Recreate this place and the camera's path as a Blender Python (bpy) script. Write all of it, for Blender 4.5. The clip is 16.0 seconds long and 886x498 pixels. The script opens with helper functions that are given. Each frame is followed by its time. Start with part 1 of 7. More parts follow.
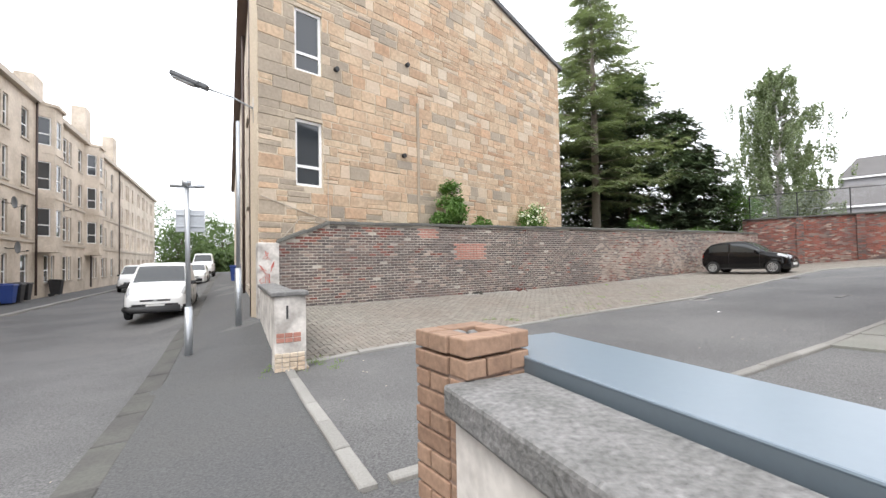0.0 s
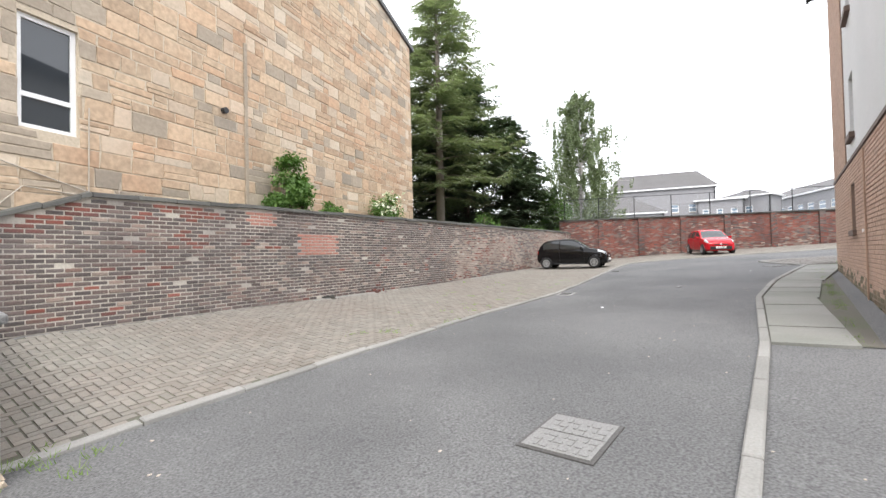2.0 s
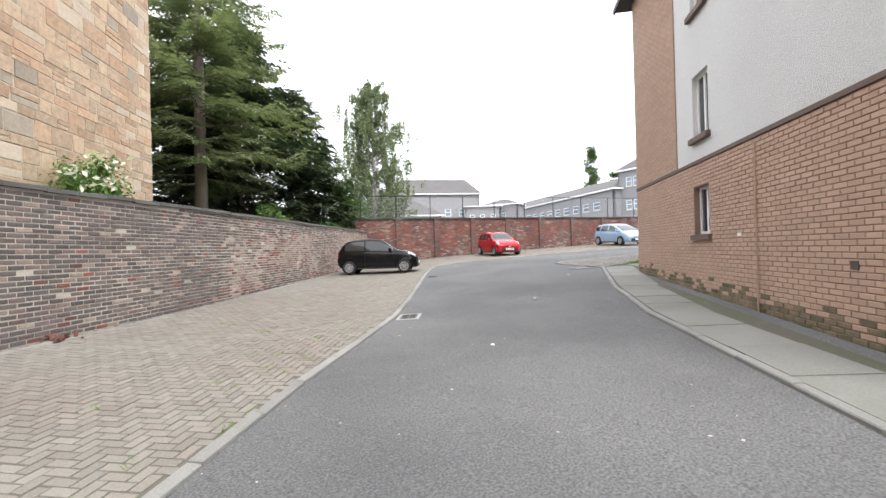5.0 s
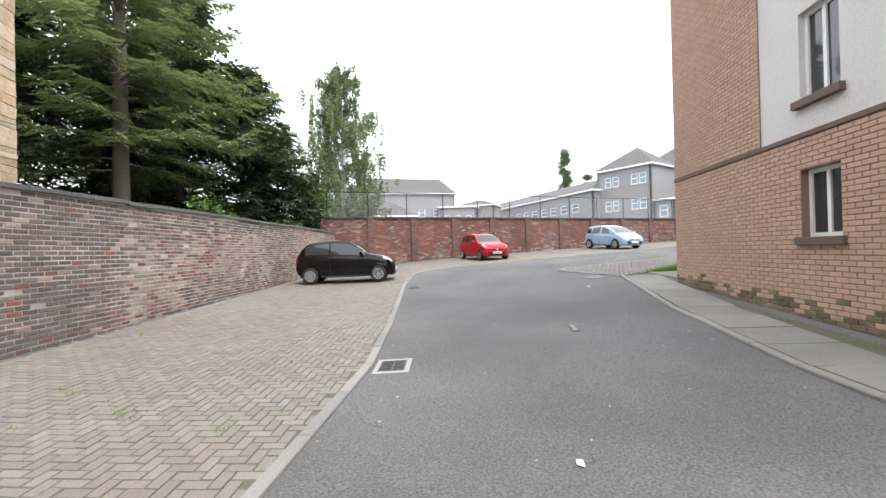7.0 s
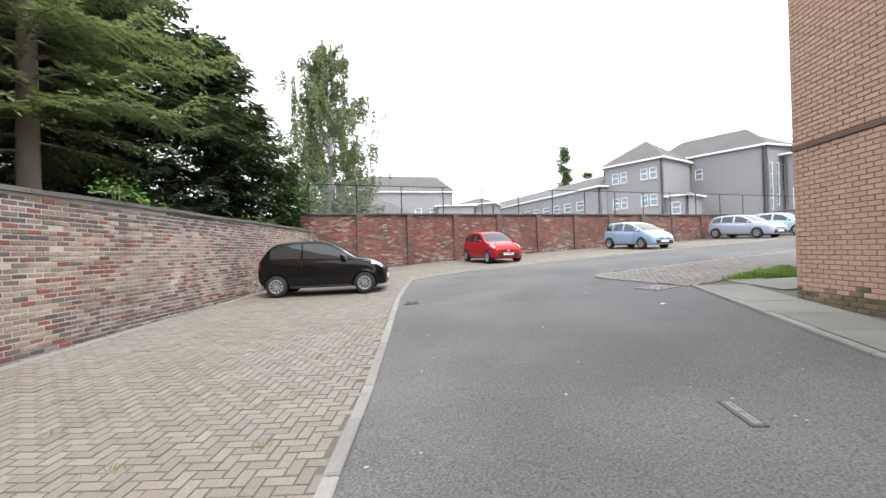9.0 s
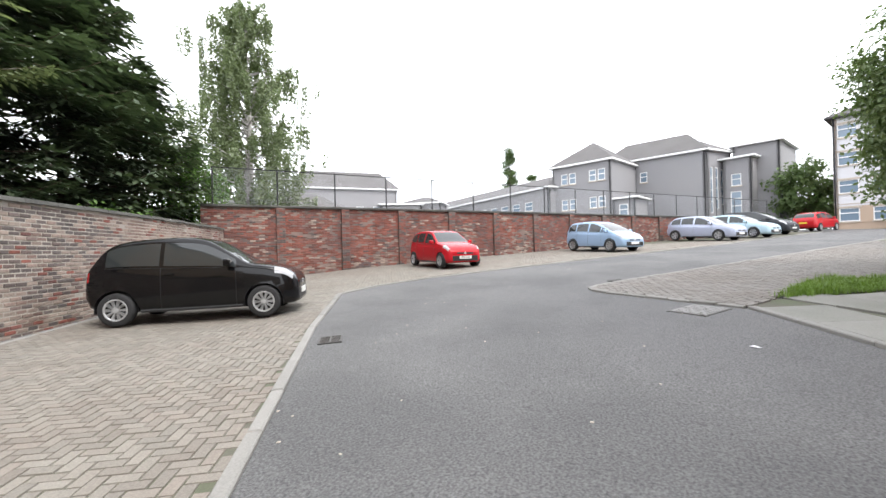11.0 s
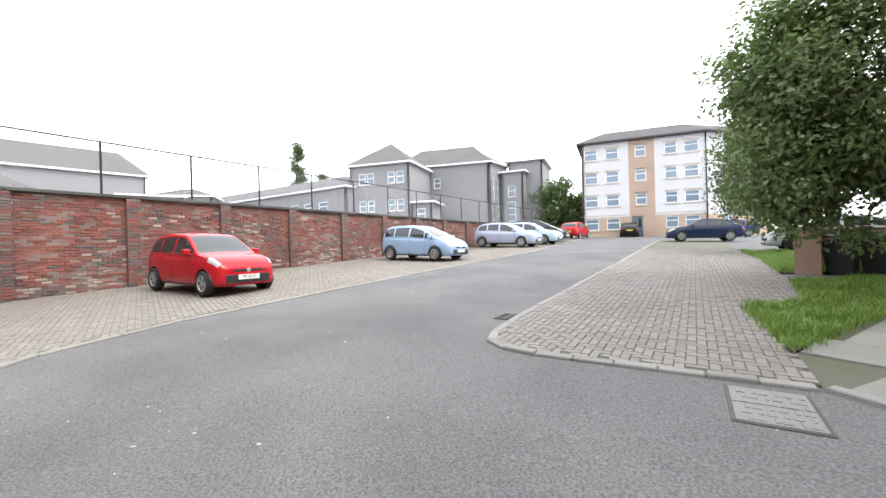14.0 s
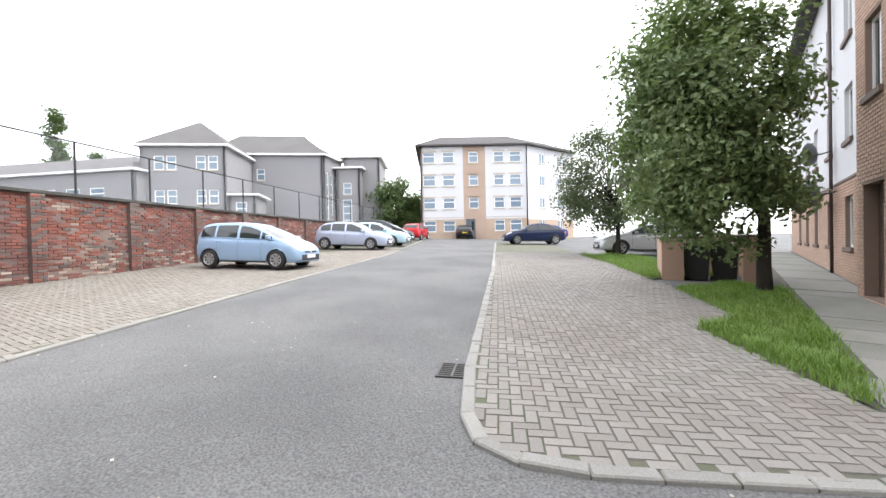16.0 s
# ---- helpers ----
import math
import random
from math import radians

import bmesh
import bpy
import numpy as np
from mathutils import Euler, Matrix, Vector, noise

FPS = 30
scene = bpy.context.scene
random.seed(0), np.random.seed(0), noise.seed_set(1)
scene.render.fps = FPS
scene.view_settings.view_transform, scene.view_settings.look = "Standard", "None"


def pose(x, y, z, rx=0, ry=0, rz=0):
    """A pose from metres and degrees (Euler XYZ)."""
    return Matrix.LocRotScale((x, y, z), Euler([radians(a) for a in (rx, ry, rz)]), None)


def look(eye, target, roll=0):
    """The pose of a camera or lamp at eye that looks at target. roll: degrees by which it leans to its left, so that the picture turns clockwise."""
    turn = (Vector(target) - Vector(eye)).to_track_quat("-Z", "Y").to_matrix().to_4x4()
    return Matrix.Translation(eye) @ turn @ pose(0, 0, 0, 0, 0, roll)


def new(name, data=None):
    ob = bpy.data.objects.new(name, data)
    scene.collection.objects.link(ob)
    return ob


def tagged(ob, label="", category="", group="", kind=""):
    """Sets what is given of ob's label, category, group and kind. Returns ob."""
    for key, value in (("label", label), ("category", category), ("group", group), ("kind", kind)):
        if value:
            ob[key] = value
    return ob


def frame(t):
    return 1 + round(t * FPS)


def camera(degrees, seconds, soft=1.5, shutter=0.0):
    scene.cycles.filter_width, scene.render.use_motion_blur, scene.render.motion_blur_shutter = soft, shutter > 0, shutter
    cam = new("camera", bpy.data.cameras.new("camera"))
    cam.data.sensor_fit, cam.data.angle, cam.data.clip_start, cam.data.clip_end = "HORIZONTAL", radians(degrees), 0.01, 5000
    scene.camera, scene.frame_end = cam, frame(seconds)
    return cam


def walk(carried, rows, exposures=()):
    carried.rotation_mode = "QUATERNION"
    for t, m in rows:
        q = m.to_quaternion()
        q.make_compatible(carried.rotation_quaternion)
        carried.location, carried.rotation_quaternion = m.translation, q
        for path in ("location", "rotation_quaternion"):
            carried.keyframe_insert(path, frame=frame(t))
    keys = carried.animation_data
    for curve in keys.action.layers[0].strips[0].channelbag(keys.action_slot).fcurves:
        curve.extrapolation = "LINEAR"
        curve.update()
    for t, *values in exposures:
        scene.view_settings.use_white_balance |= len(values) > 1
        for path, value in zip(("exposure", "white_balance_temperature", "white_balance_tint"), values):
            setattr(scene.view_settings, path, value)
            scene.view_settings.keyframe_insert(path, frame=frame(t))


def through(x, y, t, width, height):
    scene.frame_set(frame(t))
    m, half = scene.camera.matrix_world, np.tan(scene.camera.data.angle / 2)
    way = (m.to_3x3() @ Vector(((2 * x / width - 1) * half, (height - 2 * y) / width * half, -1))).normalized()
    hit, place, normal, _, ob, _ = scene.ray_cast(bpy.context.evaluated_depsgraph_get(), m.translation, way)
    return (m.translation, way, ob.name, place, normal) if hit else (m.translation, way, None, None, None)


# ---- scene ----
cam = camera(93.42, 16.0)
ROWS = [
    (0.0, 0.682, 0.357, 1.642, 1.20, 1.52, -1.06),
    (0.5, 0.476, 0.947, 1.611, -5.05, 1.52, -1.27),
    (1.0, 0.311, 1.565, 1.579, -9.97, 1.27, -1.23),
    (1.5, 0.217, 2.219, 1.551, -16.81, 1.10, -1.36),
    (2.0, 0.190, 2.897, 1.539, -22.19, 0.96, -1.38),
    (2.5, 0.249, 3.571, 1.547, -28.40, 0.86, -1.50),
    (3.0, 0.407, 4.249, 1.576, -35.59, 0.65, -1.60),
    (3.5, 0.615, 4.919, 1.610, -41.56, 0.53, -1.67),
    (4.0, 0.881, 5.572, 1.642, -45.66, 0.33, -1.67),
    (4.5, 1.213, 6.200, 1.671, -49.09, 0.33, -1.64),
    (5.0, 1.647, 6.789, 1.697, -52.24, 0.15, -1.54),
    (7.5, 4.434, 9.519, 1.817, -56.32, 0.34, -1.44),
    (8.0, 5.076, 10.042, 1.834, -56.41, 0.37, -1.62),
    (10.5, 8.710, 12.504, 1.865, -60.21, 0.34, -1.47),
    (11.0, 9.469, 12.951, 1.892, -64.37, 0.34, -1.44),
    (11.5, 10.230, 13.357, 1.938, -68.56, 0.33, -1.51),
    (12.0, 10.975, 13.728, 1.994, -73.57, 0.21, -1.55),
    (12.5, 11.704, 14.070, 2.052, -77.71, 0.24, -1.58),
    (13.0, 12.433, 14.357, 2.101, -81.96, 0.17, -1.55),
    (13.5, 13.150, 14.619, 2.147, -86.92, 0.12, -1.59),
    (14.0, 13.852, 14.857, 2.193, -92.87, -0.11, -1.60),
    (14.5, 14.556, 15.061, 2.243, -98.61, -0.24, -1.52),
    (15.0, 15.266, 15.216, 2.289, -104.49, -0.43, -1.44),
    (15.5, 15.971, 15.358, 2.331, -110.67, -0.56, -1.27),
    (16.0, 16.647, 15.486, 2.374, -116.49, -0.76, -1.28),
]
walk(cam, [(t, pose(x, y, z, 90 + pitch, -roll, yaw)) for t, x, y, z, yaw, pitch, roll in ROWS],
     exposures=[(0.0, 0.88), (1.5, 0.94), (5.0, 0.98), (8.0, 0.96), (12.5, 1.06), (16.0, 1.17)])
# ---- light ----
SUN_EL, SUN_AZ = radians(52), radians(205)
sun = new("sun", bpy.data.lights.new("sun", "SUN"))
sun.data.energy, sun.data.angle, sun.data.color = 1.3, radians(25), (1.0, 0.975, 0.94)
sun.matrix_world = look((0, 0, 40), (40 * math.cos(SUN_EL) * -math.sin(SUN_AZ), 40 * math.cos(SUN_EL) * -math.cos(SUN_AZ), 40 - 40 * math.sin(SUN_EL)))
world = bpy.data.worlds.new("overcast_sky")
world.use_nodes = True
scene.world = world
wn, wl = world.node_tree.nodes, world.node_tree.links
sky = wn.new("ShaderNodeTexSky")
sky.sky_type, sky.sun_disc, sky.sun_elevation, sky.sun_rotation = "NISHITA", False, SUN_EL, SUN_AZ
sky.dust_density, sky.air_density = 4.0, 1.0
veil = wn.new("ShaderNodeMix")
veil.data_type = "RGBA"
veil.inputs[0].default_value = 0.9
veil.inputs[7].default_value = (10.0, 10.2, 10.8, 1)
wl.new(sky.outputs[0], veil.inputs[6])
wl.new(veil.outputs[2], wn["Background"].inputs[0])
wn["Background"].inputs[1].default_value = 0.15

# ---- plan ----
WALL_A, WALL_B = Vector((-3.65, 10.61)), Vector((20.3, 27.5))
RED_A, RED_B = Vector((19.78, 28.07)), Vector((52.4, 3.27))
KERB_MAIN = [(-1.72, 6.9), (1.5, 9.1), (4.34, 10.87), (7.64, 12.64), (9.64, 14.03), (12.35, 16.03), (14.65, 17.75), (17.9, 19.87)]
KERB_RED = [(17.9, 19.87), (19.4, 19.75), (21.2, 18.95), (26.3, 15.4), (35.4, 8.9), (50.5, 0.6)]
KERB_PATH = [(1.6, 3.75), (2.1, 4.2), (5.7, 6.2), (9.3, 8.4), (12.3, 9.8), (15.2, 10.85), (17.15, 11.55)]
KERB_ISLAND = [(17.15, 11.6), (18.0, 12.95), (18.45, 13.65), (18.75, 13.95), (19.1, 14.07), (19.5, 13.95), (20.4, 13.4), (27.5, 8.45), (31.65, 5.66), (44.5, -3.0)]
ISLAND_EDGE = [(41.5, -5.5), (36, -2.0), (31, 1.3), (27, 3.7), (23.8, 6.0), (22.6, 6.75), (20.3, 8.6), (20.2, 9.75), (18.0, 11.05)]


def quad(x, y):
    x, y = max(-3.4, min(60, x)) / 10, max(-15, min(30, y)) / 10
    return 0.1681 + 0.4849 * x - 0.1348 * y + 0.0014 * x * x + 0.0426 * x * y - 0.0136 * y * y


def ground(x, y):
    """Height of the ground: a rising lane, a bay that climbs to the old wall, a nearly level street."""
    z = max(quad(x, y), -0.2)
    s, d = (x + 3.65) * 0.817 + (y - 10.61) * 0.576, (x + 3.65) * 0.576 - (y - 10.61) * 0.817
    k, fade = max(0, min(1, 1 - d / 4.7)), max(0, min(1, (s + 2.6) / 3.0)) * max(0, min(1, (34 - s) / 5))
    return z + k * fade * (0.52 + max(0, s - 11) * 0.02 - z)


def street(p, q):
    """A point of the street: p metres across from its near kerb, q metres along it."""
    return (-2.06 - 0.88 * p - 0.475 * q, 3.29 - 0.475 * p + 0.88 * q)


def street_p(x, y):
    return -(x + 2.06) * 0.88 - (y - 3.29) * 0.475


# ---- mesh tools ----
def mesh_ob(name, verts, faces, mat, smooth=False):
    me = bpy.data.meshes.new(name)
    me.from_pydata([tuple(v) for v in verts], [], faces)
    for m in (mat if isinstance(mat, (list, tuple)) else [mat]):
        me.materials.append(m)
    if smooth:
        me.shade_smooth()
    return new(name, me)


class Build:
    """Gathers boxes, prisms and patches into one mesh."""

    def __init__(self):
        self.v, self.f, self.m = [], [], []

    def add(self, verts, faces, mat=0):
        n = len(self.v)
        self.v += [tuple(v) for v in verts]
        self.f += [tuple(i + n for i in f) for f in faces]
        self.m += [mat] * len(faces)

    def box(self, x0, y0, z0, x1, y1, z1, m=None, mat=0):
        vs = [Vector(c) for c in ((x0, y0, z0), (x1, y0, z0), (x1, y1, z0), (x0, y1, z0), (x0, y0, z1), (x1, y0, z1), (x1, y1, z1), (x0, y1, z1))]
        if m is not None:
            vs = [m @ v for v in vs]
        self.add(vs, [(0, 3, 2, 1), (4, 5, 6, 7), (0, 1, 5, 4), (1, 2, 6, 5), (2, 3, 7, 6), (3, 0, 4, 7)], mat)

    def tube(self, pts, radii, sides=8, mat=0, cap=True):
        pts = [Vector(p) for p in pts]
        rings = []
        for i, p in enumerate(pts):
            d = (pts[min(i + 1, len(pts) - 1)] - pts[max(i - 1, 0)]).normalized()
            a = d.orthogonal().normalized()
            if abs(d.z) > 0.9:
                a = (Vector((1, 0, 0)) - d * d.x).normalized()
            b = d.cross(a)
            r = radii[i] if isinstance(radii, (list, tuple)) else radii
            rings.append([p + r * (math.cos(2 * math.pi * k / sides) * a + math.sin(2 * math.pi * k / sides) * b) for k in range(sides)])
        n = len(pts)
        faces = [(i * sides + k, i * sides + (k + 1) % sides, (i + 1) * sides + (k + 1) % sides, (i + 1) * sides + k) for i in range(n - 1) for k in range(sides)]
        if cap:
            faces += [tuple(range(sides))[::-1], tuple((n - 1) * sides + k for k in range(sides))]
        self.add([v for r in rings for v in r], faces, mat)

    def ob(self, name, mats, smooth=False, bevel=0.0):
        o = mesh_ob(name, self.v, self.f, mats, smooth)
        if any(self.m):
            o.data.polygons.foreach_set("material_index", self.m)
        if bevel:
            b = o.modifiers.new("bevel", "BEVEL")
            b.width, b.segments, b.limit_method = bevel, 2, "ANGLE"
        return o


def child(ob, parent):
    ob.parent = parent
    return ob


def empty(name, m=Matrix()):
    e = new(name)
    e.matrix_world = m
    return e


def face_frame(a, b, z=0.0):
    """A frame on an upright face from a to b: x along it, y into the wall, z up; seen from the right-hand side of a -> b it faces the viewer."""
    a, b = Vector((a[0], a[1])), Vector((b[0], b[1]))
    u = (b - a).normalized()
    m = Matrix(((u.x, -u.y, 0, a.x), (u.y, u.x, 0, a.y), (0, 0, 1, z), (0, 0, 0, 1)))
    return m, (b - a).length


def in_poly(x, y, poly):
    c = False
    for (x0, y0), (x1, y1) in zip(poly, poly[1:] + poly[:1]):
        if (y0 > y) != (y1 > y) and x < (x1 - x0) * (y - y0) / (y1 - y0) + x0:
            c = not c
    return c


def wall_panel(b, m, length, z0, z1, thick, holes=(), mat=0, top=None):
    """A wall in its face frame with openings cut through it. holes: (x0, z0, x1, z1)."""
    xs = sorted({0, length, *[h[0] for h in holes], *[h[2] for h in holes]})
    zs = sorted({z0, z1, *[h[1] for h in holes], *[h[3] for h in holes]})
    zs = [z for z in zs if z0 <= z <= z1]
    solid = lambda x, z: not any(h[0] < x < h[2] and h[1] < z < h[3] for h in holes)
    for xa, xb in zip(xs, xs[1:]):
        for za, zb in zip(zs, zs[1:]):
            if solid((xa + xb) / 2, (za + zb) / 2):
                for y, order in ((0, (0, 1, 2, 3)), (thick, (3, 2, 1, 0))):
                    b.add([m @ Vector((xa, y, za)), m @ Vector((xb, y, za)), m @ Vector((xb, y, zb)), m @ Vector((xa, y, zb))], [order], mat)
    for x0, h0, x1, h1 in [*holes, (length, z0, 0, z1)]:
        for (xa, za), (xb, zb) in (((x0, h0), (x1, h0)), ((x1, h0), (x1, h1)), ((x1, h1), (x0, h1)), ((x0, h1), (x0, h0))):
            b.add([m @ Vector((xa, 0, za)), m @ Vector((xb, 0, zb)), m @ Vector((xb, thick, zb)), m @ Vector((xa, thick, za))], [(0, 1, 2, 3)], mat)


def sheet(name, poly, mat, lift=0.0, step=0.8, zf=None):
    """A flat-lying sheet over a polygon that follows the ground."""
    zf = zf or ground
    bm = bmesh.new()
    f = bm.faces.new([bm.verts.new((x, y, 0)) for x, y in poly])
    lo, hi = [min(p[i] for p in poly) for i in (0, 1)], [max(p[i] for p in poly) for i in (0, 1)]
    for i in (0, 1):
        n = int((hi[i] - lo[i]) / step)
        for k in range(1, n + 1):
            co, no = [0, 0, 0], [0, 0, 0]
            co[i], no[i] = lo[i] + k * (hi[i] - lo[i]) / (n + 1), 1
            bmesh.ops.bisect_plane(bm, geom=bm.verts[:] + bm.edges[:] + bm.faces[:], plane_co=co, plane_no=no)
    for v in bm.verts:
        v.co.z = zf(v.co.x, v.co.y) + lift
    bmesh.ops.recalc_face_normals(bm, faces=bm.faces)
    me = bpy.data.meshes.new(name)
    bm.to_mesh(me)
    me.materials.append(mat)
    if me.polygons and me.polygons[0].normal.z < 0:
        me.flip_normals()
    return new(name, me)


# ---- materials ----
def material(name, base, rough=0.8, metal=0.0, var=0.25, scale=6.0, fine=60.0, bump=0.3, other=None, mix=0.35, spread=0.0, spec=0.5, patch=1.0, coat=0.0):
    """base: colour; other: second colour in patches; var: lightness change; spread: lightness change from piece to piece."""
    mat = bpy.data.materials.new(name)
    mat.use_nodes = True
    n, l = mat.node_tree.nodes, mat.node_tree.links
    bs = n["Principled BSDF"]
    geo, info = n.new("ShaderNodeNewGeometry"), n.new("ShaderNodeObjectInfo")
    tex = n.new("ShaderNodeTexCoord")
    pos = geo.outputs["Position"] if spread or patch != 1.0 else tex.outputs["Object"]
    big, small = n.new("ShaderNodeTexNoise"), n.new("ShaderNodeTexNoise")
    big.inputs["Scale"].default_value, big.inputs["Detail"].default_value = scale * 0.15 * patch, 5
    small.inputs["Scale"].default_value, small.inputs["Detail"].default_value = fine, 4
    l.new(pos, big.inputs["Vector"]), l.new(pos, small.inputs["Vector"])
    ramp = n.new("ShaderNodeMapRange")
    ramp.inputs[1].default_value, ramp.inputs[2].default_value = 0.38, 0.64
    l.new(big.outputs[0], ramp.inputs[0])
    ra = n.new("ShaderNodeMath")
    ra.operation = "ADD"
    l.new(geo.outputs["Random Per Island"], ra.inputs[0]), l.new(info.outputs["Random"], ra.inputs[1])
    rnd = n.new("ShaderNodeMath")
    rnd.operation = "FRACT"
    l.new(ra.outputs[0], rnd.inputs[0])
    col = n.new("ShaderNodeMix")
    col.data_type = "RGBA"
    col.inputs[6].default_value, col.inputs[7].default_value = (*base, 1), (*(other or [c * 0.75 for c in base]), 1)
    f = n.new("ShaderNodeMath")
    f.operation, f.use_clamp = "MULTIPLY_ADD", True
    f.inputs[1].default_value = mix
    l.new(ramp.outputs[0], f.inputs[0])
    if spread:
        g = n.new("ShaderNodeMath")
        g.operation = "POWER"
        g.inputs[1].default_value = 2.2
        l.new(rnd.outputs[0], g.inputs[0])
        g2 = n.new("ShaderNodeMath")
        g2.operation = "MULTIPLY"
        g2.inputs[1].default_value = min(1.0, spread * 1.6)
        l.new(g.outputs[0], g2.inputs[0]), l.new(g2.outputs[0], f.inputs[2])
    else:
        f.inputs[2].default_value = 0.0
    l.new(f.outputs[0], col.inputs[0])
    hsv = n.new("ShaderNodeHueSaturation")
    l.new(col.outputs[2], hsv.inputs["Color"])
    val = n.new("ShaderNodeMath")
    val.operation = "MULTIPLY_ADD"
    val.inputs[1].default_value, val.inputs[2].default_value = var * 1.6, 1 - var * 0.8
    l.new(small.outputs[0], val.inputs[0])
    if spread:
        r2 = n.new("ShaderNodeMath")
        r2.operation = "MULTIPLY"
        r2.inputs[1].default_value = 7.13
        r3 = n.new("ShaderNodeMath")
        r3.operation = "FRACT"
        v2 = n.new("ShaderNodeMath")
        v2.operation = "MULTIPLY_ADD"
        v2.inputs[1].default_value = spread
        l.new(rnd.outputs[0], r2.inputs[0]), l.new(r2.outputs[0], r3.inputs[0]), l.new(r3.outputs[0], v2.inputs[0])
        off = n.new("ShaderNodeMath")
        off.operation = "SUBTRACT"
        off.inputs[1].default_value = spread * 0.5
        l.new(val.outputs[0], v2.inputs[2]), l.new(v2.outputs[0], off.inputs[0]), l.new(off.outputs[0], hsv.inputs["Value"])
    else:
        l.new(val.outputs[0], hsv.inputs["Value"])
    l.new(hsv.outputs[0], bs.inputs["Base Color"])
    bs.inputs["Roughness"].default_value, bs.inputs["Metallic"].default_value = rough, metal
    bs.inputs["Specular IOR Level"].default_value = spec
    bs.inputs["Coat Weight"].default_value = coat
    if bump:
        bp = n.new("ShaderNodeBump")
        bp.inputs["Strength"].default_value, bp.inputs["Distance"].default_value = bump, 0.01
        l.new(small.outputs[0], bp.inputs["Height"]), l.new(bp.outputs[0], bs.inputs["Normal"])
    return mat


def glass_material(name, tint, rough=0.03):
    mat = bpy.data.materials.new(name)
    mat.use_nodes = True
    bs = mat.node_tree.nodes["Principled BSDF"]
    bs.inputs["Base Color"].default_value, bs.inputs["Roughness"].default_value = (*tint, 1), rough
    bs.inputs["IOR"].default_value = 1.6
    return mat


ASPHALT = material("asphalt", (0.128, 0.127, 0.125), 0.88, var=1.45, scale=3, fine=55, bump=1.0, other=(0.082, 0.082, 0.082), mix=0.8, patch=1.01)
PAVEMENT = material("pavement_asphalt", (0.078, 0.079, 0.080), 0.9, var=1.0, scale=4, fine=50, bump=0.7, other=(0.085, 0.085, 0.083), mix=0.8, patch=1.01)
SAND = material("joint_sand", (0.11, 0.10, 0.083), 0.95, other=(0.085, 0.10, 0.055), mix=0.9, scale=8, patch=1.01)
PAVER = material("paver", (0.215, 0.2, 0.172), 0.9, var=0.45, fine=70, other=(0.185, 0.155, 0.13), mix=0.5, spread=0.24, scale=3)
PAVER_GREY = material("paver_grey", (0.225, 0.212, 0.195), 0.9, var=0.35, fine=90, other=(0.165, 0.14, 0.12), mix=0.4, spread=0.2, scale=3)
KERB = material("kerb_concrete", (0.265, 0.258, 0.24), 0.9, var=0.35, fine=60, spread=0.22, other=(0.19, 0.185, 0.17), mix=0.5)
SLAB_PALE = material("pale_concrete", (0.34, 0.335, 0.32), 0.9, var=0.4, fine=50)
SLAB = material("slab_concrete", (0.235, 0.23, 0.21), 0.9, var=0.3, fine=45, spread=0.18, other=(0.16, 0.165, 0.14), mix=0.6)
MORTAR_OLD = material("old_mortar", (0.46, 0.42, 0.36), 0.95, var=0.4, fine=40, other=(0.27, 0.245, 0.22), mix=0.8, patch=1.01)
BRICK_OLD = material("sooty_brick", (0.095, 0.084, 0.079), 0.9, var=0.6, fine=35, other=(0.16, 0.115, 0.10), mix=0.3, spread=0.5, scale=5)
BRICK_NEW = material("repair_brick", (0.40, 0.19, 0.145), 0.85, var=0.3, fine=40, spread=0.15)
BRICK_RED = material("red_brick", (0.23, 0.078, 0.055), 0.9, var=0.45, fine=35, other=(0.12, 0.062, 0.055), mix=0.55, spread=0.45, scale=6)
BRICK_PALE = material("limed_brick", (0.33, 0.27, 0.225), 0.9, var=0.5, fine=35, other=(0.17, 0.11, 0.09), mix=0.6, spread=0.4, scale=9)
MORTAR_RED = material("red_mortar", (0.21, 0.155, 0.135), 0.95, var=0.5, fine=30, other=(0.11, 0.08, 0.075), mix=0.9, patch=1.01)
BRICK_BUFF = material("buff_brick", (0.46, 0.315, 0.235), 0.85, var=0.18, fine=50, spread=0.14, other=(0.40, 0.26, 0.19), mix=0.3, scale=3)
MORTAR_BUFF = material("buff_mortar", (0.24, 0.17, 0.135), 0.95, var=0.2, patch=1.01)
BRICK_MOSS = material("mossy_brick", (0.25, 0.185, 0.125), 0.9, var=0.4, fine=30, spread=0.3, other=(0.105, 0.10, 0.055), mix=0.9, scale=14)
BRICK_PIER = material("orange_brick", (0.29, 0.19, 0.13), 0.85, var=0.5, fine=40, spread=0.3, other=(0.20, 0.12, 0.08), mix=0.6, scale=20)
SANDSTONE = material("sandstone", (0.47, 0.365, 0.255), 0.9, var=0.55, fine=11, bump=0.9, spread=0.32, other=(0.40, 0.245, 0.15), mix=0.4, scale=5)
SANDSTONE_GREY = material("weathered_sandstone", (0.38, 0.315, 0.24), 0.9, var=0.35, fine=14, bump=0.7, spread=0.22, other=(0.26, 0.22, 0.175), mix=0.6, scale=6)
SANDSTONE_PALE = material("pale_sandstone", (0.54, 0.46, 0.36), 0.9, var=0.3, fine=14, bump=0.6, spread=0.2, other=(0.42, 0.28, 0.18), mix=0.4, scale=5)
STONE_MORTAR = material("stone_mortar", (0.52, 0.44, 0.335), 0.95, var=0.35, fine=25, patch=1.01)
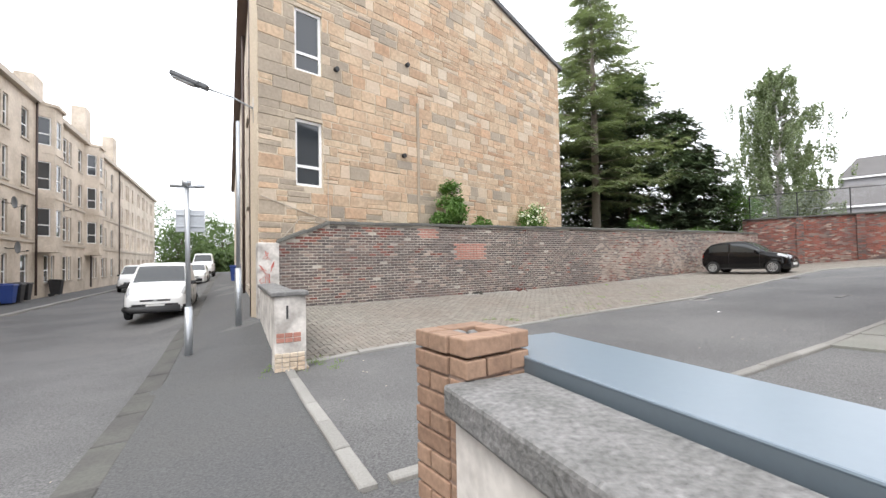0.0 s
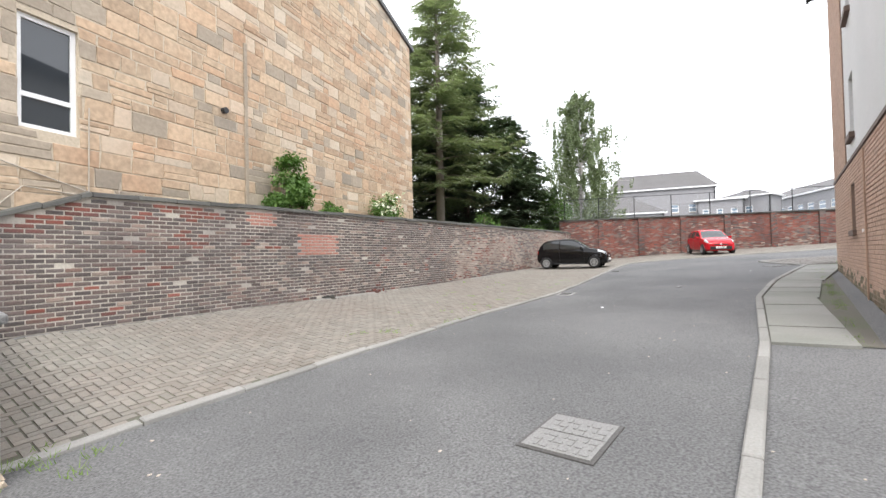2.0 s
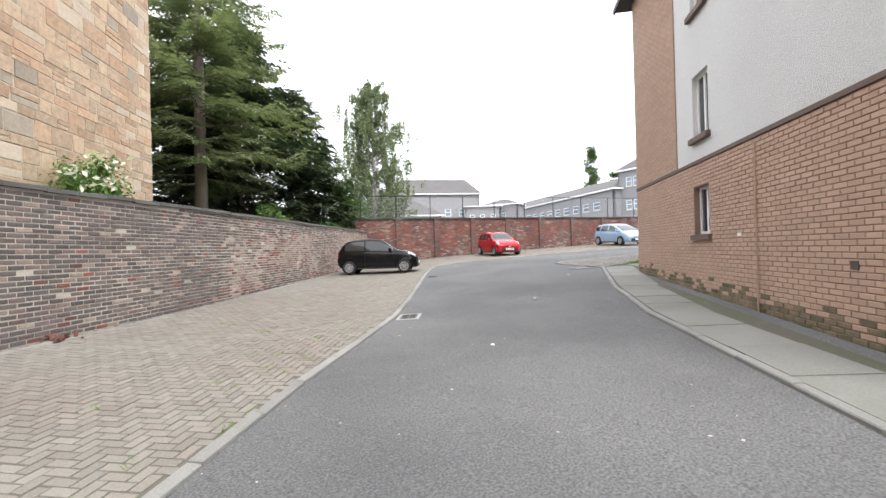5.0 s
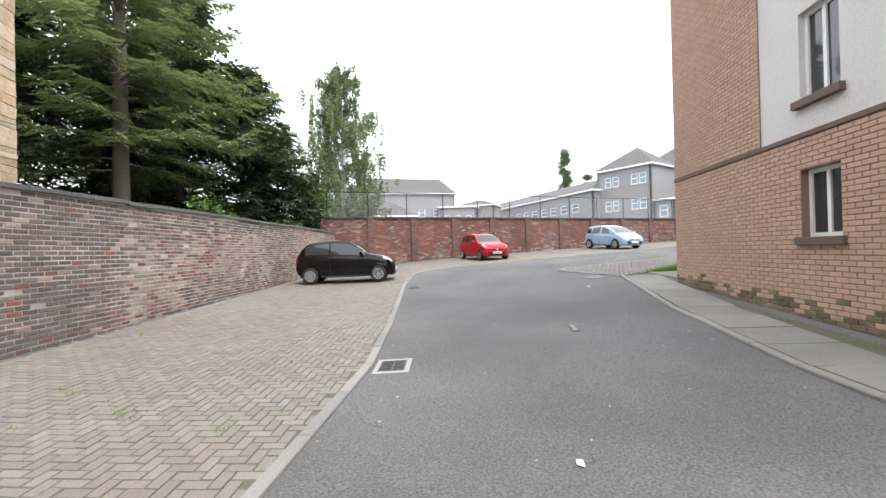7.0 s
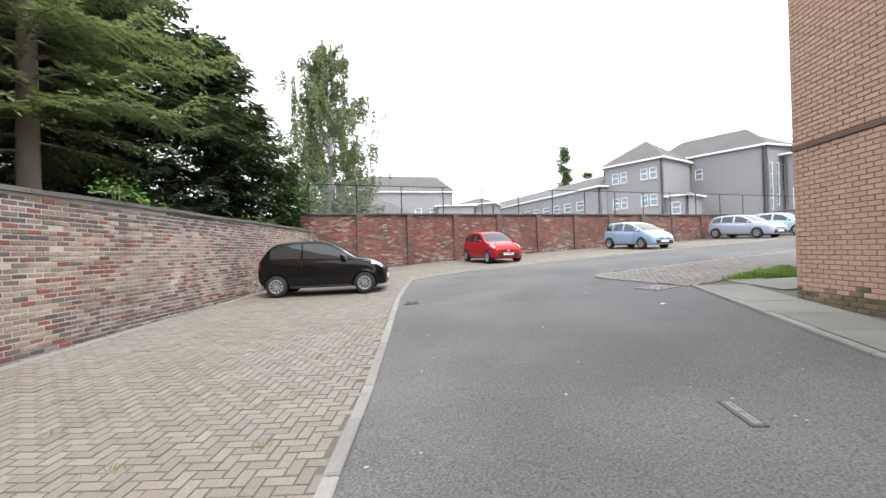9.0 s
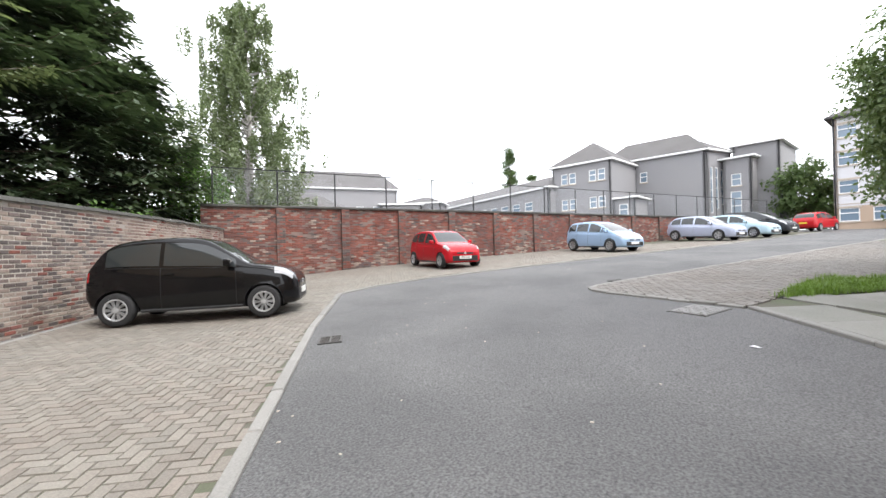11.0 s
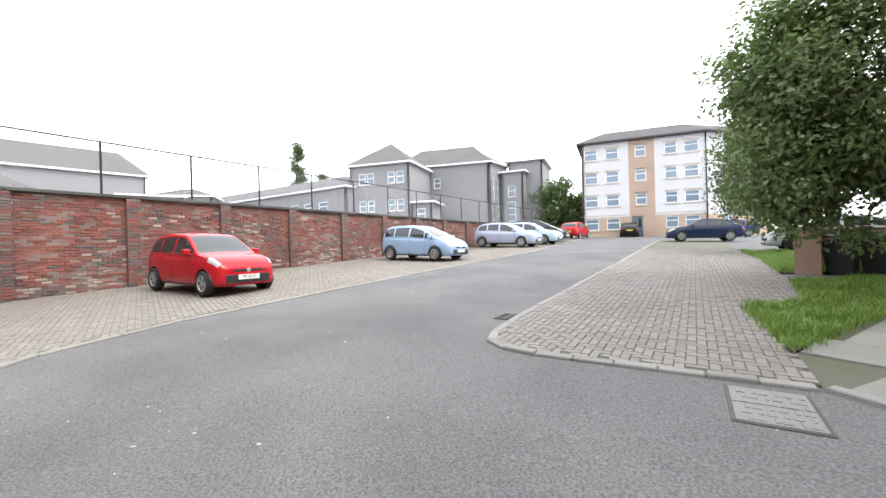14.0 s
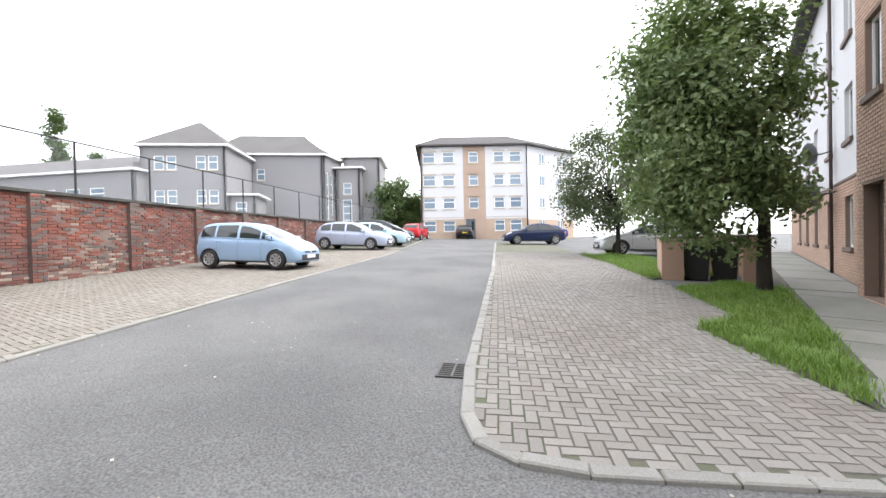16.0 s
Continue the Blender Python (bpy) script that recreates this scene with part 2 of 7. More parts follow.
TENEMENT = material("blond_sandstone", (0.56, 0.485, 0.40), 0.9, var=0.3, fine=8, other=(0.36, 0.30, 0.235), mix=0.75, scale=5, patch=1.01)
COPING = material("dark_coping", (0.055, 0.053, 0.05), 0.9, var=0.5, fine=30, other=(0.10, 0.10, 0.088), mix=0.6, spread=0.3, scale=10)
COPING_GREY = material("lichen_concrete", (0.175, 0.172, 0.168), 0.9, var=1.0, fine=45, bump=0.9, other=(0.12, 0.12, 0.115), mix=0.9, scale=45)
RENDER = material("roughcast_white", (0.62, 0.62, 0.61), 0.95, var=0.35, fine=55, bump=1.0, other=(0.52, 0.52, 0.51), mix=0.5, scale=3)
RENDER_PLAIN = material("white_render", (0.56, 0.56, 0.575), 0.9, var=0.1, other=(0.50, 0.50, 0.515), mix=0.4, scale=2)
RENDER_OLD = material("peeling_render", (0.60, 0.57, 0.53), 0.95, var=0.3, fine=20, other=(0.27, 0.25, 0.23), mix=0.8, scale=22)
RENDER_TAN = material("tan_render", (0.40, 0.30, 0.235), 0.9, var=0.15, scale=3)
RENDER_BUFF = material("buff_facade", (0.42, 0.32, 0.24), 0.9, var=0.15, scale=3)
SCHOOL = material("grey_render", (0.255, 0.252, 0.26), 0.9, var=0.15, other=(0.275, 0.268, 0.268), mix=0.4, scale=2)
ROOF = material("grey_roof_tile", (0.105, 0.10, 0.098), 0.85, var=0.3, fine=12, other=(0.085, 0.08, 0.078), mix=0.6, scale=3)
ROOF_DARK = material("dark_roof_tile", (0.06, 0.055, 0.055), 0.85, var=0.3, fine=12)
SLATE = material("slate", (0.10, 0.10, 0.105), 0.7, var=0.4, fine=10)
WHITE = material("white_upvc", (0.80, 0.80, 0.79), 0.4, var=0.06, bump=0.0)
CREAM = material("painted_sill", (0.44, 0.385, 0.32), 0.8, var=0.2)
DARK_SILL = material("dark_sill", (0.13, 0.085, 0.065), 0.7, var=0.25)
GLASS = glass_material("window_glass", (0.035, 0.04, 0.045))
# distant panes: pale blue sky reflection put into the base colour
GLASS_SKY = glass_material("window_glass_sky_tint", (0.16, 0.22, 0.28), 0.08)
CURTAIN = material("curtain", (0.6, 0.58, 0.55), 0.9, var=0.15, fine=30)
STEEL = material("galvanised_steel", (0.42, 0.44, 0.46), 0.45, 0.7, var=0.2, fine=30, bump=0.1)
IRON = material("black_iron", (0.018, 0.018, 0.02), 0.6, var=0.3)
PIPE = material("brown_iron_pipe", (0.055, 0.035, 0.03), 0.6, var=0.3)
CAST = material("cast_iron", (0.09, 0.085, 0.08), 0.6, 0.4, var=0.6, fine=50)
MANHOLE = material("worn_steel_cover", (0.235, 0.23, 0.22), 0.65, 0.3, var=0.6, fine=60)
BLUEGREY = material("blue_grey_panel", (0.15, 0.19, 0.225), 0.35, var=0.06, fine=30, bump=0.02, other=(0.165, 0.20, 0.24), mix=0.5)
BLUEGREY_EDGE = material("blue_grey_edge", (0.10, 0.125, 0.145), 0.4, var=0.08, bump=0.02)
BIN = material("black_bin_plastic", (0.02, 0.02, 0.022), 0.5, var=0.2, bump=0.1)
BIN_GREY = material("grey_bin_plastic", (0.10, 0.105, 0.11), 0.55, var=0.2, bump=0.1)
BIN_BLUE = material("blue_bin_plastic", (0.02, 0.055, 0.24), 0.5, var=0.15, bump=0.1)
BARK = material("bark", (0.10, 0.075, 0.055), 0.95, var=0.6, fine=25, bump=1.0)
BARK_SPRUCE = material("grey_spruce_bark", (0.24, 0.20, 0.17), 0.95, var=0.5, fine=25, bump=1.0)
BARK_DARK = material("dark_bark", (0.04, 0.034, 0.028), 0.95, var=0.5, fine=25, bump=1.0)
BIRCH_BARK = material("birch_bark", (0.45, 0.43, 0.40), 0.9, var=0.6, fine=12)
EARTH = material("earth", (0.07, 0.06, 0.035), 0.95, other=(0.05, 0.09, 0.025), mix=1.0, scale=9, patch=1.01)


def leaf_material(name, base, other, rough=0.6, through=0.25):
    mat = material(name, base, rough, var=0.3, fine=8, bump=0.0, other=other, mix=0.5, spread=0.5, scale=6)
    bs = mat.node_tree.nodes["Principled BSDF"]
    n, l = mat.node_tree.nodes, mat.node_tree.links
    tr, mx = n.new("ShaderNodeBsdfTranslucent"), n.new("ShaderNodeMixShader")
    tr.inputs[0].default_value = (base[0] * 1.6, base[1] * 1.7, base[2], 1)
    mx.inputs[0].default_value = through
    l.new(bs.outputs[0], mx.inputs[1]), l.new(tr.outputs[0], mx.inputs[2]), l.new(mx.outputs[0], n["Material Output"].inputs[0])
    return mat


LEAF_TREE = leaf_material("whitebeam_leaf", (0.11, 0.16, 0.068), (0.18, 0.235, 0.10))
LEAF_BIRCH = leaf_material("birch_leaf", (0.135, 0.175, 0.085), (0.20, 0.235, 0.14))
LEAF_BUSH = leaf_material("bush_leaf", (0.07, 0.15, 0.028), (0.13, 0.22, 0.05))
LEAF_FAR = leaf_material("far_leaf", (0.06, 0.10, 0.03), (0.10, 0.15, 0.045))
LEAF_DULL = leaf_material("dull_leaf", (0.085, 0.11, 0.06), (0.13, 0.155, 0.095))
NEEDLE = leaf_material("spruce_needle", (0.175, 0.21, 0.125), (0.24, 0.275, 0.15), through=0.3)
NEEDLE_DARK = leaf_material("cypress_needle", (0.065, 0.095, 0.055), (0.10, 0.13, 0.07), through=0.18)
GRASS = leaf_material("grass_blade", (0.13, 0.22, 0.04), (0.19, 0.27, 0.075), through=0.3)
BLOSSOM = leaf_material("white_blossom", (0.7, 0.7, 0.62), (0.6, 0.62, 0.5))
# ---- ground ----
def terrain():
    def axis(lo, a, b, hi, step):
        v, x, d = [], a, step
        while x > lo:
            d *= 1.35
            x -= d
            v.append(max(x, lo))
        v = v[::-1] + [a + (b - a) * i / round((b - a) / step) for i in range(round((b - a) / step) + 1)]
        x, d = b, step
        while x < hi:
            d *= 1.35
            x += d
            v.append(min(x, hi))
        return v
    xs, ys = axis(-1500, -16, 62, 1500, 0.75), axis(-1500, -16, 40, 1500, 0.75)
    vs = []
    for y in ys:
        for x in xs:
            p = street_p(x, y)
            drop = 0.09 * max(0, min(1, (p - 0.05) / 0.3)) * max(0, min(1, (7.0 - p) / 0.3))
            vs.append((x, y, ground(x, y) - drop - 0.004))
    w = len(xs)
    return mesh_ob("ground", vs, [(j * w + i, j * w + i + 1, j * w + w + i + 1, j * w + w + i) for j in range(len(ys) - 1) for i in range(w - 1)], ASPHALT, True)


tagged(terrain(), "worn grey asphalt lane and ground with pale chippings", "ground", kind="structure")

# pavement strip beside the street, and the far one
for name, p0, p1, q0, q1 in (("pavement_near", -1.78, 0.0, -6, 60), ("pavement_far", 7.0, 9.1, -6, 75)):
    o = sheet(name, [street(p0, q0), street(p1, q0), street(p1, q1), street(p0, q1)], PAVEMENT, 0.012, 1.5)
    tagged(o, "dark grey asphalt pavement beside the street", "pavement", kind="structure")


def kerb_row(name, pts, width, lift, length=0.9, side=1, mat=KERB, label="pale concrete kerb stones flush with the lane"):
    """Kerb stones laid end to end along a line; each one a stone of its own."""
    top = tagged(empty(name), label, "kerb", kind="structure")
    pts = [Vector((x, y)) for x, y in pts]
    rng = random.Random(len(pts))
    for a, b in zip(pts, pts[1:]):
        n = max(1, round((b - a).length / length))
        u = (b - a).normalized()
        w = Vector((-u.y, u.x)) * width * side
        for k in range(n):
            g, j = 0.006, rng.uniform(-0.008, 0.008)
            p, q = a + (b - a) * (k / n) + u * g, a + (b - a) * ((k + 1) / n) - u * g
            c = [p, q, q + w, p + w]
            zs = [ground(v.x, v.y) + lift + j for v in c]
            e = 0.012
            ins = [c[0] + (u + w.normalized()) * e, c[1] + (-u + w.normalized()) * e, c[2] + (-u - w.normalized()) * e, c[3] + (u - w.normalized()) * e]
            vs = [(*v, z - 0.2) for v, z in zip(c, zs)] + [(*v, z - e) for v, z in zip(c, zs)] + [(*v, z) for v, z in zip(ins, zs)]
            fs = [(8, 9, 10, 11)] + [(i, (i + 1) % 4, (i + 1) % 4 + 4, i + 4) for i in range(4)] + [(i + 4, (i + 1) % 4 + 4, (i + 1) % 4 + 8, i + 8) for i in range(4)]
            if side < 0:
                fs = [f[::-1] for f in fs]
            child(mesh_ob("kerb_stone", vs, fs, mat), top)
    return top


kerb_row("kerb_bay", KERB_MAIN, 0.115, 0.038)
kerb_row("kerb_wall_bay", KERB_RED, 0.11, 0.03, 1.0)
kerb_row("kerb_path", KERB_PATH, 0.11, 0.045, side=-1)
kerb_row("kerb_island", KERB_ISLAND[:8], 0.12, 0.035, 0.45, side=-1)
kerb_row("kerb_island_far", KERB_ISLAND[7:], 0.12, 0.035, 1.2, side=-1)
kerb_row("kerb_street", [street(0.12, q) for q in range(-4, 56, 2)], 0.3, 0.02, 1.0, side=-1, mat=COPING, label="dark whinstone street kerb stones")
kerb_row("kerb_street_far", [street(7.0, q) for q in range(-4, 64, 4)], 0.25, 0.02, 2.0, side=-1, mat=KERB)
kerb_row("kerb_entrance", [(-1.9, 6.7), (-0.95, 4.93), (0.05, 3.1)], 0.13, 0.05, 0.8, side=1)
kerb_row("kerb_entrance_inner", [(0.25, 3.2), (0.95, 3.55), (1.6, 3.75)], 0.12, 0.04, 0.5, side=1)
kerb_row("wall_foot_edging", [(-3.4, 10.5), (4, 15.75), (12, 21.4), (20.1, 27.1)], 0.1, 0.03, 0.9, side=-1)

BAY = KERB_MAIN[:-1] + KERB_RED + [(52.3, 3.2), (19.85, 27.95), (20.2, 27.2), (-3.5, 10.5)]
ISLAND = KERB_ISLAND + ISLAND_EDGE
GRASS_A = [(18.05, 11.0), (20.2, 9.75), (20.3, 8.6), (22.6, 6.75), (22.2, 5.1), (21.5, 4.9), (19.5, 8.3)]
GRASS_B = [(23.9, 5.95), (27, 3.7), (31, 1.3), (29.8, -0.4), (26.5, 1.4), (23.5, 3.2)]
PATH_SIDE = KERB_PATH[2:] + [(18.0, 11.05), (19.5, 8.3), (21.5, 4.9), (24.6, -1.0), (29, -9.0), (27.5, -9.6), (23.1, -1.2), (20.1, 4.5), (18.5, 7.7), (15.6, 10.2), (15.2, 9.95), (6.35, 5.3)]
tagged(sheet("bay_bed", BAY, SAND, 0.02), "mossy sand bed under block paving", "paving bed", kind="structure")
tagged(sheet("island_bed", ISLAND, SAND, 0.02), "sand bed under block paving", "paving bed", kind="structure")
tagged(sheet("path_bed", PATH_SIDE, SAND, 0.006), "mossy joints beneath slab path", "path", kind="structure")
for poly in (GRASS_A, GRASS_B):
    tagged(sheet("lawn", poly, EARTH, 0.03, 0.5), "soil of an overgrown green verge", "verge", kind="structure")


SEGS = [(Vector(a), Vector(b)) for line in (KERB_MAIN, KERB_RED, KERB_ISLAND) for a, b in zip(line, line[1:])]


def near_line(x, y, d):
    """Whether a place lies within d of a kerb line."""
    for a, b in SEGS:
        if min(a.x, b.x) - d < x < max(a.x, b.x) + d and min(a.y, b.y) - d < y < max(a.y, b.y) + d:
            u = b - a
            t = max(0, min(1, ((x - a.x) * u.x + (y - a.y) * u.y) / u.length_squared))
            if (a.x + u.x * t - x) ** 2 + (a.y + u.y * t - y) ** 2 < d * d:
                return True
    return False


def paving(name, poly, ang, near, mat, mat_far, limit, label):
    """Herringbone block paving; the blocks nearest to the walk are parts, the rest one mesh."""
    top = tagged(empty(name), label, "paving", kind="structure")
    L, W, G = 0.2, 0.1, 0.0042
    ca, sa = math.cos(ang), math.sin(ang)
    xs, ys = [p[0] for p in poly], [p[1] for p in poly]
    rest, rng, count, shared = Build(), random.Random(3), 0, []
    e = 0.004
    for ln, wd in ((L, W), (W, L)):
        vs = [(G, G, -0.022), (ln - G, G, -0.022), (ln - G, wd - G, -0.022), (G, wd - G, -0.022), (G + e, G + e, 0), (ln - G - e, G + e, 0), (ln - G - e, wd - G - e, 0), (G + e, wd - G - e, 0)]
        fs = [(4, 5, 6, 7)] + [(i, (i + 1) % 4, (i + 1) % 4 + 4, i + 4) for i in range(4)]
        me = bpy.data.meshes.new("paver")
        me.from_pydata(vs, [], fs)
        me.materials.append(mat)
        shared.append((me, vs, fs))
    ox, oy = near
    n = int(limit / W) + 2
    for i in range(-n, n):
        for j in range(-n, n):
            k = (i - j) % 4
            if k not in (0, 3):
                continue
            lx, ly = i * W, j * W
            x, y = ox + ca * lx - sa * ly, oy + sa * lx + ca * ly
            mx, my = (0.1, 0.05) if k == 0 else (0.05, 0.1)
            cx, cy = ox + ca * (lx + mx) - sa * (ly + my), oy + sa * (lx + mx) + ca * (ly + my)
            if not in_poly(cx, cy, poly) or near_line(cx, cy, 0.11):
                continue
            z = ground(cx, cy) + 0.03 + rng.uniform(-0.003, 0.003)
            d = 0.05
            gx, gy = (ground(cx + d, cy) - ground(cx - d, cy)) / (2 * d), (ground(cx, cy + d) - ground(cx, cy - d)) / (2 * d)
            me, vs, fs = shared[0 if k == 0 else 1]
            nz = Vector((-gx, -gy, 1)).normalized()
            m = Matrix.Translation((cx, cy, z)) @ Vector((0, 0, 1)).rotation_difference(nz).to_matrix().to_4x4() @ Matrix.Rotation(ang + rng.uniform(-0.008, 0.008), 4, "Z") @ Matrix.Translation((-mx, -my, 0))
            if (cx - ox) ** 2 + (cy - oy) ** 2 < 1.1 ** 2 and count < 170:
                o = new("paver", me)
                o.parent, o.matrix_world = top, m
                count += 1
            else:
                rest.add([m @ Vector(v) for v in vs], fs)
    child(tagged(rest.ob("block_paving", [mat_far]), "herringbone concrete blocks", kind="stuff"), top)


def slabs():
    """Concrete slabs of the path beside the building and of the side alley."""
    top = tagged(empty("slab_path"), "pale concrete slab path with mossy joints", "path", kind="structure")
    rng = random.Random(8)

    def lay(a, b, w0, w1, n, cross):
        a, b = Vector(a), Vector(b)
        u = (b - a).normalized()
        v = Vector((-u.y, u.x))
        for k in range(n):
            for c in range(cross):
                s0, s1 = (b - a).length * k / n + 0.008, (b - a).length * (k + 1) / n - 0.008
                t0, t1 = w0 + (w1 - w0) * c / cross + 0.006, w0 + (w1 - w0) * (c + 1) / cross - 0.006
                q = [a + u * s + v * t for s, t in ((s0, t0), (s1, t0), (s1, t1), (s0, t1))]
                j = rng.uniform(0.03, 0.04)
                vs = [(p.x, p.y, ground(p.x, p.y) + j + h) for h in (-0.06, 0) for p in q]
                child(mesh_ob("slab", vs, [(4, 5, 6, 7)] + [(i, (i + 1) % 4, (i + 1) % 4 + 4, i + 4) for i in range(4)], SLAB), top)

    lay((5.75, 6.1), (9.3, 8.25), -0.8, 0.0, 4, 1)
    lay((9.32, 8.27), (12.3, 9.65), -0.85, 0.0, 4, 1)
    lay((12.3, 9.65), (17.1, 11.4), -0.9, 0.0, 5, 1)
    lay((16.6, 10.1), (18.0, 11.0), -0.9, -0.1, 2, 1)
    lay((18.35, 10.2), (21.4, 4.75), -1.1, -0.05, 8, 1)
    lay((21.45, 4.7), (28.9, -9.0), -1.3, -0.05, 14, 1)


slabs()


def grass(name, poly, count, h, seed, label):
    rng, b = random.Random(seed), Build()
    xs, ys = [p[0] for p in poly], [p[1] for p in poly]
    made = 0
    while made < count:
        x, y = rng.uniform(min(xs) - 0.15, max(xs) + 0.15), rng.uniform(min(ys) - 0.15, max(ys) + 0.15)
        if not in_poly(x + rng.uniform(-0.12, 0.12), y + rng.uniform(-0.12, 0.12), poly):
            continue
        made += 1
        clump = 0.5 + noise.noise((x * 1.7, y * 1.7, seed)) * 0.9
        hh, a, w = h * max(0.25, rng.uniform(0.5, 1.2) * (0.6 + clump)), rng.uniform(0, 6.3), rng.uniform(0.004, 0.008)
        z, lx, ly = ground(x, y) + 0.02, math.cos(a), math.sin(a)
        bend = rng.uniform(0.2, 0.8) * hh
        b.add([(x - ly * w, y + lx * w, z), (x + ly * w, y - lx * w, z), (x + lx * bend * 0.35 + ly * w * 0.7, y + ly * bend * 0.35 - lx * w * 0.7, z + hh * 0.6), (x + lx * bend, y + ly * bend, z + hh * 0.95), (x + lx * bend * 0.35 - ly * w * 0.7, y + ly * bend * 0.35 + lx * w * 0.7, z + hh * 0.6)], [(0, 1, 2, 4), (4, 2, 3)])
    return tagged(b.ob(name, [GRASS]), label, "grass", kind="stuff")


grass("verge_grass", GRASS_A, 22000, 0.12, 1, "long bright green uncut grass on the verge")
grass("verge_grass", GRASS_B, 11000, 0.14, 2, "green grass strip beside the parking bay")


# ---- masonry ----
def brick_mesh(w, h, d, e=0.006):
    vs = [(0, 0, 0), (w, 0, 0), (w, 0, h), (0, 0, h), (0, -d + e, 0), (w, -d + e, 0), (w, -d + e, h), (0, -d + e, h), (e, -d, e), (w - e, -d, e), (w - e, -d, h - e), (e, -d, h - e)]
    fs = [(8, 9, 10, 11)] + [(i + 4, (i + 1) % 4 + 4, (i + 1) % 4 + 8, i + 8) for i in range(4)] + [(i, (i + 1) % 4, (i + 1) % 4 + 4, i + 4) for i in range(4)]
    return vs, fs


def brickwork(top, m, length, zlo, zhi, mats, pick=None, holes=(), bw=0.225, bh=0.075, joint=0.011, proud=0.012, rough=0.004, near=None, seed=1, miss=0.0, lean=0.0, name="brick"):
    """Courses of bricks on a face. zlo, zhi: heights as functions of x. near: the stretch (x0, z0, x1, z1) whose bricks are parts."""
    rng, rest = random.Random(seed), [Build() for _ in mats]
    pick = pick or (lambda x, z, r: 0)
    shared = {}
    lo, hi = min(zlo(0), zlo(length)), max(zhi(0), zhi(length), zhi(length * 0.5))
    row, count = 0, 0
    z = lo
    while z < hi:
        x = -(row % 2) * bw / 2
        while x < length:
            x0, x1 = max(0, x), min(length, x + bw - joint)
            x += bw
            if x1 - x0 < 0.04:
                continue
            for hx0, hz0, hx1, hz1 in holes:
                if z < hz1 and z + bh - joint > hz0 and x0 < hx1 and x1 > hx0:
                    if x0 < hx0:
                        x1 = hx0
                    elif x1 > hx1:
                        x0 = hx1
                    else:
                        x1 = x0
            xm = (x0 + x1) / 2
            if x1 - x0 < 0.03 or z < zlo(xm) - bh or z + bh - joint > zhi(xm) or rng.random() < miss:
                continue
            k = pick(xm, z, rng)
            w, h, d = x1 - x0, bh - joint, proud + rng.uniform(-rough, rough)
            sag = lean * noise.noise((xm * 0.4, z * 0.3, seed)) if lean else 0
            if near and near[0] < xm < near[2] and near[1] < z < near[3] and count < 220:
                key = (round(w, 3), k)
                if key not in shared:
                    vs, fs = brick_mesh(w, h, proud)
                    me = bpy.data.meshes.new(name)
                    me.from_pydata(vs, [], fs)
                    me.materials.append(mats[k])
                    shared[key] = me
                o = new(name, shared[key])
                o.parent, o.matrix_world = top, m @ Matrix.Translation((x0, proud - d, z + sag))
                count += 1
            else:
                vs, fs = brick_mesh(w, h, d)
                rest[k].add([m @ Vector((vx + x0, vy, vz + z + sag)) for vx, vy, vz in vs], fs)
        z += bh
        row += 1
    for r, mat in zip(rest, mats):
        if r.v:
            child(tagged(r.ob(name + "work", [mat]), kind="stuff"), top)


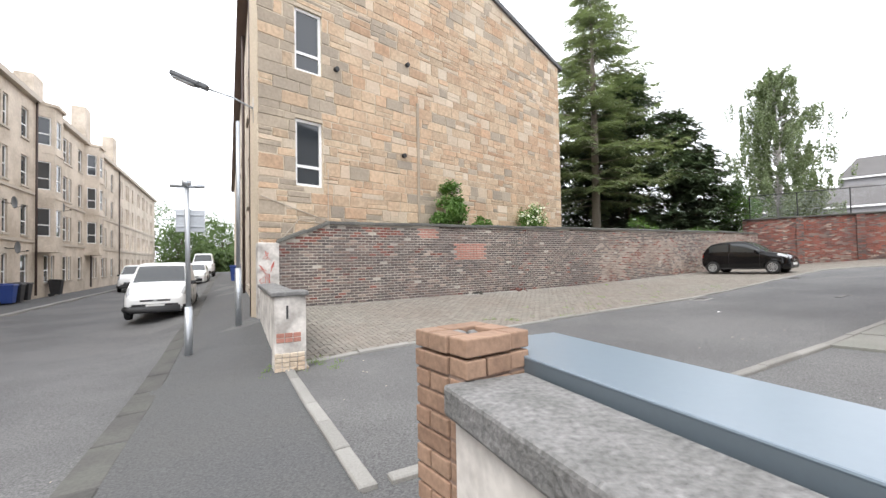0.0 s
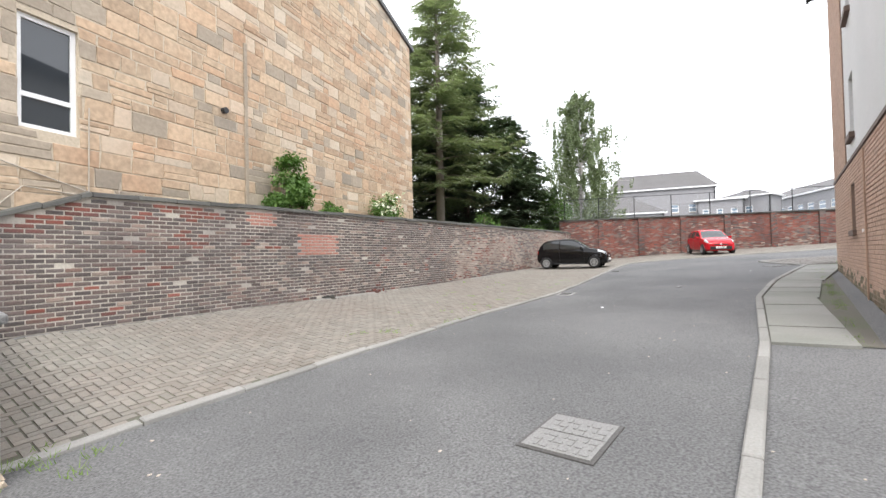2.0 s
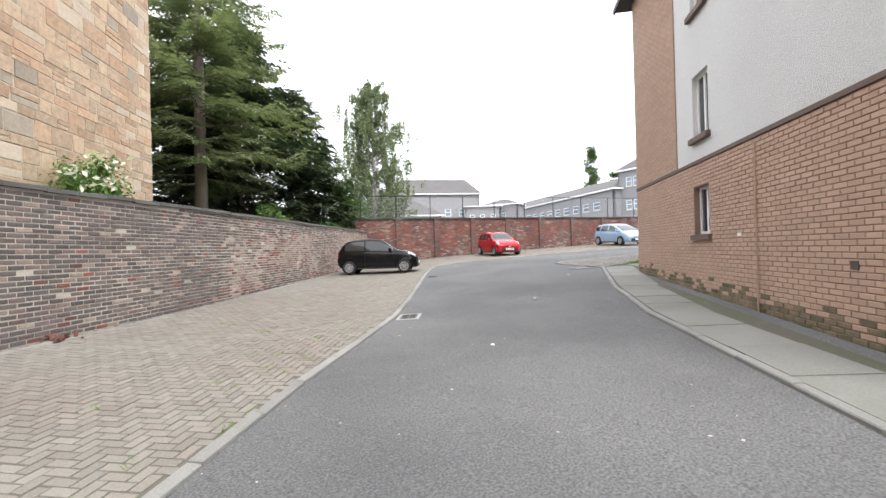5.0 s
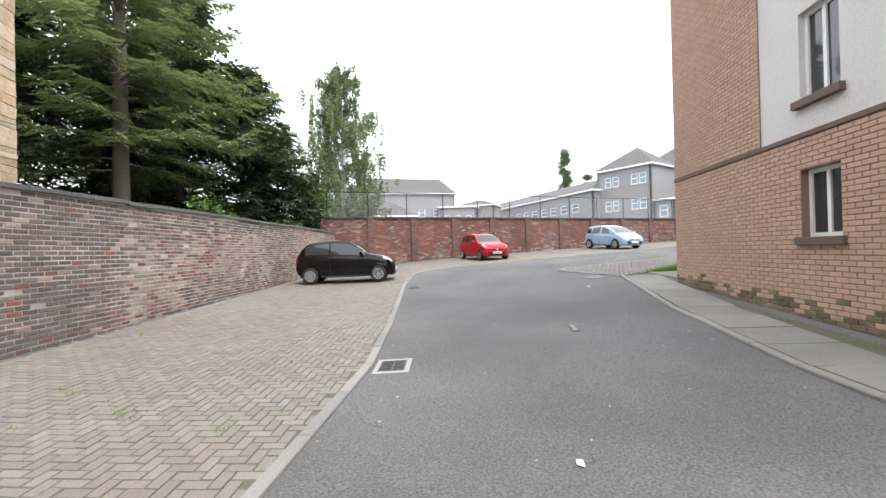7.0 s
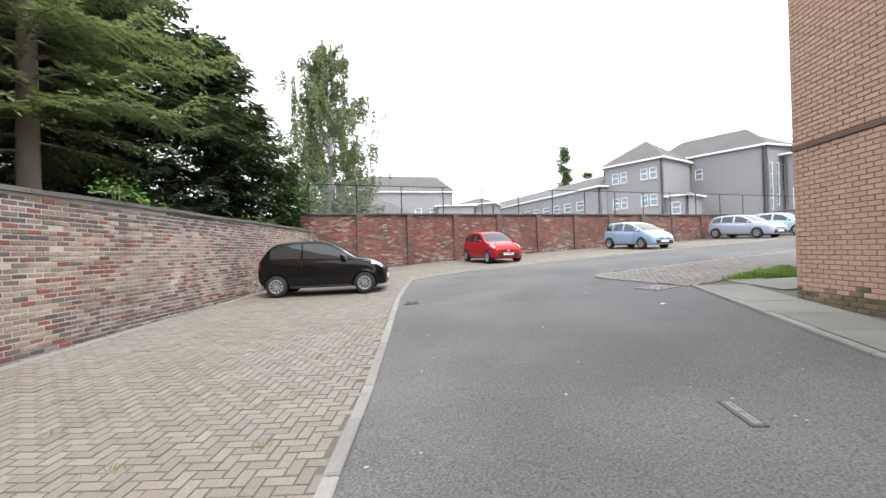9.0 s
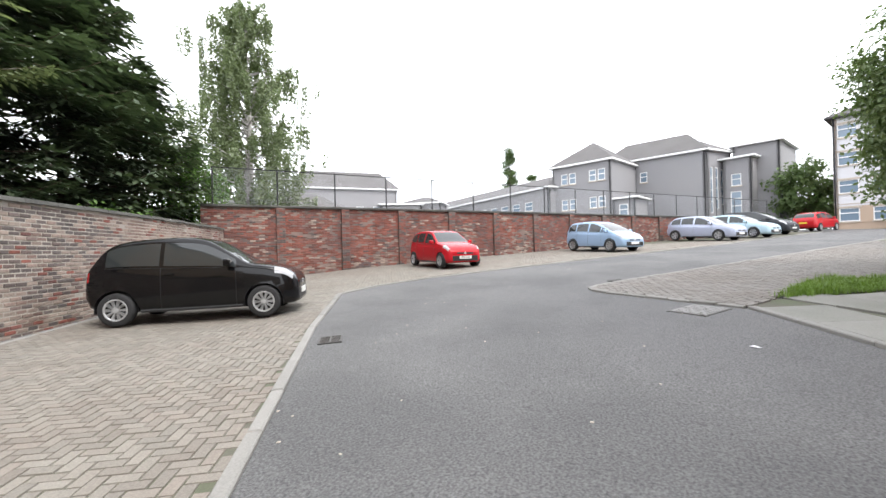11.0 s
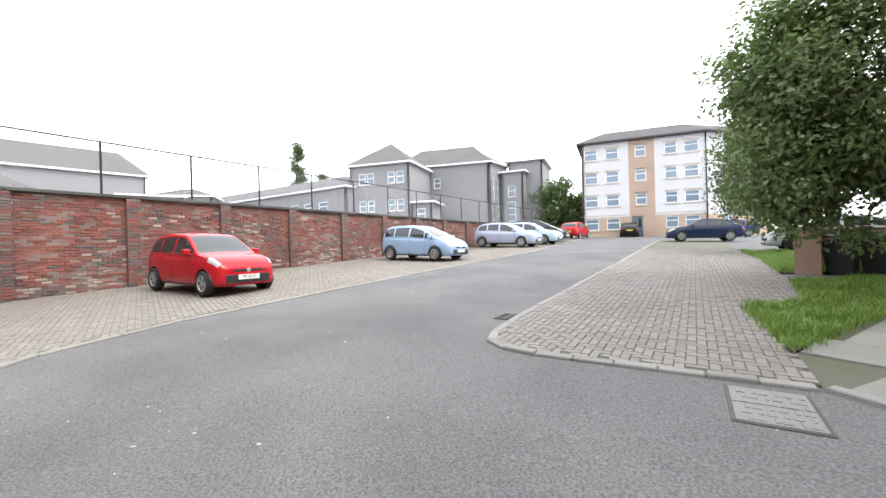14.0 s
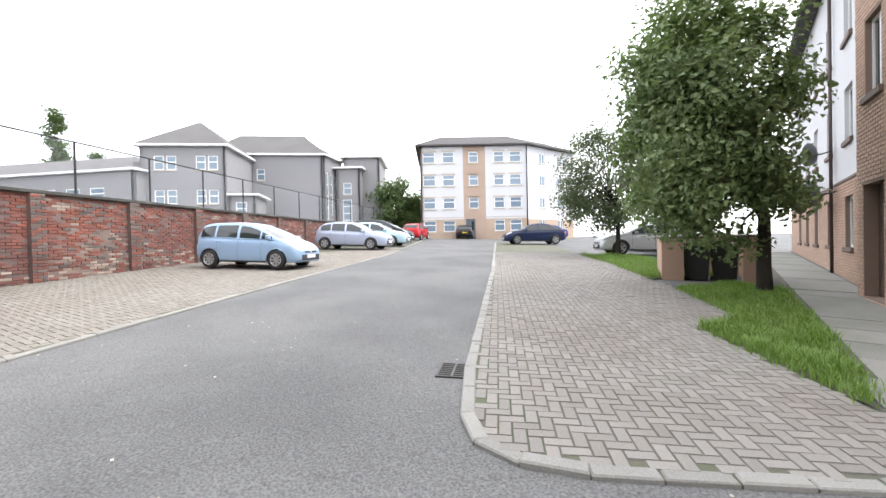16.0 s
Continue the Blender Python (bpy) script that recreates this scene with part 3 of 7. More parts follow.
def old_wall():
    m, n = face_frame(WALL_A, WALL_B)
    top = tagged(empty("wall_bay"), "old soot-dark brick boundary wall with repaired patches", "wall", kind="structure")
    zt = lambda x: (2.2 + 0.53 * min(1, x / 1.35)) if x < 1.35 else 2.73 + 0.012 * (x - 1.35) if x < 26 else 3.02
    b = Build()
    xs = [0, 1.35] + [1.35 + (n - 1.35) * i / 24 for i in range(1, 25)]
    for xa, xb in zip(xs, xs[1:]):
        pts = [(xa, -0.4), (xb, -0.4), (xb, zt(xb) - 0.05), (xa, zt(xa) - 0.05)]
        b.add([m @ Vector((x, y, z)) for y in (0, 0.34) for x, z in pts], [(0, 1, 2, 3), (7, 6, 5, 4), (3, 2, 6, 7), (0, 3, 7, 4), (1, 5, 6, 2)])
    child(b.ob("core", [MORTAR_OLD]), top)

    def pick(x, z, r):
        if (5.45 < x < 6.7 and 1.62 < z < 2.17 - 0.04) or (4.15 < x < 4.75 and 2.3 < z < 2.6):
            return 1
        v = noise.noise((x * 0.35, z * 0.9, 4.2)) + 0.02 * (x - 12)
        if x > 13 and r.random() < 0.5 + v:
            return 2 if r.random() < 0.82 + 0.4 * noise.noise((x * 0.8, z * 1.3, 1)) else 3
        if x < 3.4 and z > zt(x) - 0.45 and r.random() < 0.5:
            return 3
        return 3 if r.random() < 0.05 + 0.15 * v else 2 if r.random() < 0.10 else 0
    brickwork(top, m, n, lambda x: 0.3, lambda x: zt(x) - 0.09, [BRICK_OLD, BRICK_NEW, BRICK_PALE, BRICK_RED], pick, near=(8.6, 0.6, 10.4, 2.5), rough=0.006, seed=5, joint=0.018, proud=0.008, miss=0.014, lean=0.012)
    rng, x = random.Random(2), 0.0
    while x < n - 0.1:
        w = min(rng.uniform(0.45, 0.75), n - x)
        if x < 1.35 < x + w:
            w = 1.35 - x + 0.001
        j = rng.uniform(-0.012, 0.012)
        c = Build()
        a, d = zt(x) + j, zt(x + w) + j
        vs = [(x + 0.004, -0.07, a - 0.08), (x + w - 0.004, -0.07, d - 0.08), (x + w - 0.004, 0.42, d - 0.08), (x + 0.004, 0.42, a - 0.08), (x + 0.004, -0.055, a - 0.015), (x + w - 0.004, -0.055, d - 0.015), (x + w - 0.004, 0.4, d - 0.015), (x + 0.004, 0.4, a - 0.015), (x + 0.02, 0.1, a + 0.015), (x + w - 0.02, 0.1, d + 0.015), (x + w - 0.02, 0.26, d + 0.015), (x + 0.02, 0.26, a + 0.015)]
        c.add([m @ Vector(v) for v in vs], [(0, 1, 5, 4), (1, 2, 6, 5), (2, 3, 7, 6), (3, 0, 4, 7), (4, 5, 9, 8), (5, 6, 10, 9), (6, 7, 11, 10), (7, 4, 8, 11), (8, 9, 10, 11), (3, 2, 1, 0)])
        child(c.ob("coping_stone", [COPING]), top)
        x += w
    # rendered panel at the street end of the wall
    p = Build()
    p.box(-0.45, -0.06, -0.3, 0.05, 0.3, 2.15, m)
    child(tagged(p.ob("rendered_end", [RENDER_OLD], bevel=0.02), "white rendered wall end with red scrawl"), top)
    g = Build()
    rg = random.Random(4)
    red = material("faded_red_paint", (0.55, 0.16, 0.13), 0.8)
    for k in range(5):
        pts, x0, z0 = [], -0.36 + 0.09 * (k % 3), 1.15 + 0.3 * (k // 2)
        for s in range(7):
            pts.append(m @ Vector((x0 + rg.uniform(-0.07, 0.12), -0.064, z0 + rg.uniform(-0.06, 0.28))))
        g.tube(pts, 0.008, 4)
    child(g.ob("scrawl", [red]), top)


old_wall()


def red_wall():
    m, n = face_frame(RED_A, RED_B)
    top = tagged(empty("wall_yard"), "tall weathered red brick yard wall with piers", "wall", kind="structure")
    zb = lambda x: ground(RED_A.x + 0.796 * x, RED_A.y - 0.605 * x)
    zt = lambda x: 3.93 if x < 27 else 3.93
    b = Build()
    b.box(0, 0, 0.2, n, 0.34, 3.86, m)
    child(b.ob("core", [MORTAR_RED]), top)

    def pick(x, z, r):
        v = noise.noise((x * 0.5, z * 0.6, 9.1))
        low = max(0, 0.4 - (z - zb(x)) * 0.45)
        return 1 if r.random() < 0.07 + 0.35 * v + low + (0.25 if x < 2.4 else 0) else 2 if r.random() < 0.13 + 0.3 * v else 0
    brickwork(top, m, n, lambda x: 0.9, lambda x: 3.84, [BRICK_RED, BRICK_PALE, BRICK_OLD], pick, near=(8.6, 1.6, 10.4, 3.2), rough=0.016, seed=7, miss=0.03, lean=0.03)
    k, x = 0, 2.85
    while x < n - 1:
        c = Build()
        c.box(x - 0.17, -0.11, 0.4, x + 0.17, 0, 3.84, m)
        child(c.ob("pier_core", [MORTAR_RED]), top)
        pm = m @ Matrix.Translation((x - 0.17, -0.11, 0))
        brickwork(top, pm, 0.34, lambda q: 0.9, lambda q: 3.82, [BRICK_OLD, BRICK_RED], lambda q, z, r: int(r.random() < 0.45), rough=0.008, seed=20 + k, bw=0.34 if k % 2 else 0.23, name="pier_brick")
        x += 2.65
        k += 1
    x = 0.0
    while x < n:
        w = min(0.62, n - x)
        c = Build()
        c.box(x + 0.003, -0.12, 3.85, x + w - 0.003, 0.42, 3.935, m)
        child(c.ob("coping_stone", [COPING], bevel=0.012), top)
        x += w
    # fence on the wall
    f = tagged(empty("yard_fence"), "black steel post and wire mesh fence on the wall", "fence")
    posts, x = Build(), 0.4
    while x < n:
        posts = Build()
        posts.tube([m @ Vector((x, 0.3, 3.5)), m @ Vector((x, 0.3, 5.45))], 0.03, 6)
        child(posts.ob("post", [IRON]), f)
        x += 2.38
    r = Build()
    r.tube([m @ Vector((0.4, 0.3, 5.43)), m @ Vector((n, 0.3, 5.43))], 0.022, 6)
    r.tube([m @ Vector((0.4, 0.3, 5.43)), m @ Vector((0.4, 9.0, 5.43))], 0.022, 6)
    child(r.ob("top_rail", [IRON]), f)
    w = Build()
    thin = 0.0018
    for a, lim, ax in ((0.4, n, 0), (0.0, 8.5, 1)):
        s = a - 1.5
        while s < lim:
            for d in (1, -1):
                x0, x1, z0, z1 = s, s + 1.5, (3.95 if d > 0 else 5.42), (5.42 if d > 0 else 3.95)
                if x0 < a:
                    z0 += (z1 - z0) * (a - x0) / 1.5
                    x0 = a
                if x1 > lim:
                    z1 += (z0 - z1) * (x1 - lim) / (x1 - x0)
                    x1 = lim
                pt = (lambda q, z: m @ Vector((q, 0.3, z))) if ax == 0 else (lambda q, z: m @ Vector((0.4, 0.3 + q, z)))
                w.add([pt(x0, z0 - thin), pt(x1, z1 - thin), pt(x1, z1 + thin), pt(x0, z0 + thin)], [(0, 1, 2, 3)])
            s += 0.075
    child(tagged(w.ob("wire_mesh", [STEEL]), "grey chain-link mesh", kind="stuff"), f)


red_wall()


# ---- windows ----
def window(m, w, h, bars=(0.33,), depth=0.1, sill=None, glass=None, frame_mat=None, fw=0.06, label="white framed window", mull=(), lintel=None, simple=False):
    """A window in its face frame, lower left corner at the origin of m; set back by depth."""
    f = Build()
    if simple:
        for x0, z0, x1, z1 in ((0, 0, fw, h), (w - fw, 0, w, h), (fw, 0, w - fw, fw), (fw, h - fw, w - fw, h), *[(fw, h * q - fw / 2, w - fw, h * q + fw / 2) for q in bars], *[(w * q - fw / 2, fw, w * q + fw / 2, h - fw) for q in mull]):
            f.box(x0, depth - 0.03, z0, x1, depth + 0.04, z1, m)
        f.box(fw / 2, depth, fw / 2, w - fw / 2, depth + 0.012, h - fw / 2, m, 1)
        if sill:
            f.box(-0.08, -0.07, -0.12, w + 0.08, depth, 0, m, 2)
        if lintel:
            f.box(-0.1, -0.012, h, w + 0.1, depth, h + 0.16, m, 2)
        return f.ob("window", [frame_mat or WHITE, glass or GLASS, sill or CREAM])
    top = empty("window", m)
    for x0, z0, x1, z1 in ((0, 0, fw, h), (w - fw, 0, w, h), (fw, 0, w - fw, fw), (fw, h - fw, w - fw, h), *[(fw, h * q - fw / 2, w - fw, h * q + fw / 2) for q in bars], *[(w * q - fw / 2, fw, w * q + fw / 2, h - fw) for q in mull]):
        f.box(x0, depth - 0.03, z0, x1, depth + 0.04, z1)
    o = child(f.ob("frame", [frame_mat or WHITE]), top)
    g = Build()
    g.box(fw / 2, depth, fw / 2, w - fw / 2, depth + 0.012, h - fw / 2)
    child(g.ob("pane", [glass or GLASS]), top)
    if sill:
        s = Build()
        s.box(-0.08, -0.07, -0.12, w + 0.08, depth, 0)
        child(s.ob("sill", [sill], bevel=0.01), top)
    if lintel:
        s = Build()
        s.box(-0.1, -0.012, h, w + 0.1, depth, h + 0.16)
        child(s.ob("lintel", [lintel], bevel=0.008), top)
    return top
# ---- sandstone gable house ----
GA, GB = (-4.0, 10.38), (6.02, 20.62)


def gable_house():
    top = tagged(empty("tenement_gable"), "three-storey sandstone tenement with blank rubble gable", "building", kind="structure")
    m, n = face_frame(GA, GB)
    wins = [(0.96, 3.66, 1.74, 5.44), (0.96, 6.72, 1.74, 8.42)]
    b = Build()
    wall_panel(b, m, n, -0.3, 10.9, 0.5, wins)
    mid = n * 0.5
    for y, o in ((0, (0, 1, 2)), (0.5, (2, 1, 0))):
        b.add([m @ Vector((0, y, 10.9)), m @ Vector((n, y, 10.9)), m @ Vector((mid, y, 12.65))], [o])
    child(b.ob("gable_wall", [STONE_MORTAR]), top)
    zt = lambda x: 10.9 + 1.75 * (1 - abs(x - mid) / mid)
    # squared rubble blocks in uneven courses
    rng = random.Random(11)
    rest = [Build(), Build(), Build()]
    z, near, parts = 0.2, 0, []
    while z < 12.6:
        h = rng.choice((0.2, 0.26, 0.3, 0.34, 0.38))
        x = 0.0
        while x < n:
            w = rng.uniform(0.24, 0.78)
            if n - x - w < 0.2:
                w = n - x
            cells = [(x, z, w, h)] if rng.random() < 0.8 else [(x, z, w, h * 0.48), (x, z + h * 0.48, w, h * 0.52)]
            for cx, cz, cw, ch in cells:
                x0, x1, z0, z1 = cx + 0.008, cx + cw - 0.008, cz + 0.007, cz + ch - 0.007
                for hx0, hz0, hx1, hz1 in wins:
                    if z0 < hz1 and z1 > hz0 and x0 < hx1 and x1 > hx0:
                        if x0 < hx0:
                            x1 = hx0 - 0.005
                        elif x1 > hx1:
                            x0 = hx1 + 0.005
                        else:
                            x1 = x0
                if x1 - x0 < 0.06 or z1 > zt((x0 + x1) / 2) - 0.05:
                    continue
                v = noise.noise((x0 * 0.3, z0 * 0.3, 2.0))
                left = max(0, 1 - x0 / 3.2)
                r = rng.random()
                k = 1 if r < 0.14 + 0.5 * left + 0.3 * v else 2 if r > 0.86 - 0.2 * v - (0.12 if 4.5 < x0 < 8 and 4 < z0 < 9 else 0) else 0
                d = rng.uniform(0.006, 0.02)
                e = rng.uniform(0.006, 0.016)
                j = lambda: rng.uniform(-0.018, 0.018)
                c = [(x0 + j(), z0 + j() * 0.6), (x1 + j(), z0 + j() * 0.6), (x1 + j(), z1 + j() * 0.6), (x0 + j(), z1 + j() * 0.6)]
                cm = (sum(p[0] for p in c) / 4, sum(p[1] for p in c) / 4)
                ins = [(p[0] + (e if p[0] < cm[0] else -e), p[1] + (e if p[1] < cm[1] else -e)) for p in c]
                vs = [(p[0], 0.01, p[1]) for p in c] + [(p[0], -d + e, p[1]) for p in c] + [(p[0], -d + rng.uniform(-0.004, 0.004), p[1]) for p in ins]
                fs = [(8, 9, 10, 11)] + [(i + 4, (i + 1) % 4 + 4, (i + 1) % 4 + 8, i + 8) for i in range(4)] + [(i, (i + 1) % 4, (i + 1) % 4 + 4, i + 4) for i in range(4)]
                vs = [m @ Vector(q) for q in vs]
                if 2.4 < z0 < 6.2 and 0.9 < x0 < 9 and near < 295:
                    o = mesh_ob("stone", vs, fs, (SANDSTONE, SANDSTONE_GREY, SANDSTONE_PALE)[k])
                    child(o, top)
                    near += 1
                else:
                    rest[k].add(vs, fs)
            x += w
        z += h
    for r, mat in zip(rest, (SANDSTONE, SANDSTONE_GREY, SANDSTONE_PALE)):
        child(tagged(r.ob("rubble", [mat]), kind="stuff"), top)
    # old chimney-breast seam, vents and roof edge
    s = Build()
    s.box(5.13, -0.05, 2.4, 5.22, 0, 6.85, m)
    child(s.ob("seam", [SANDSTONE_GREY]), top)
    for x, z in ((4.75, 8.0), (2.15, 7.05), (4.55, 5.0)):
        v = Build()
        v.tube([m @ Vector((x, 0.05, z)), m @ Vector((x, -0.12, z))], 0.07, 10)
        child(v.ob("vent", [IRON]), top)
    back = m.to_3x3().inverted() @ Vector((-0.475, 0.88, 0)) * 47
    sx, sy = back.x, back.y
    for sgn, x0, x1 in ((1, -0.25, mid), (-1, mid, n + 0.25)):
        r = Build()
        z0, z1 = zt(max(0, x0)) - (0.08 if x0 < 0 else 0), zt(min(n, x1)) - (0.08 if x1 > n else 0)
        r.add([m @ Vector(q) for q in ((x0, -0.1, z0), (x1, -0.1, z1), (x1 + sx, sy, z1), (x0 + sx, sy, z0), (x0, -0.1, z0 + 0.18), (x1, -0.1, z1 + 0.18), (x1 + sx, sy, z1 + 0.18), (x0 + sx, sy, z0 + 0.18))], [(0, 1, 5, 4), (4, 5, 6, 7), (3, 2, 1, 0), (0, 4, 7, 3), (1, 2, 6, 5)])
        child(r.ob("roof_slope", [SLATE]), top)
    for w in wins:
        o = window(m @ Matrix.Translation((w[0], 0, w[1])), w[2] - w[0], w[3] - w[1], (0.3,), 0.1, fw=0.075)
        child(o, top)
    # street front, and back
    far = (GA[0] - 0.475 * 48, GA[1] + 0.88 * 48)
    mf, nf = face_frame(far, (GA[0] - 0.475 * 0.35, GA[1] + 0.88 * 0.35))
    holes = [(x, z, x + 1.0, z + 1.75) for x in [1.5 + 3.4 * k for k in range(14)] for z in (0.9, 3.7, 6.75)]
    b = Build()
    wall_panel(b, mf, nf, -0.4, 10.9, 0.2, holes)
    child(b.ob("street_wall", [TENEMENT]), top)
    for h in holes[-15:]:
        child(window(mf @ Matrix.Translation((h[0], 0, h[1])), 1.0, 1.75, (0.5,), 0.12, sill=CREAM, simple=True), top)
    e = Build()
    e.box(0, -0.35, 10.75, nf, 0.5, 10.95, mf)
    child(e.ob("eaves", [DARK_SILL]), top)
    bk = Build()
    p0 = Vector((GB[0], GB[1]))
    mb, nb = face_frame(GB, (GB[0] - 0.475 * 14, GB[1] + 0.88 * 14))
    wall_panel(bk, mb, nb, 0, 10.9, 0.4)
    child(bk.ob("rear_wall", [TENEMENT]), top)
    # downpipes, a lamp bracket and loose cables
    d = Build()
    d.tube([mf @ Vector((nf - 0.25, -0.12, 0)), mf @ Vector((nf - 0.25, -0.12, 10.6))], 0.055, 8)
    d.tube([mf @ Vector((nf - 6.6, -0.12, 0)), mf @ Vector((nf - 6.6, -0.12, 10.6))], 0.055, 8)
    child(d.ob("downpipe", [PIPE], True), top)
    c = Build()
    c.tube([m @ Vector((0.05, -0.03, 2.2)), m @ Vector((0.3, -0.04, 1.95)), m @ Vector((1.0, -0.04, 2.75)), m @ Vector((2.3, -0.04, 2.65)), m @ Vector((2.35, -0.04, 3.0))], 0.012, 5)
    c.tube([m @ Vector((0.05, -0.04, 3.3)), m @ Vector((1.9, -0.04, 2.75))], 0.012, 5)
    c.tube([m @ Vector((1.85, -0.04, 2.5)), m @ Vector((1.87, -0.04, 4.2))], 0.012, 5)
    child(c.ob("cable", [CREAM]), top)


gable_house()

# bank of earth behind the old wall
tagged(sheet("bank", [(-3.0, 11.5), (20.4, 27.9), (19.9, 29), (45, 60), (0, 60), (-8, 22)], EARTH, 0, 3.0, lambda x, y: 2.45 + 0.02 * y), "overgrown earth bank behind the boundary wall", "ground", kind="structure")
tagged(sheet("yard", [(20.1, 28.3), (52.7, 3.6), (120, -20), (140, 90), (40, 90)], ASPHALT, 0, 8.0, lambda x, y: 3.0), "school yard behind the red wall", "ground", kind="structure")


# ---- tenements across the street ----
def tenements():
    top = tagged(empty("tenement_row"), "row of blond sandstone tenements with bays", "building", kind="structure")
    q0, q1 = -8, 74
    m, n = face_frame(street(9.2, q0), street(9.2, q1))
    holes, bays = [], []
    q, k = 2.2, 0
    while q < n - 2:
        for z in (0.7, 3.5, 6.3, 9.0):
            holes.append((q, z, q + 0.95, z + 1.7))
            if k % 3 != 1:
                holes.append((q + 1.15, z, q + 1.75, z + 1.7))
        q += 3.3
        k += 1
    zt = 11.6
    b = Build()
    wall_panel(b, m, n, -0.4, zt, 0.5, holes)
    child(b.ob("front", [TENEMENT]), top)
    for h in holes:
        if h[0] < 60:
            child(window(m @ Matrix.Translation((h[0], 0, h[1])), h[2] - h[0], h[3] - h[1], (0.45,), 0.12, sill=CREAM, simple=True), top)
    c = Build()
    for z, d, hh in ((3.1, 0.08, 0.16), (5.9, 0.08, 0.14), (zt - 0.15, 0.3, 0.3)):
        c.box(0, -d, z, n, 0, z + hh, m)
    child(c.ob("string_course", [CREAM]), top)
    r = Build()
    r.add([m @ Vector(v) for v in ((0, -0.3, zt + 0.15), (n, -0.3, zt + 0.15), (n, 5, zt + 2.2), (0, 5, zt + 2.2))], [(0, 1, 2, 3)])
    child(r.ob("roof", [SLATE]), top)
    for q in (1.0, 13.0, 22, 31, 42, 52):
        d = Build()
        d.tube([m @ Vector((q + 5.9, -0.13, 0)), m @ Vector((q + 5.9, -0.13, zt))], 0.06, 8)
        child(d.ob("downpipe", [PIPE], True), top)
        ch = Build()
        ch.box(q + 9, 1, zt, q + 10.6, 2, zt + (2.4 if q < 35 else 4.2) + 0.3 * (q % 2), m)
        child(ch.ob("chimney", [TENEMENT], bevel=0.03), top)
    # canted bays
    for q in (17.3, 37.1, 46.9):
        bay = Build()
        prof = [(-0.3, 0), (0.35, -0.8), (1.75, -0.8), (2.4, 0)]
        for (xa, ya), (xb, yb) in zip(prof, prof[1:]):
            bm_, bn = face_frame(m @ Vector((q + xa, ya, 0)), m @ Vector((q + xb, yb, 0)))
            hs = [(bn * 0.18, z, bn * 0.82, z + 1.7) for z in (3.5, 6.3, 9.0)]
            wall_panel(bay, bm_, bn, 2.6, zt - 0.2, 0.2, hs)
            for h in hs:
                child(window(bm_ @ Matrix.Translation((h[0], 0, h[1])), h[2] - h[0], 1.7, (0.4,), 0.08, simple=True), top)
        for z, g in ((2.55, 0.06), (5.8, 0.05), (8.5, 0.05), (zt - 0.2, 0.15)):
            vs = [m @ Vector((q + x * (1 + g * 0.3), y - (g if y < 0 else 0), zz)) for zz in (z, z + 0.18) for x, y in prof]
            bay.add(vs, [(0, 1, 5, 4), (1, 2, 6, 5), (2, 3, 7, 6), (4, 5, 6, 7), (3, 2, 1, 0)])
        child(bay.ob("bay_window", [TENEMENT]), top)


tenements()


def dish(m, r=0.35):
    top = tagged(empty("satellite_dish", m), "grey satellite dish on a wall bracket", "satellite dish", group="satellite dishes")
    b = Build()
    rings = 5
    vs = [(0, 0.09, 0)] + [(r * k / rings * math.cos(a), 0.09 - 0.09 * (k / rings) ** 2 * 1.0, r * 0.9 * k / rings * math.sin(a)) for k in range(1, rings + 1) for a in [2 * math.pi * i / 20 for i in range(20)]]
    fs = [(0, 1 + i, 1 + (i + 1) % 20) for i in range(20)] + [(1 + (k - 1) * 20 + i, 1 + k * 20 + i, 1 + k * 20 + (i + 1) % 20, 1 + (k - 1) * 20 + (i + 1) % 20) for k in range(1, rings) for i in range(20)]
    b.add(vs, fs)
    o = b.ob("reflector", [BIN_GREY], True)
    s = o.modifiers.new("thick", "SOLIDIFY")
    s.thickness = 0.012
    child(o, top)
    a = Build()
    a.tube([(0, 0.1, -0.05), (0, 0.3, -0.05), (0, 0.55, 0)], 0.02, 6)
    a.tube([(0, 0.05, -r * 0.8), (0, -0.35, -r * 0.5)], 0.012, 6)
    a.box(-0.03, -0.42, -r * 0.5 - 0.03, 0.03, -0.33, -r * 0.5 + 0.04)
    child(a.ob("arm", [IRON]), top)
    return top


mt = face_frame(street(9.2, -8), street(9.2, 74))[0]
for q, z in ((17.6, 8.6), (17.5, 5.4), (20.5, 2.6), (23.3, 7.0), (22.8, 2.9), (28.5, 8.3), (33, 5.0), (33.4, 2.7), (40, 5.6)):
    dish(mt @ Matrix.Translation((q, -1.1 if q < 19 else -0.5, z)))


# ---- buff brick building with roughcast upper floors ----
BA, BB = (15.68, 9.93), (6.38, 4.98)


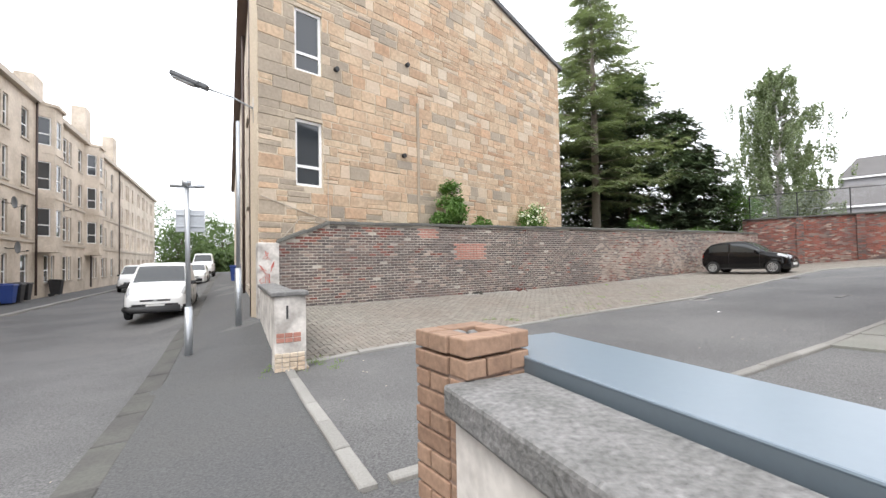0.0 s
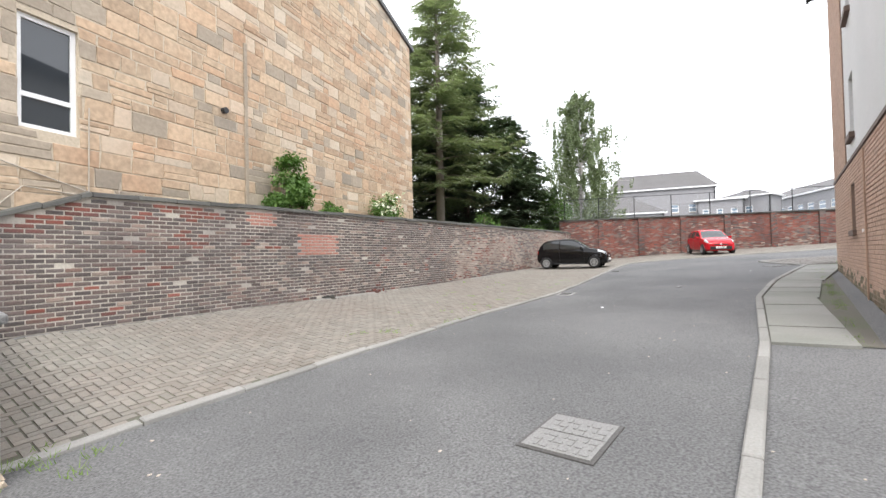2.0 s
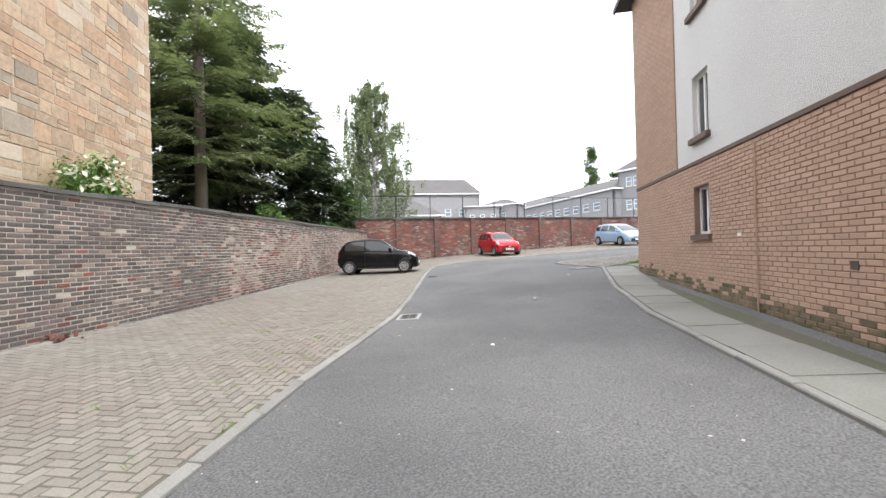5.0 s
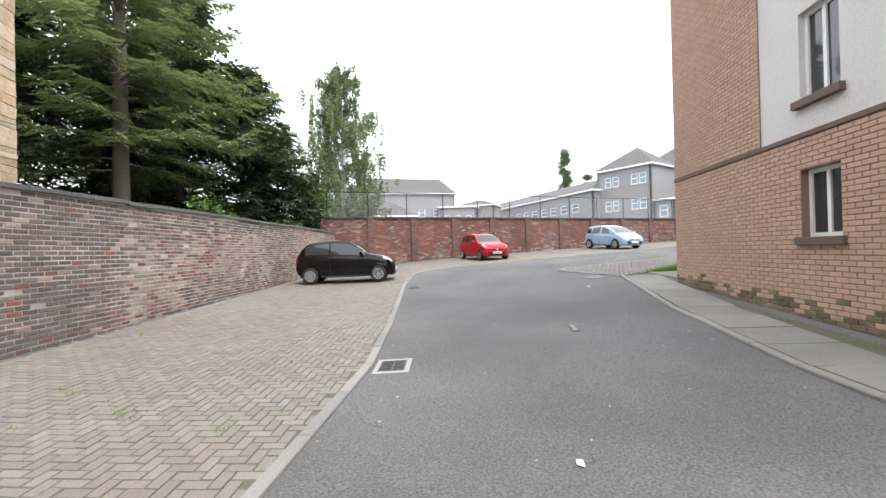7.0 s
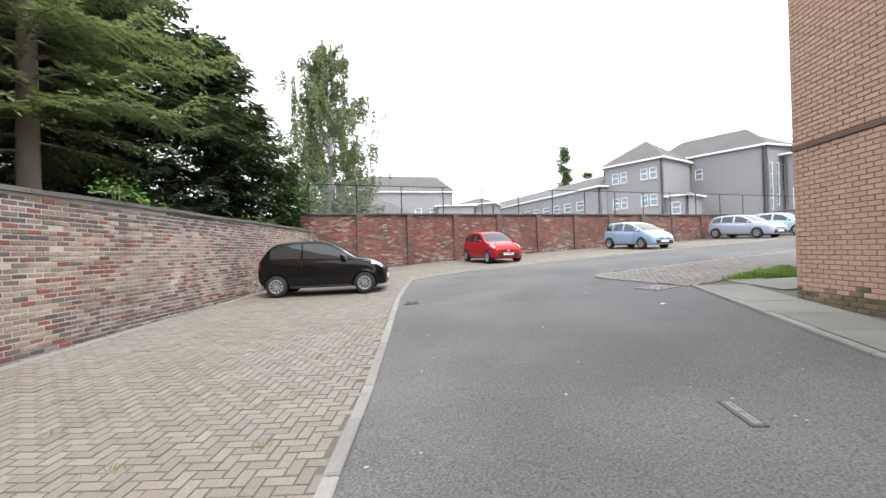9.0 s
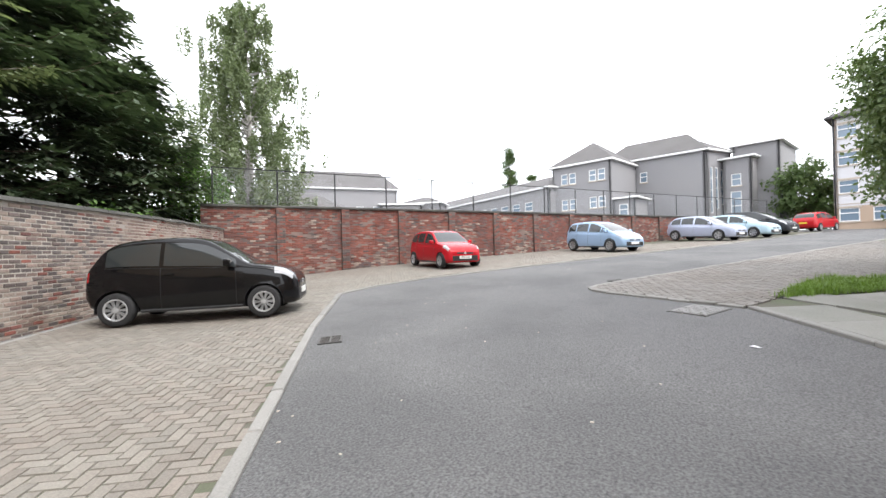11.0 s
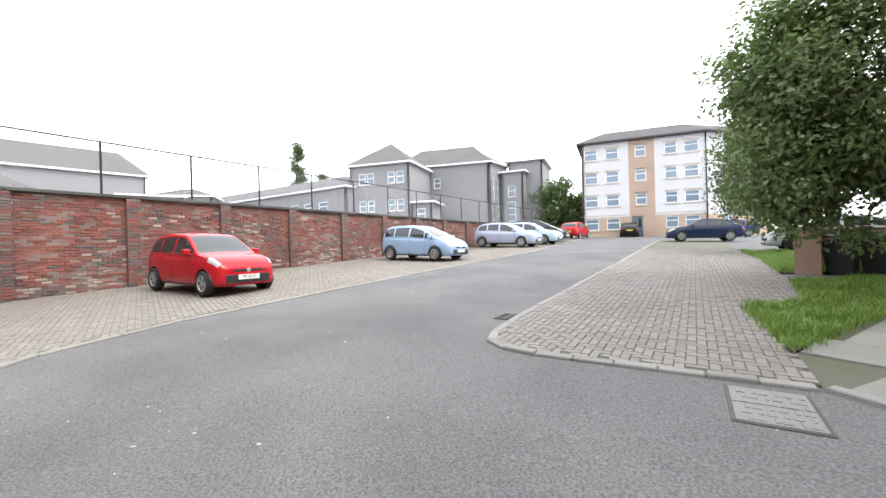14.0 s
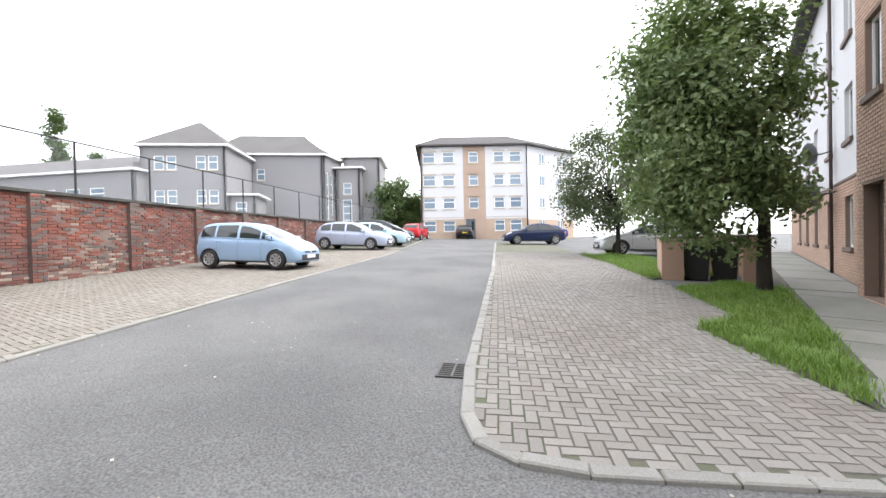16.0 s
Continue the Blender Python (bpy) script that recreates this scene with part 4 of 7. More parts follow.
def brick_house():
    top = tagged(empty("flats_brick"), "modern flats, buff brick below white roughcast", "building", kind="structure")
    m, n = face_frame(BA, BB)
    # x runs from the far corner to the near one
    wx = n - 6.4, n - 5.68
    wins = [(wx[0], z, wx[1], z + h) for z, h in ((1.88, 1.0), (3.92, 1.3), (6.55, 1.3))]
    b = Build()
    wall_panel(b, m, n, -0.2, 3.36, 0.35, [w for w in wins if w[1] < 3])
    wall_panel(b, m, n - 7.3, 3.36, 9.2, 0.35)
    child(b.ob("brick_core", [MORTAR_BUFF]), top)
    u = Build()
    m2 = m @ Matrix.Translation((n - 7.3, 0.02, 0))
    wall_panel(u, m2, 7.3, 3.42, 9.2, 0.33, [(w[0] - n + 7.3, w[1], w[2] - n + 7.3, w[3]) for w in wins if w[1] > 3])
    child(tagged(u.ob("roughcast", [RENDER]), "white roughcast render"), top)
    def foot(x, z, r):
        p = m @ Vector((x, 0, 0))
        return int(r.random() < 1.05 - (z - ground(p.x, p.y)) / (0.32 + 0.2 * noise.noise((x * 0.6, 3.0, 0))))
    brickwork(top, m, n, lambda x: 0.2, lambda x: 3.36, [BRICK_BUFF, BRICK_MOSS], foot, holes=wins, near=(n - 3.2, 0.6, n - 0.6, 2.0), seed=31, rough=0.002)
    brickwork(top, m, n - 7.3, lambda x: 3.45, lambda x: 9.2, [BRICK_BUFF], seed=32, rough=0.002)
    s = Build()
    s.box(0, -0.03, 3.36, n + 0.03, 0.02, 3.43, m)
    child(s.ob("string_course", [DARK_SILL]), top)
    for w in wins:
        child(window(m @ Matrix.Translation((w[0], 0, w[1])), w[2] - w[0], w[3] - w[1], (), 0.14, sill=DARK_SILL, mull=(0.5,)), top)
    # end wall towards the street, rear mass, roof
    me, ne = face_frame(BB, (BB[0] + 0.47 * 9, BB[1] - 0.883 * 9))
    e = Build()
    wall_panel(e, me, ne, -0.2, 3.36, 0.35)
    child(e.ob("end_core", [MORTAR_BUFF]), top)
    brickwork(top, me, ne, lambda x: 0.1, lambda x: 3.36, [BRICK_BUFF], seed=33, rough=0.002)
    e = Build()
    wall_panel(e, me @ Matrix.Translation((0, 0.02, 0)), ne, 3.43, 9.2, 0.33)
    child(e.ob("end_roughcast", [RENDER]), top)
    mo, no = face_frame((BA[0] + 0.47 * 9, BA[1] - 0.883 * 9), BA)
    e = Build()
    wall_panel(e, mo, no, -0.2, 9.2, 0.35)
    child(e.ob("inner_end", [BRICK_BUFF]), top)
    r = Build()
    r.box(-0.4, -0.4, 9.2, n + 0.4, 9.3, 9.4, m)
    r.box(-0.45, -0.47, 9.17, n + 0.45, -0.4, 9.33, m, 1)
    r.add([m @ Vector(v) for v in ((-0.4, -0.4, 9.4), (n + 0.4, -0.4, 9.4), (n + 0.4, 9.3, 9.4), (-0.4, 9.3, 9.4), (2.5, 4.4, 11.6), (n - 2.5, 4.4, 11.6))], [(0, 1, 5, 4), (1, 2, 5), (2, 3, 4, 5), (3, 0, 4)])
    child(r.ob("roof", [ROOF_DARK, IRON]), top)
    p = Build()
    p.tube([m @ Vector((n - 4.05, -0.03, 0.4)), m @ Vector((n - 4.05, -0.03, 3.3))], 0.014, 6)
    child(p.ob("conduit", [BRICK_BUFF]), top)
    c = Build()
    c.tube([m @ Vector((n - 0.5, -0.02, 3.4)), m @ Vector((n - 0.25, -0.05, 4.4)), m @ Vector((n - 0.2, -0.03, 9.0))], 0.008, 5)
    c.tube([m @ Vector((n - 0.75, -0.03, 2.9)), m @ Vector((n - 0.65, -0.04, 3.6)), m @ Vector((n - 0.6, -0.02, 9.0))], 0.008, 5)
    child(c.ob("cable", [IRON]), top)
    v = Build()
    v.box(n - 2.2, -0.02, 1.35, n - 2.08, 0.01, 1.45, m)
    child(v.ob("air_brick", [CAST]), top)
    v = Build()
    v.box(n - 4.65, -0.02, 1.8, n - 4.53, 0.01, 1.86, m)
    child(v.ob("vent", [WHITE]), top)


brick_house()


def alley_house():
    top = tagged(empty("flats_alley"), "white rendered flats above buff brick ground floor", "building", kind="structure")
    P, Q = (20.05, 4.35), (28.3, -11.15)
    m, n = face_frame(Q, P)
    wins = [(x, z, x + 0.95, z + h) for x in (n - 3.5, n - 6.2, n - 9.0, n - 11.5, n - 14) for z, h in ((2.05, 1.3), (4.75, 1.35), (7.3, 1.35))]
    b = Build()
    wall_panel(b, m, n, 0.6, 3.75, 0.35, [w for w in wins if w[1] < 3])
    child(b.ob("brick_core", [MORTAR_BUFF]), top)
    u = Build()
    wall_panel(u, m, n, 3.82, 10.0, 0.35, [w for w in wins if w[1] > 3])
    child(u.ob("render", [RENDER_PLAIN]), top)
    brickwork(top, m, n, lambda x: 0.8, lambda x: 3.75, [BRICK_BUFF], holes=wins, seed=41, rough=0.002)
    s = Build()
    s.box(0, -0.02, 3.75, n, 0.2, 3.82, m)
    child(s.ob("string_course", [DARK_SILL]), top)
    for w in wins:
        child(window(m @ Matrix.Translation((w[0], 0, w[1])), 0.95, w[3] - w[1], (), 0.12, sill=DARK_SILL, mull=(0.5,), frame_mat=WHITE), top)
    # projecting brick stair bay with a dark door
    A, B = (20.05 + 0.35 * 0.883, 4.35 + 0.35 * 0.47), (18.6, 7.25)
    mb, nb = face_frame(A, B)
    hs = [(0.35, 1.2, 1.35, 3.3), (0.5, 4.9, 1.3, 6.3), (0.5, 7.5, 1.3, 8.9)]
    w = Build()
    wall_panel(w, mb, nb, 0.6, 10.2, 0.35, hs)
    child(w.ob("bay_core", [MORTAR_BUFF]), top)
    brickwork(top, mb, nb, lambda x: 0.8, lambda x: 10.1, [BRICK_BUFF], holes=hs, seed=42, rough=0.002)
    d = Build()
    d.box(0.35, 0.2, 1.2, 1.35, 0.26, 3.3, mb)
    child(tagged(d.ob("door", [DARK_SILL]), "dark brown entrance door"), top)
    for h in hs[1:]:
        child(window(mb @ Matrix.Translation((h[0], 0, h[1])), 0.8, 1.4, (), 0.12, sill=DARK_SILL, mull=(0.5,)), top)
    for x in (n - 0.12, n - 4.9):
        p = Build()
        p.tube([m @ Vector((x, -0.09, 1.2)), m @ Vector((x, -0.09, 9.9))], 0.045, 8)
        child(p.ob("downpipe", [PIPE], True), top)
    for x, z in ((n - 1.0, 4.3), (n - 1.2, 6.6), (n - 7.6, 4.2)):
        l = Build()
        l.box(x - 0.08, -0.16, z, x + 0.08, 0, z + 0.09, m)
        child(l.ob("bulkhead_lamp", [BIN_GREY], bevel=0.01), top)
    r = Build()
    r.box(-0.3, -0.5, 10.0, n + 3.8, 8, 10.2, m)
    r.box(-0.3, 7.6, 0.5, n + 3.4, 7.9, 10.0, m, 1)
    child(r.ob("roof", [ROOF_DARK, BRICK_BUFF]), top)
    for x, z, rr in ((n - 4.4, 3.55, 0.36), (n - 5.2, 3.6, 0.4), (n - 4.9, 4.75, 0.36), (n - 7.5, 3.4, 0.33)):
        dish(m @ Matrix.Translation((x, -0.55, z)) @ Matrix.Rotation(radians(-35), 4, "Z"), rr)


alley_house()


# ---- block of flats at the head of the lane ----
def far_flats():
    top = tagged(empty("flats_block"), "four-storey white and tan flats under dark hipped roof", "building", kind="structure")
    A = Vector((57.2, -2.2))
    u = Vector((-0.43, -0.903))
    L = 11.4
    base, fl = 2.75, 2.42
    cols = [(0.95, 1.3), (3.0, 1.25), (5.65, 1.0), (8.35, 1.1), (10.1, 1.25)]
    # viewed from the lane the face runs left to right
    m = face_frame(A, A + u * L)[0]
    holes = [(x - w / 2 if x + w / 2 < L - 0.1 else L - w - 0.15, base + 0.85 + fl * k, x + w / 2 if x + w / 2 < L - 0.1 else L - 0.15, base + 0.85 + fl * k + 1.15) for k in range(4) for x, w in cols if not (k == 0 and 5 < x < 6)]
    door = (4.75, base, 5.75, base + 2.15)
    holes.append(door)
    b = Build()
    zt = base + 4 * fl + 0.15
    wall_panel(b, m, L, base - 1.5, zt, 0.3, holes)
    o = child(b.ob("front", [RENDER_PLAIN, RENDER_TAN, RENDER_BUFF]), top)
    inv = m.inverted()
    for p in o.data.polygons:
        c = inv @ p.center
        p.material_index = 2 if c.z < base + fl - 0.05 else 0
    t = Build()
    wall_panel(t, m @ Matrix.Translation((4.55, -0.012, 0)), 2.35, base - 1.5, zt, 0.05, [(h[0] - 4.55, h[1], h[2] - 4.55, h[3]) for h in holes if 4.5 < h[0] < 6.9 and h[2] < 6.9])
    child(tagged(t.ob("stair_panel", [RENDER_TAN]), "tan rendered stair panel"), top)
    s = Build()
    s.box(-0.02, -0.02, base + fl - 0.12, 4.5, 0.05, base + fl - 0.04, m)
    s.box(6.95, -0.02, base + fl - 0.12, L + 0.02, 0.05, base + fl - 0.04, m)
    child(s.ob("string_course", [CREAM]), top)
    for h in holes[:-1]:
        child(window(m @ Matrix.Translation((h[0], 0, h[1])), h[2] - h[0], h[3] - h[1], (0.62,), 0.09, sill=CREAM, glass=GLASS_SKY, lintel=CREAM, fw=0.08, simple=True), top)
    d = Build()
    d.box(door[0], 0.1, base, door[2], 0.16, door[3], m)
    child(tagged(d.ob("door", [BLUEGREY_EDGE]), "grey blue entrance door"), top)
    g = Build()
    g.box(door[2] - 0.4, 0.085, base + 1.0, door[2] - 0.15, 0.1, base + 1.9, m)
    child(g.ob("door_pane", [GLASS]), top)
    # wing that falls back
    m2 = face_frame(m @ Vector((L, 0, 0)), m @ Vector((L + 6.5, 5.0, 0)))[0]
    n2 = math.hypot(6.5, 5.0)
    hs = [(x, base + 0.85 + fl * k, x + 0.9, base + 2.0 + fl * k) for k in range(4) for x in (2.0, 5.2)]
    w = Build()
    wall_panel(w, m2, n2, base - 1.5, zt, 0.3, hs)
    o = child(w.ob("wing", [RENDER_PLAIN, RENDER_TAN, RENDER_BUFF]), top)
    for p in o.data.polygons:
        p.material_index = 2 if p.center.z < base + fl - 0.05 else 0
    for h in hs:
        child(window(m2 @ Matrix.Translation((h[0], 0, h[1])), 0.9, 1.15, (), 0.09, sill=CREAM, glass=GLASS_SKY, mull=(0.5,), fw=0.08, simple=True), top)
    sd = Build()
    ms = face_frame(m @ Vector((0, 10, 0)), m @ Vector((0, 0, 0)))[0]
    wall_panel(sd, ms, 10, base - 1.5, zt, 0.3)
    child(sd.ob("side", [RENDER_BUFF]), top)
    r = Build()
    e = 0.45
    pts = [(-e, -e), (L + 0.1, -e), (L + 6.8, 4.6), (L + 6.8, 11), (-e, 11)]
    rid = [(2.2, 4.0), (L - 1.5, 4.0), (L + 4, 8)]
    r.add([m @ Vector((x, y, zt)) for x, y in pts] + [m @ Vector((x, y, zt + 0.16)) for x, y in pts] + [m @ Vector((x, y, zt + 2.0)) for x, y in rid], [(4, 3, 2, 1, 0), (0, 1, 6, 5), (1, 2, 7, 6), (2, 3, 8, 7), (4, 0, 5, 9), (5, 6, 11, 10), (6, 7, 12, 11), (7, 8, 12), (8, 9, 10, 11, 12), (9, 5, 10)])
    child(r.ob("roof", [ROOF_DARK]), top)
    p = Build()
    p.tube([m @ Vector((L - 0.1, -0.1, base)), m @ Vector((L - 0.1, -0.1, zt))], 0.06, 8)
    p.tube([m @ Vector((0.1, -0.1, base)), m @ Vector((0.1, -0.1, zt))], 0.06, 8)
    child(p.ob("downpipe", [IRON], True), top)


far_flats()


# ---- grey school behind the red wall ----
def block(top, a, b, depth, z0, z1, holes, roof_h, mats=None, ridge_in=None, name="wing"):
    """A rendered block with a hipped roof; a -> b is its face towards the lane."""
    m, n = face_frame(a, b)
    w = Build()
    wall_panel(w, m, n, z0, z1, 0.3, holes)
    child(w.ob(name, [SCHOOL]), top)
    for h in holes:
        ww, hh = h[2] - h[0], h[3] - h[1]
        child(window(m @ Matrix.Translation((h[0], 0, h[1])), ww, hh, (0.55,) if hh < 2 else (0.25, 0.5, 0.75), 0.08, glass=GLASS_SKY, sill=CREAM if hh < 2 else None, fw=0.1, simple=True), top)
    s = Build()
    for p, q in (((n, 0), (n, depth)), ((n, depth), (0, depth)), ((0, depth), (0, 0))):
        ms, ns = face_frame(m @ Vector((*p, 0)), m @ Vector((*q, 0)))
        wall_panel(s, ms, ns, z0, z1, 0.3)
    child(s.ob("return_wall", [SCHOOL]), top)
    f, r, e = Build(), Build(), 0.4
    f.box(-e, -e, z1, n + e, depth + e, z1 + 0.2, m)
    child(f.ob("fascia", [WHITE]), top)
    i = ridge_in if ridge_in is not None else min(n, depth) / 2
    r.add([m @ Vector(v) for v in ((-e, -e, z1 + 0.204), (n + e, -e, z1 + 0.204), (n + e, depth + e, z1 + 0.204), (-e, depth + e, z1 + 0.204), (i if n >= depth else n / 2, depth / 2 if n >= depth else i, z1 + roof_h), (n - i if n >= depth else n / 2, depth / 2 if n >= depth else depth - i, z1 + roof_h))], [(0, 1, 5, 4), (1, 2, 5), (2, 3, 4, 5), (3, 0, 4)] if n >= depth else [(0, 1, 4), (1, 2, 5, 4), (2, 3, 5), (3, 0, 4, 5)])
    child(r.ob("roof", [ROOF]), top)
    p = Build()
    p.tube([m @ Vector((n - 0.1, -0.08, z0)), m @ Vector((n - 0.1, -0.08, z1))], 0.06, 6)
    child(p.ob("downpipe", [IRON]), top)


def school():
    top = tagged(empty("school"), "grey rendered school with white fascias and hipped roofs", "building", kind="structure")
    z0 = 3.0
    two = lambda xs, w, zs, h: [(x, z, x + w, z + h) for x in xs for z in zs]
    block(top, (63.8, 23.2), (61.15, 16.1), 7.4, z0, 12.0, two((1.2, 2.3, 4.9, 6.0), 0.9, (6.6, 9.8), 1.35), 3.3)
    block(top, (69.7, 18.1), (65.45, 6.3), 6.4, z0, 12.7, [(5.3, 9.9, 6.2, 11.2)], 3.0, ridge_in=2.6)
    block(top, (65.6, 6.1), (69.0, 3.4), 8.0, z0, 12.7, [(0.5, 5.5, 1.0, 10.9), (1.5, 6.0, 2.0, 10.9), (2.5, 6.5, 3.0, 10.7)], 1.8)
    block(top, (67.2, 4.4), (65.9, 1.9), 6.0, z0, 11.6, [(0.7, 4.6, 1.8, 7.9), (0.8, 8.5, 1.8, 9.9)], 0.4)
    block(top, (68.4, 3.2), (66.6, -0.8), 8.0, z0, 13.2, [], 0.35)
    block(top, (61.6, 16.0), (60.9, 13.6), 4.5, z0, 7.4, [(0.7, 5.4, 1.7, 6.8)], 0.35)
    # long low wing
    block(top, (86.0, 55.0), (62.7, 23.5), 9.0, z0, 9.6, two([2 + 2.7 * k for k in range(13)], 1.6, (7.0,), 1.2), 2.4)
    block(top, (66.0, 47.0), (67.5, 41.0), 5.0, z0, 9.4, two((1.0, 3.0), 1.0, (6.8,), 1.2), 1.3)
    far = tagged(empty("school_hall"), "pale grey school hall with a broad grey roof", "building", kind="structure")
    block(far, (53.3, 57.4), (64.3, 46.9), 9.0, z0, 11.4, two((2, 4.5, 9, 11.5), 1.1, (7.6,), 1.3), 3.4, ridge_in=1.6)
    block(far, (61.3, 47.9), (64.8, 42.9), 6.0, z0, 9.0, two((0.8, 2.6, 4.4), 0.8, (6.6,), 1.1), 0.35)
    low = tagged(empty("school_annexe"), "low annexe with a grey tiled roof", "building", kind="structure")
    block(low, (40.0, 57.0), (52.0, 46.0), 8.0, z0, 6.9, [], 3.0)


school()

# ---- rendered low wall and pier at the entrance ----
def entrance_pier():
    top = tagged(empty("garden_wall"), "crumbling rendered low wall with a brick pier", "wall", kind="structure")
    m, n = face_frame((-1.98, 6.62), (-3.9, 10.1))
    m = m @ Matrix.Translation((0, -0.36, 0))
    b = Build()
    g = -0.1
    b.box(0.3, 0, g - 0.3, n, 0.3, 1.08, m)
    child(b.ob("low_wall", [RENDER_OLD], bevel=0.015), top)
    c = Build()
    c.box(0.3, -0.05, 1.08, n, 0.36, 1.16, m)
    child(c.ob("coping", [COPING_GREY], bevel=0.015), top)
    p = Build()
    p.box(-0.1, -0.06, g - 0.3, 0.3, 0.4, 1.14, m)
    child(p.ob("pier", [RENDER_OLD], bevel=0.02), top)
    k = Build()
    k.box(-0.15, -0.1, 1.14, 0.36, 0.45, 1.21, m)
    child(k.ob("pier_cap", [COPING_GREY], bevel=0.02), top)
    rng = random.Random(6)
    for q in range(16):
        x, z = rng.uniform(-0.14, 0.0), 0.02 + 0.07 * (q // 4)
        w = Build()
        y = -0.03 + 0.11 * (q % 4)
        w.box(-0.125, y, z, -0.08, y + 0.1, z + 0.06, m)
        child(w.ob("bare_brick", [SANDSTONE_PALE], bevel=0.008), top)
    for q in range(6):
        w = Build()
        y, z = 0.02 + 0.12 * (q % 3), 0.45 + 0.075 * (q // 3)
        w.box(-0.108, y, z, -0.09, y + 0.11, z + 0.065, m)
        child(w.ob("red_brick", [BRICK_NEW], bevel=0.005), top)
    s = Build()
    s.box(-0.106, 0.2, 0.8, -0.09, 0.23, 1.0, m)
    child(s.ob("slot", [IRON]), top)


entrance_pier()


def front_wall():
    """Brick pillar, rendered wall with a concrete coping, and a blue-grey panel behind it."""
    top = tagged(empty("pillar"), "orange brick gate pillar with broken top", "pillar", kind="structure")
    m = face_frame((0.72, 1.87), (1.02, 2.09))[0]
    S = 0.335
    b = Build()
    b.box(0.01, 0.01, -0.1, S - 0.01, S - 0.01, 1.22, m)
    child(b.ob("core", [MORTAR_BUFF]), top)
    rng = random.Random(12)
    z, row = 0.02, 0
    while z < 1.3:
        for f in range(4):
            fm = m @ Matrix.Translation((S / 2, S / 2, 0)) @ Matrix.Rotation(f * math.pi / 2, 4, "Z") @ Matrix.Translation((-S / 2, -S / 2, 0))
            cuts = (0, 0.235) if row % 2 == f % 2 else (0.0, 0.105, 0.235)
            for x0, x1 in zip(cuts, cuts[1:]):
                w = Build()
                w.box(x0 + 0.005, -0.004 + rng.uniform(-0.003, 0.003), z, x1 - 0.005, 0.1, z + 0.068, fm)
                child(w.ob("brick", [BRICK_PIER], bevel=0.006), top)
        z += 0.079
        row += 1
    for x0, y0, x1, y1, h in ((0.06, 0.18, 0.17, 0.29, 1.345), (0.19, 0.2, 0.3, 0.31, 1.335), (0.04, 0.04, 0.31, 0.15, 1.315)):
        w = Build()
        w.box(x0, y0, 1.2, x1, y1, h, m)
        child(tagged(w.ob("mortar_lump", [COPING_GREY], bevel=0.02), "broken mortar"), top)
    wall = tagged(empty("front_wall"), "white rendered wall with a lichened concrete coping", "wall", kind="structure")
    a, d = Vector((0.64, 1.86)), Vector((0.42, -0.907))
    mw = Matrix(((d.x, -d.y, 0, a.x), (d.y, d.x, 0, a.y), (0, 0, 1, 0), (0, 0, 0, 1)))
    w = Build()
    w.box(0, 0.05, -0.1, 5, 0.3, 1.09, mw)
    child(w.ob("rendered_core", [RENDER_OLD]), wall)
    c = Build()
    c.box(0, 0, 1.09, 5, 0.36, 1.2, mw)
    child(c.ob("coping", [COPING_GREY], bevel=0.015), wall)
    panel = tagged(empty("bin_store_lid"), "blue-grey painted steel lid of a bin store", "lid")
    p = Build()
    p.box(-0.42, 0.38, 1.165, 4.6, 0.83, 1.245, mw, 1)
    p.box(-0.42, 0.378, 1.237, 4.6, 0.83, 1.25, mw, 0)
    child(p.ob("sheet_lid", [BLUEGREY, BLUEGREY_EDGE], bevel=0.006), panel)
    q = Build()
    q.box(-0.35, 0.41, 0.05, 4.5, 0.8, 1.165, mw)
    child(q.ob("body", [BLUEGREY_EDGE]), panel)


front_wall()
# ---- cars ----
TYRE = material("tyre_rubber", (0.02, 0.02, 0.021), 0.85, var=0.2)
ALLOY = material("alloy_rim", (0.55, 0.56, 0.57), 0.35, 0.6, var=0.1, bump=0.0)
TRIM = material("black_trim", (0.015, 0.015, 0.016), 0.5, var=0.1, bump=0.0)
CARGLASS = glass_material("car_glass", (0.022, 0.026, 0.027), 0.02)
LAMP = glass_material("headlamp", (0.42, 0.43, 0.44), 0.08)
TAIL = glass_material("tail_lamp", (0.35, 0.015, 0.015), 0.15)
PLATE_W = material("white_plate", (0.75, 0.75, 0.72), 0.5, var=0.05, bump=0.0)
PLATE_Y = material("yellow_plate", (0.7, 0.5, 0.04), 0.5, var=0.05, bump=0.0)


def paint(name, col, rough=0.25, metal=0.0):
    return material(name, col, rough, metal, var=0.04, fine=4, bump=0.0, mix=0.15, coat=0.25, spec=0.25)


def lathe(profile, y_axis_mat, sides=28):
    """Revolve (radius, y) points about the y axis."""
    vs = [y_axis_mat @ Vector((r * math.cos(2 * math.pi * k / sides), y, r * math.sin(2 * math.pi * k / sides))) for r, y in profile for k in range(sides)]
    fs = [(i * sides + k, (i + 1) * sides + k, (i + 1) * sides + (k + 1) % sides, i * sides + (k + 1) % sides) for i in range(len(profile) - 1) for k in range(sides)]
    return vs, fs


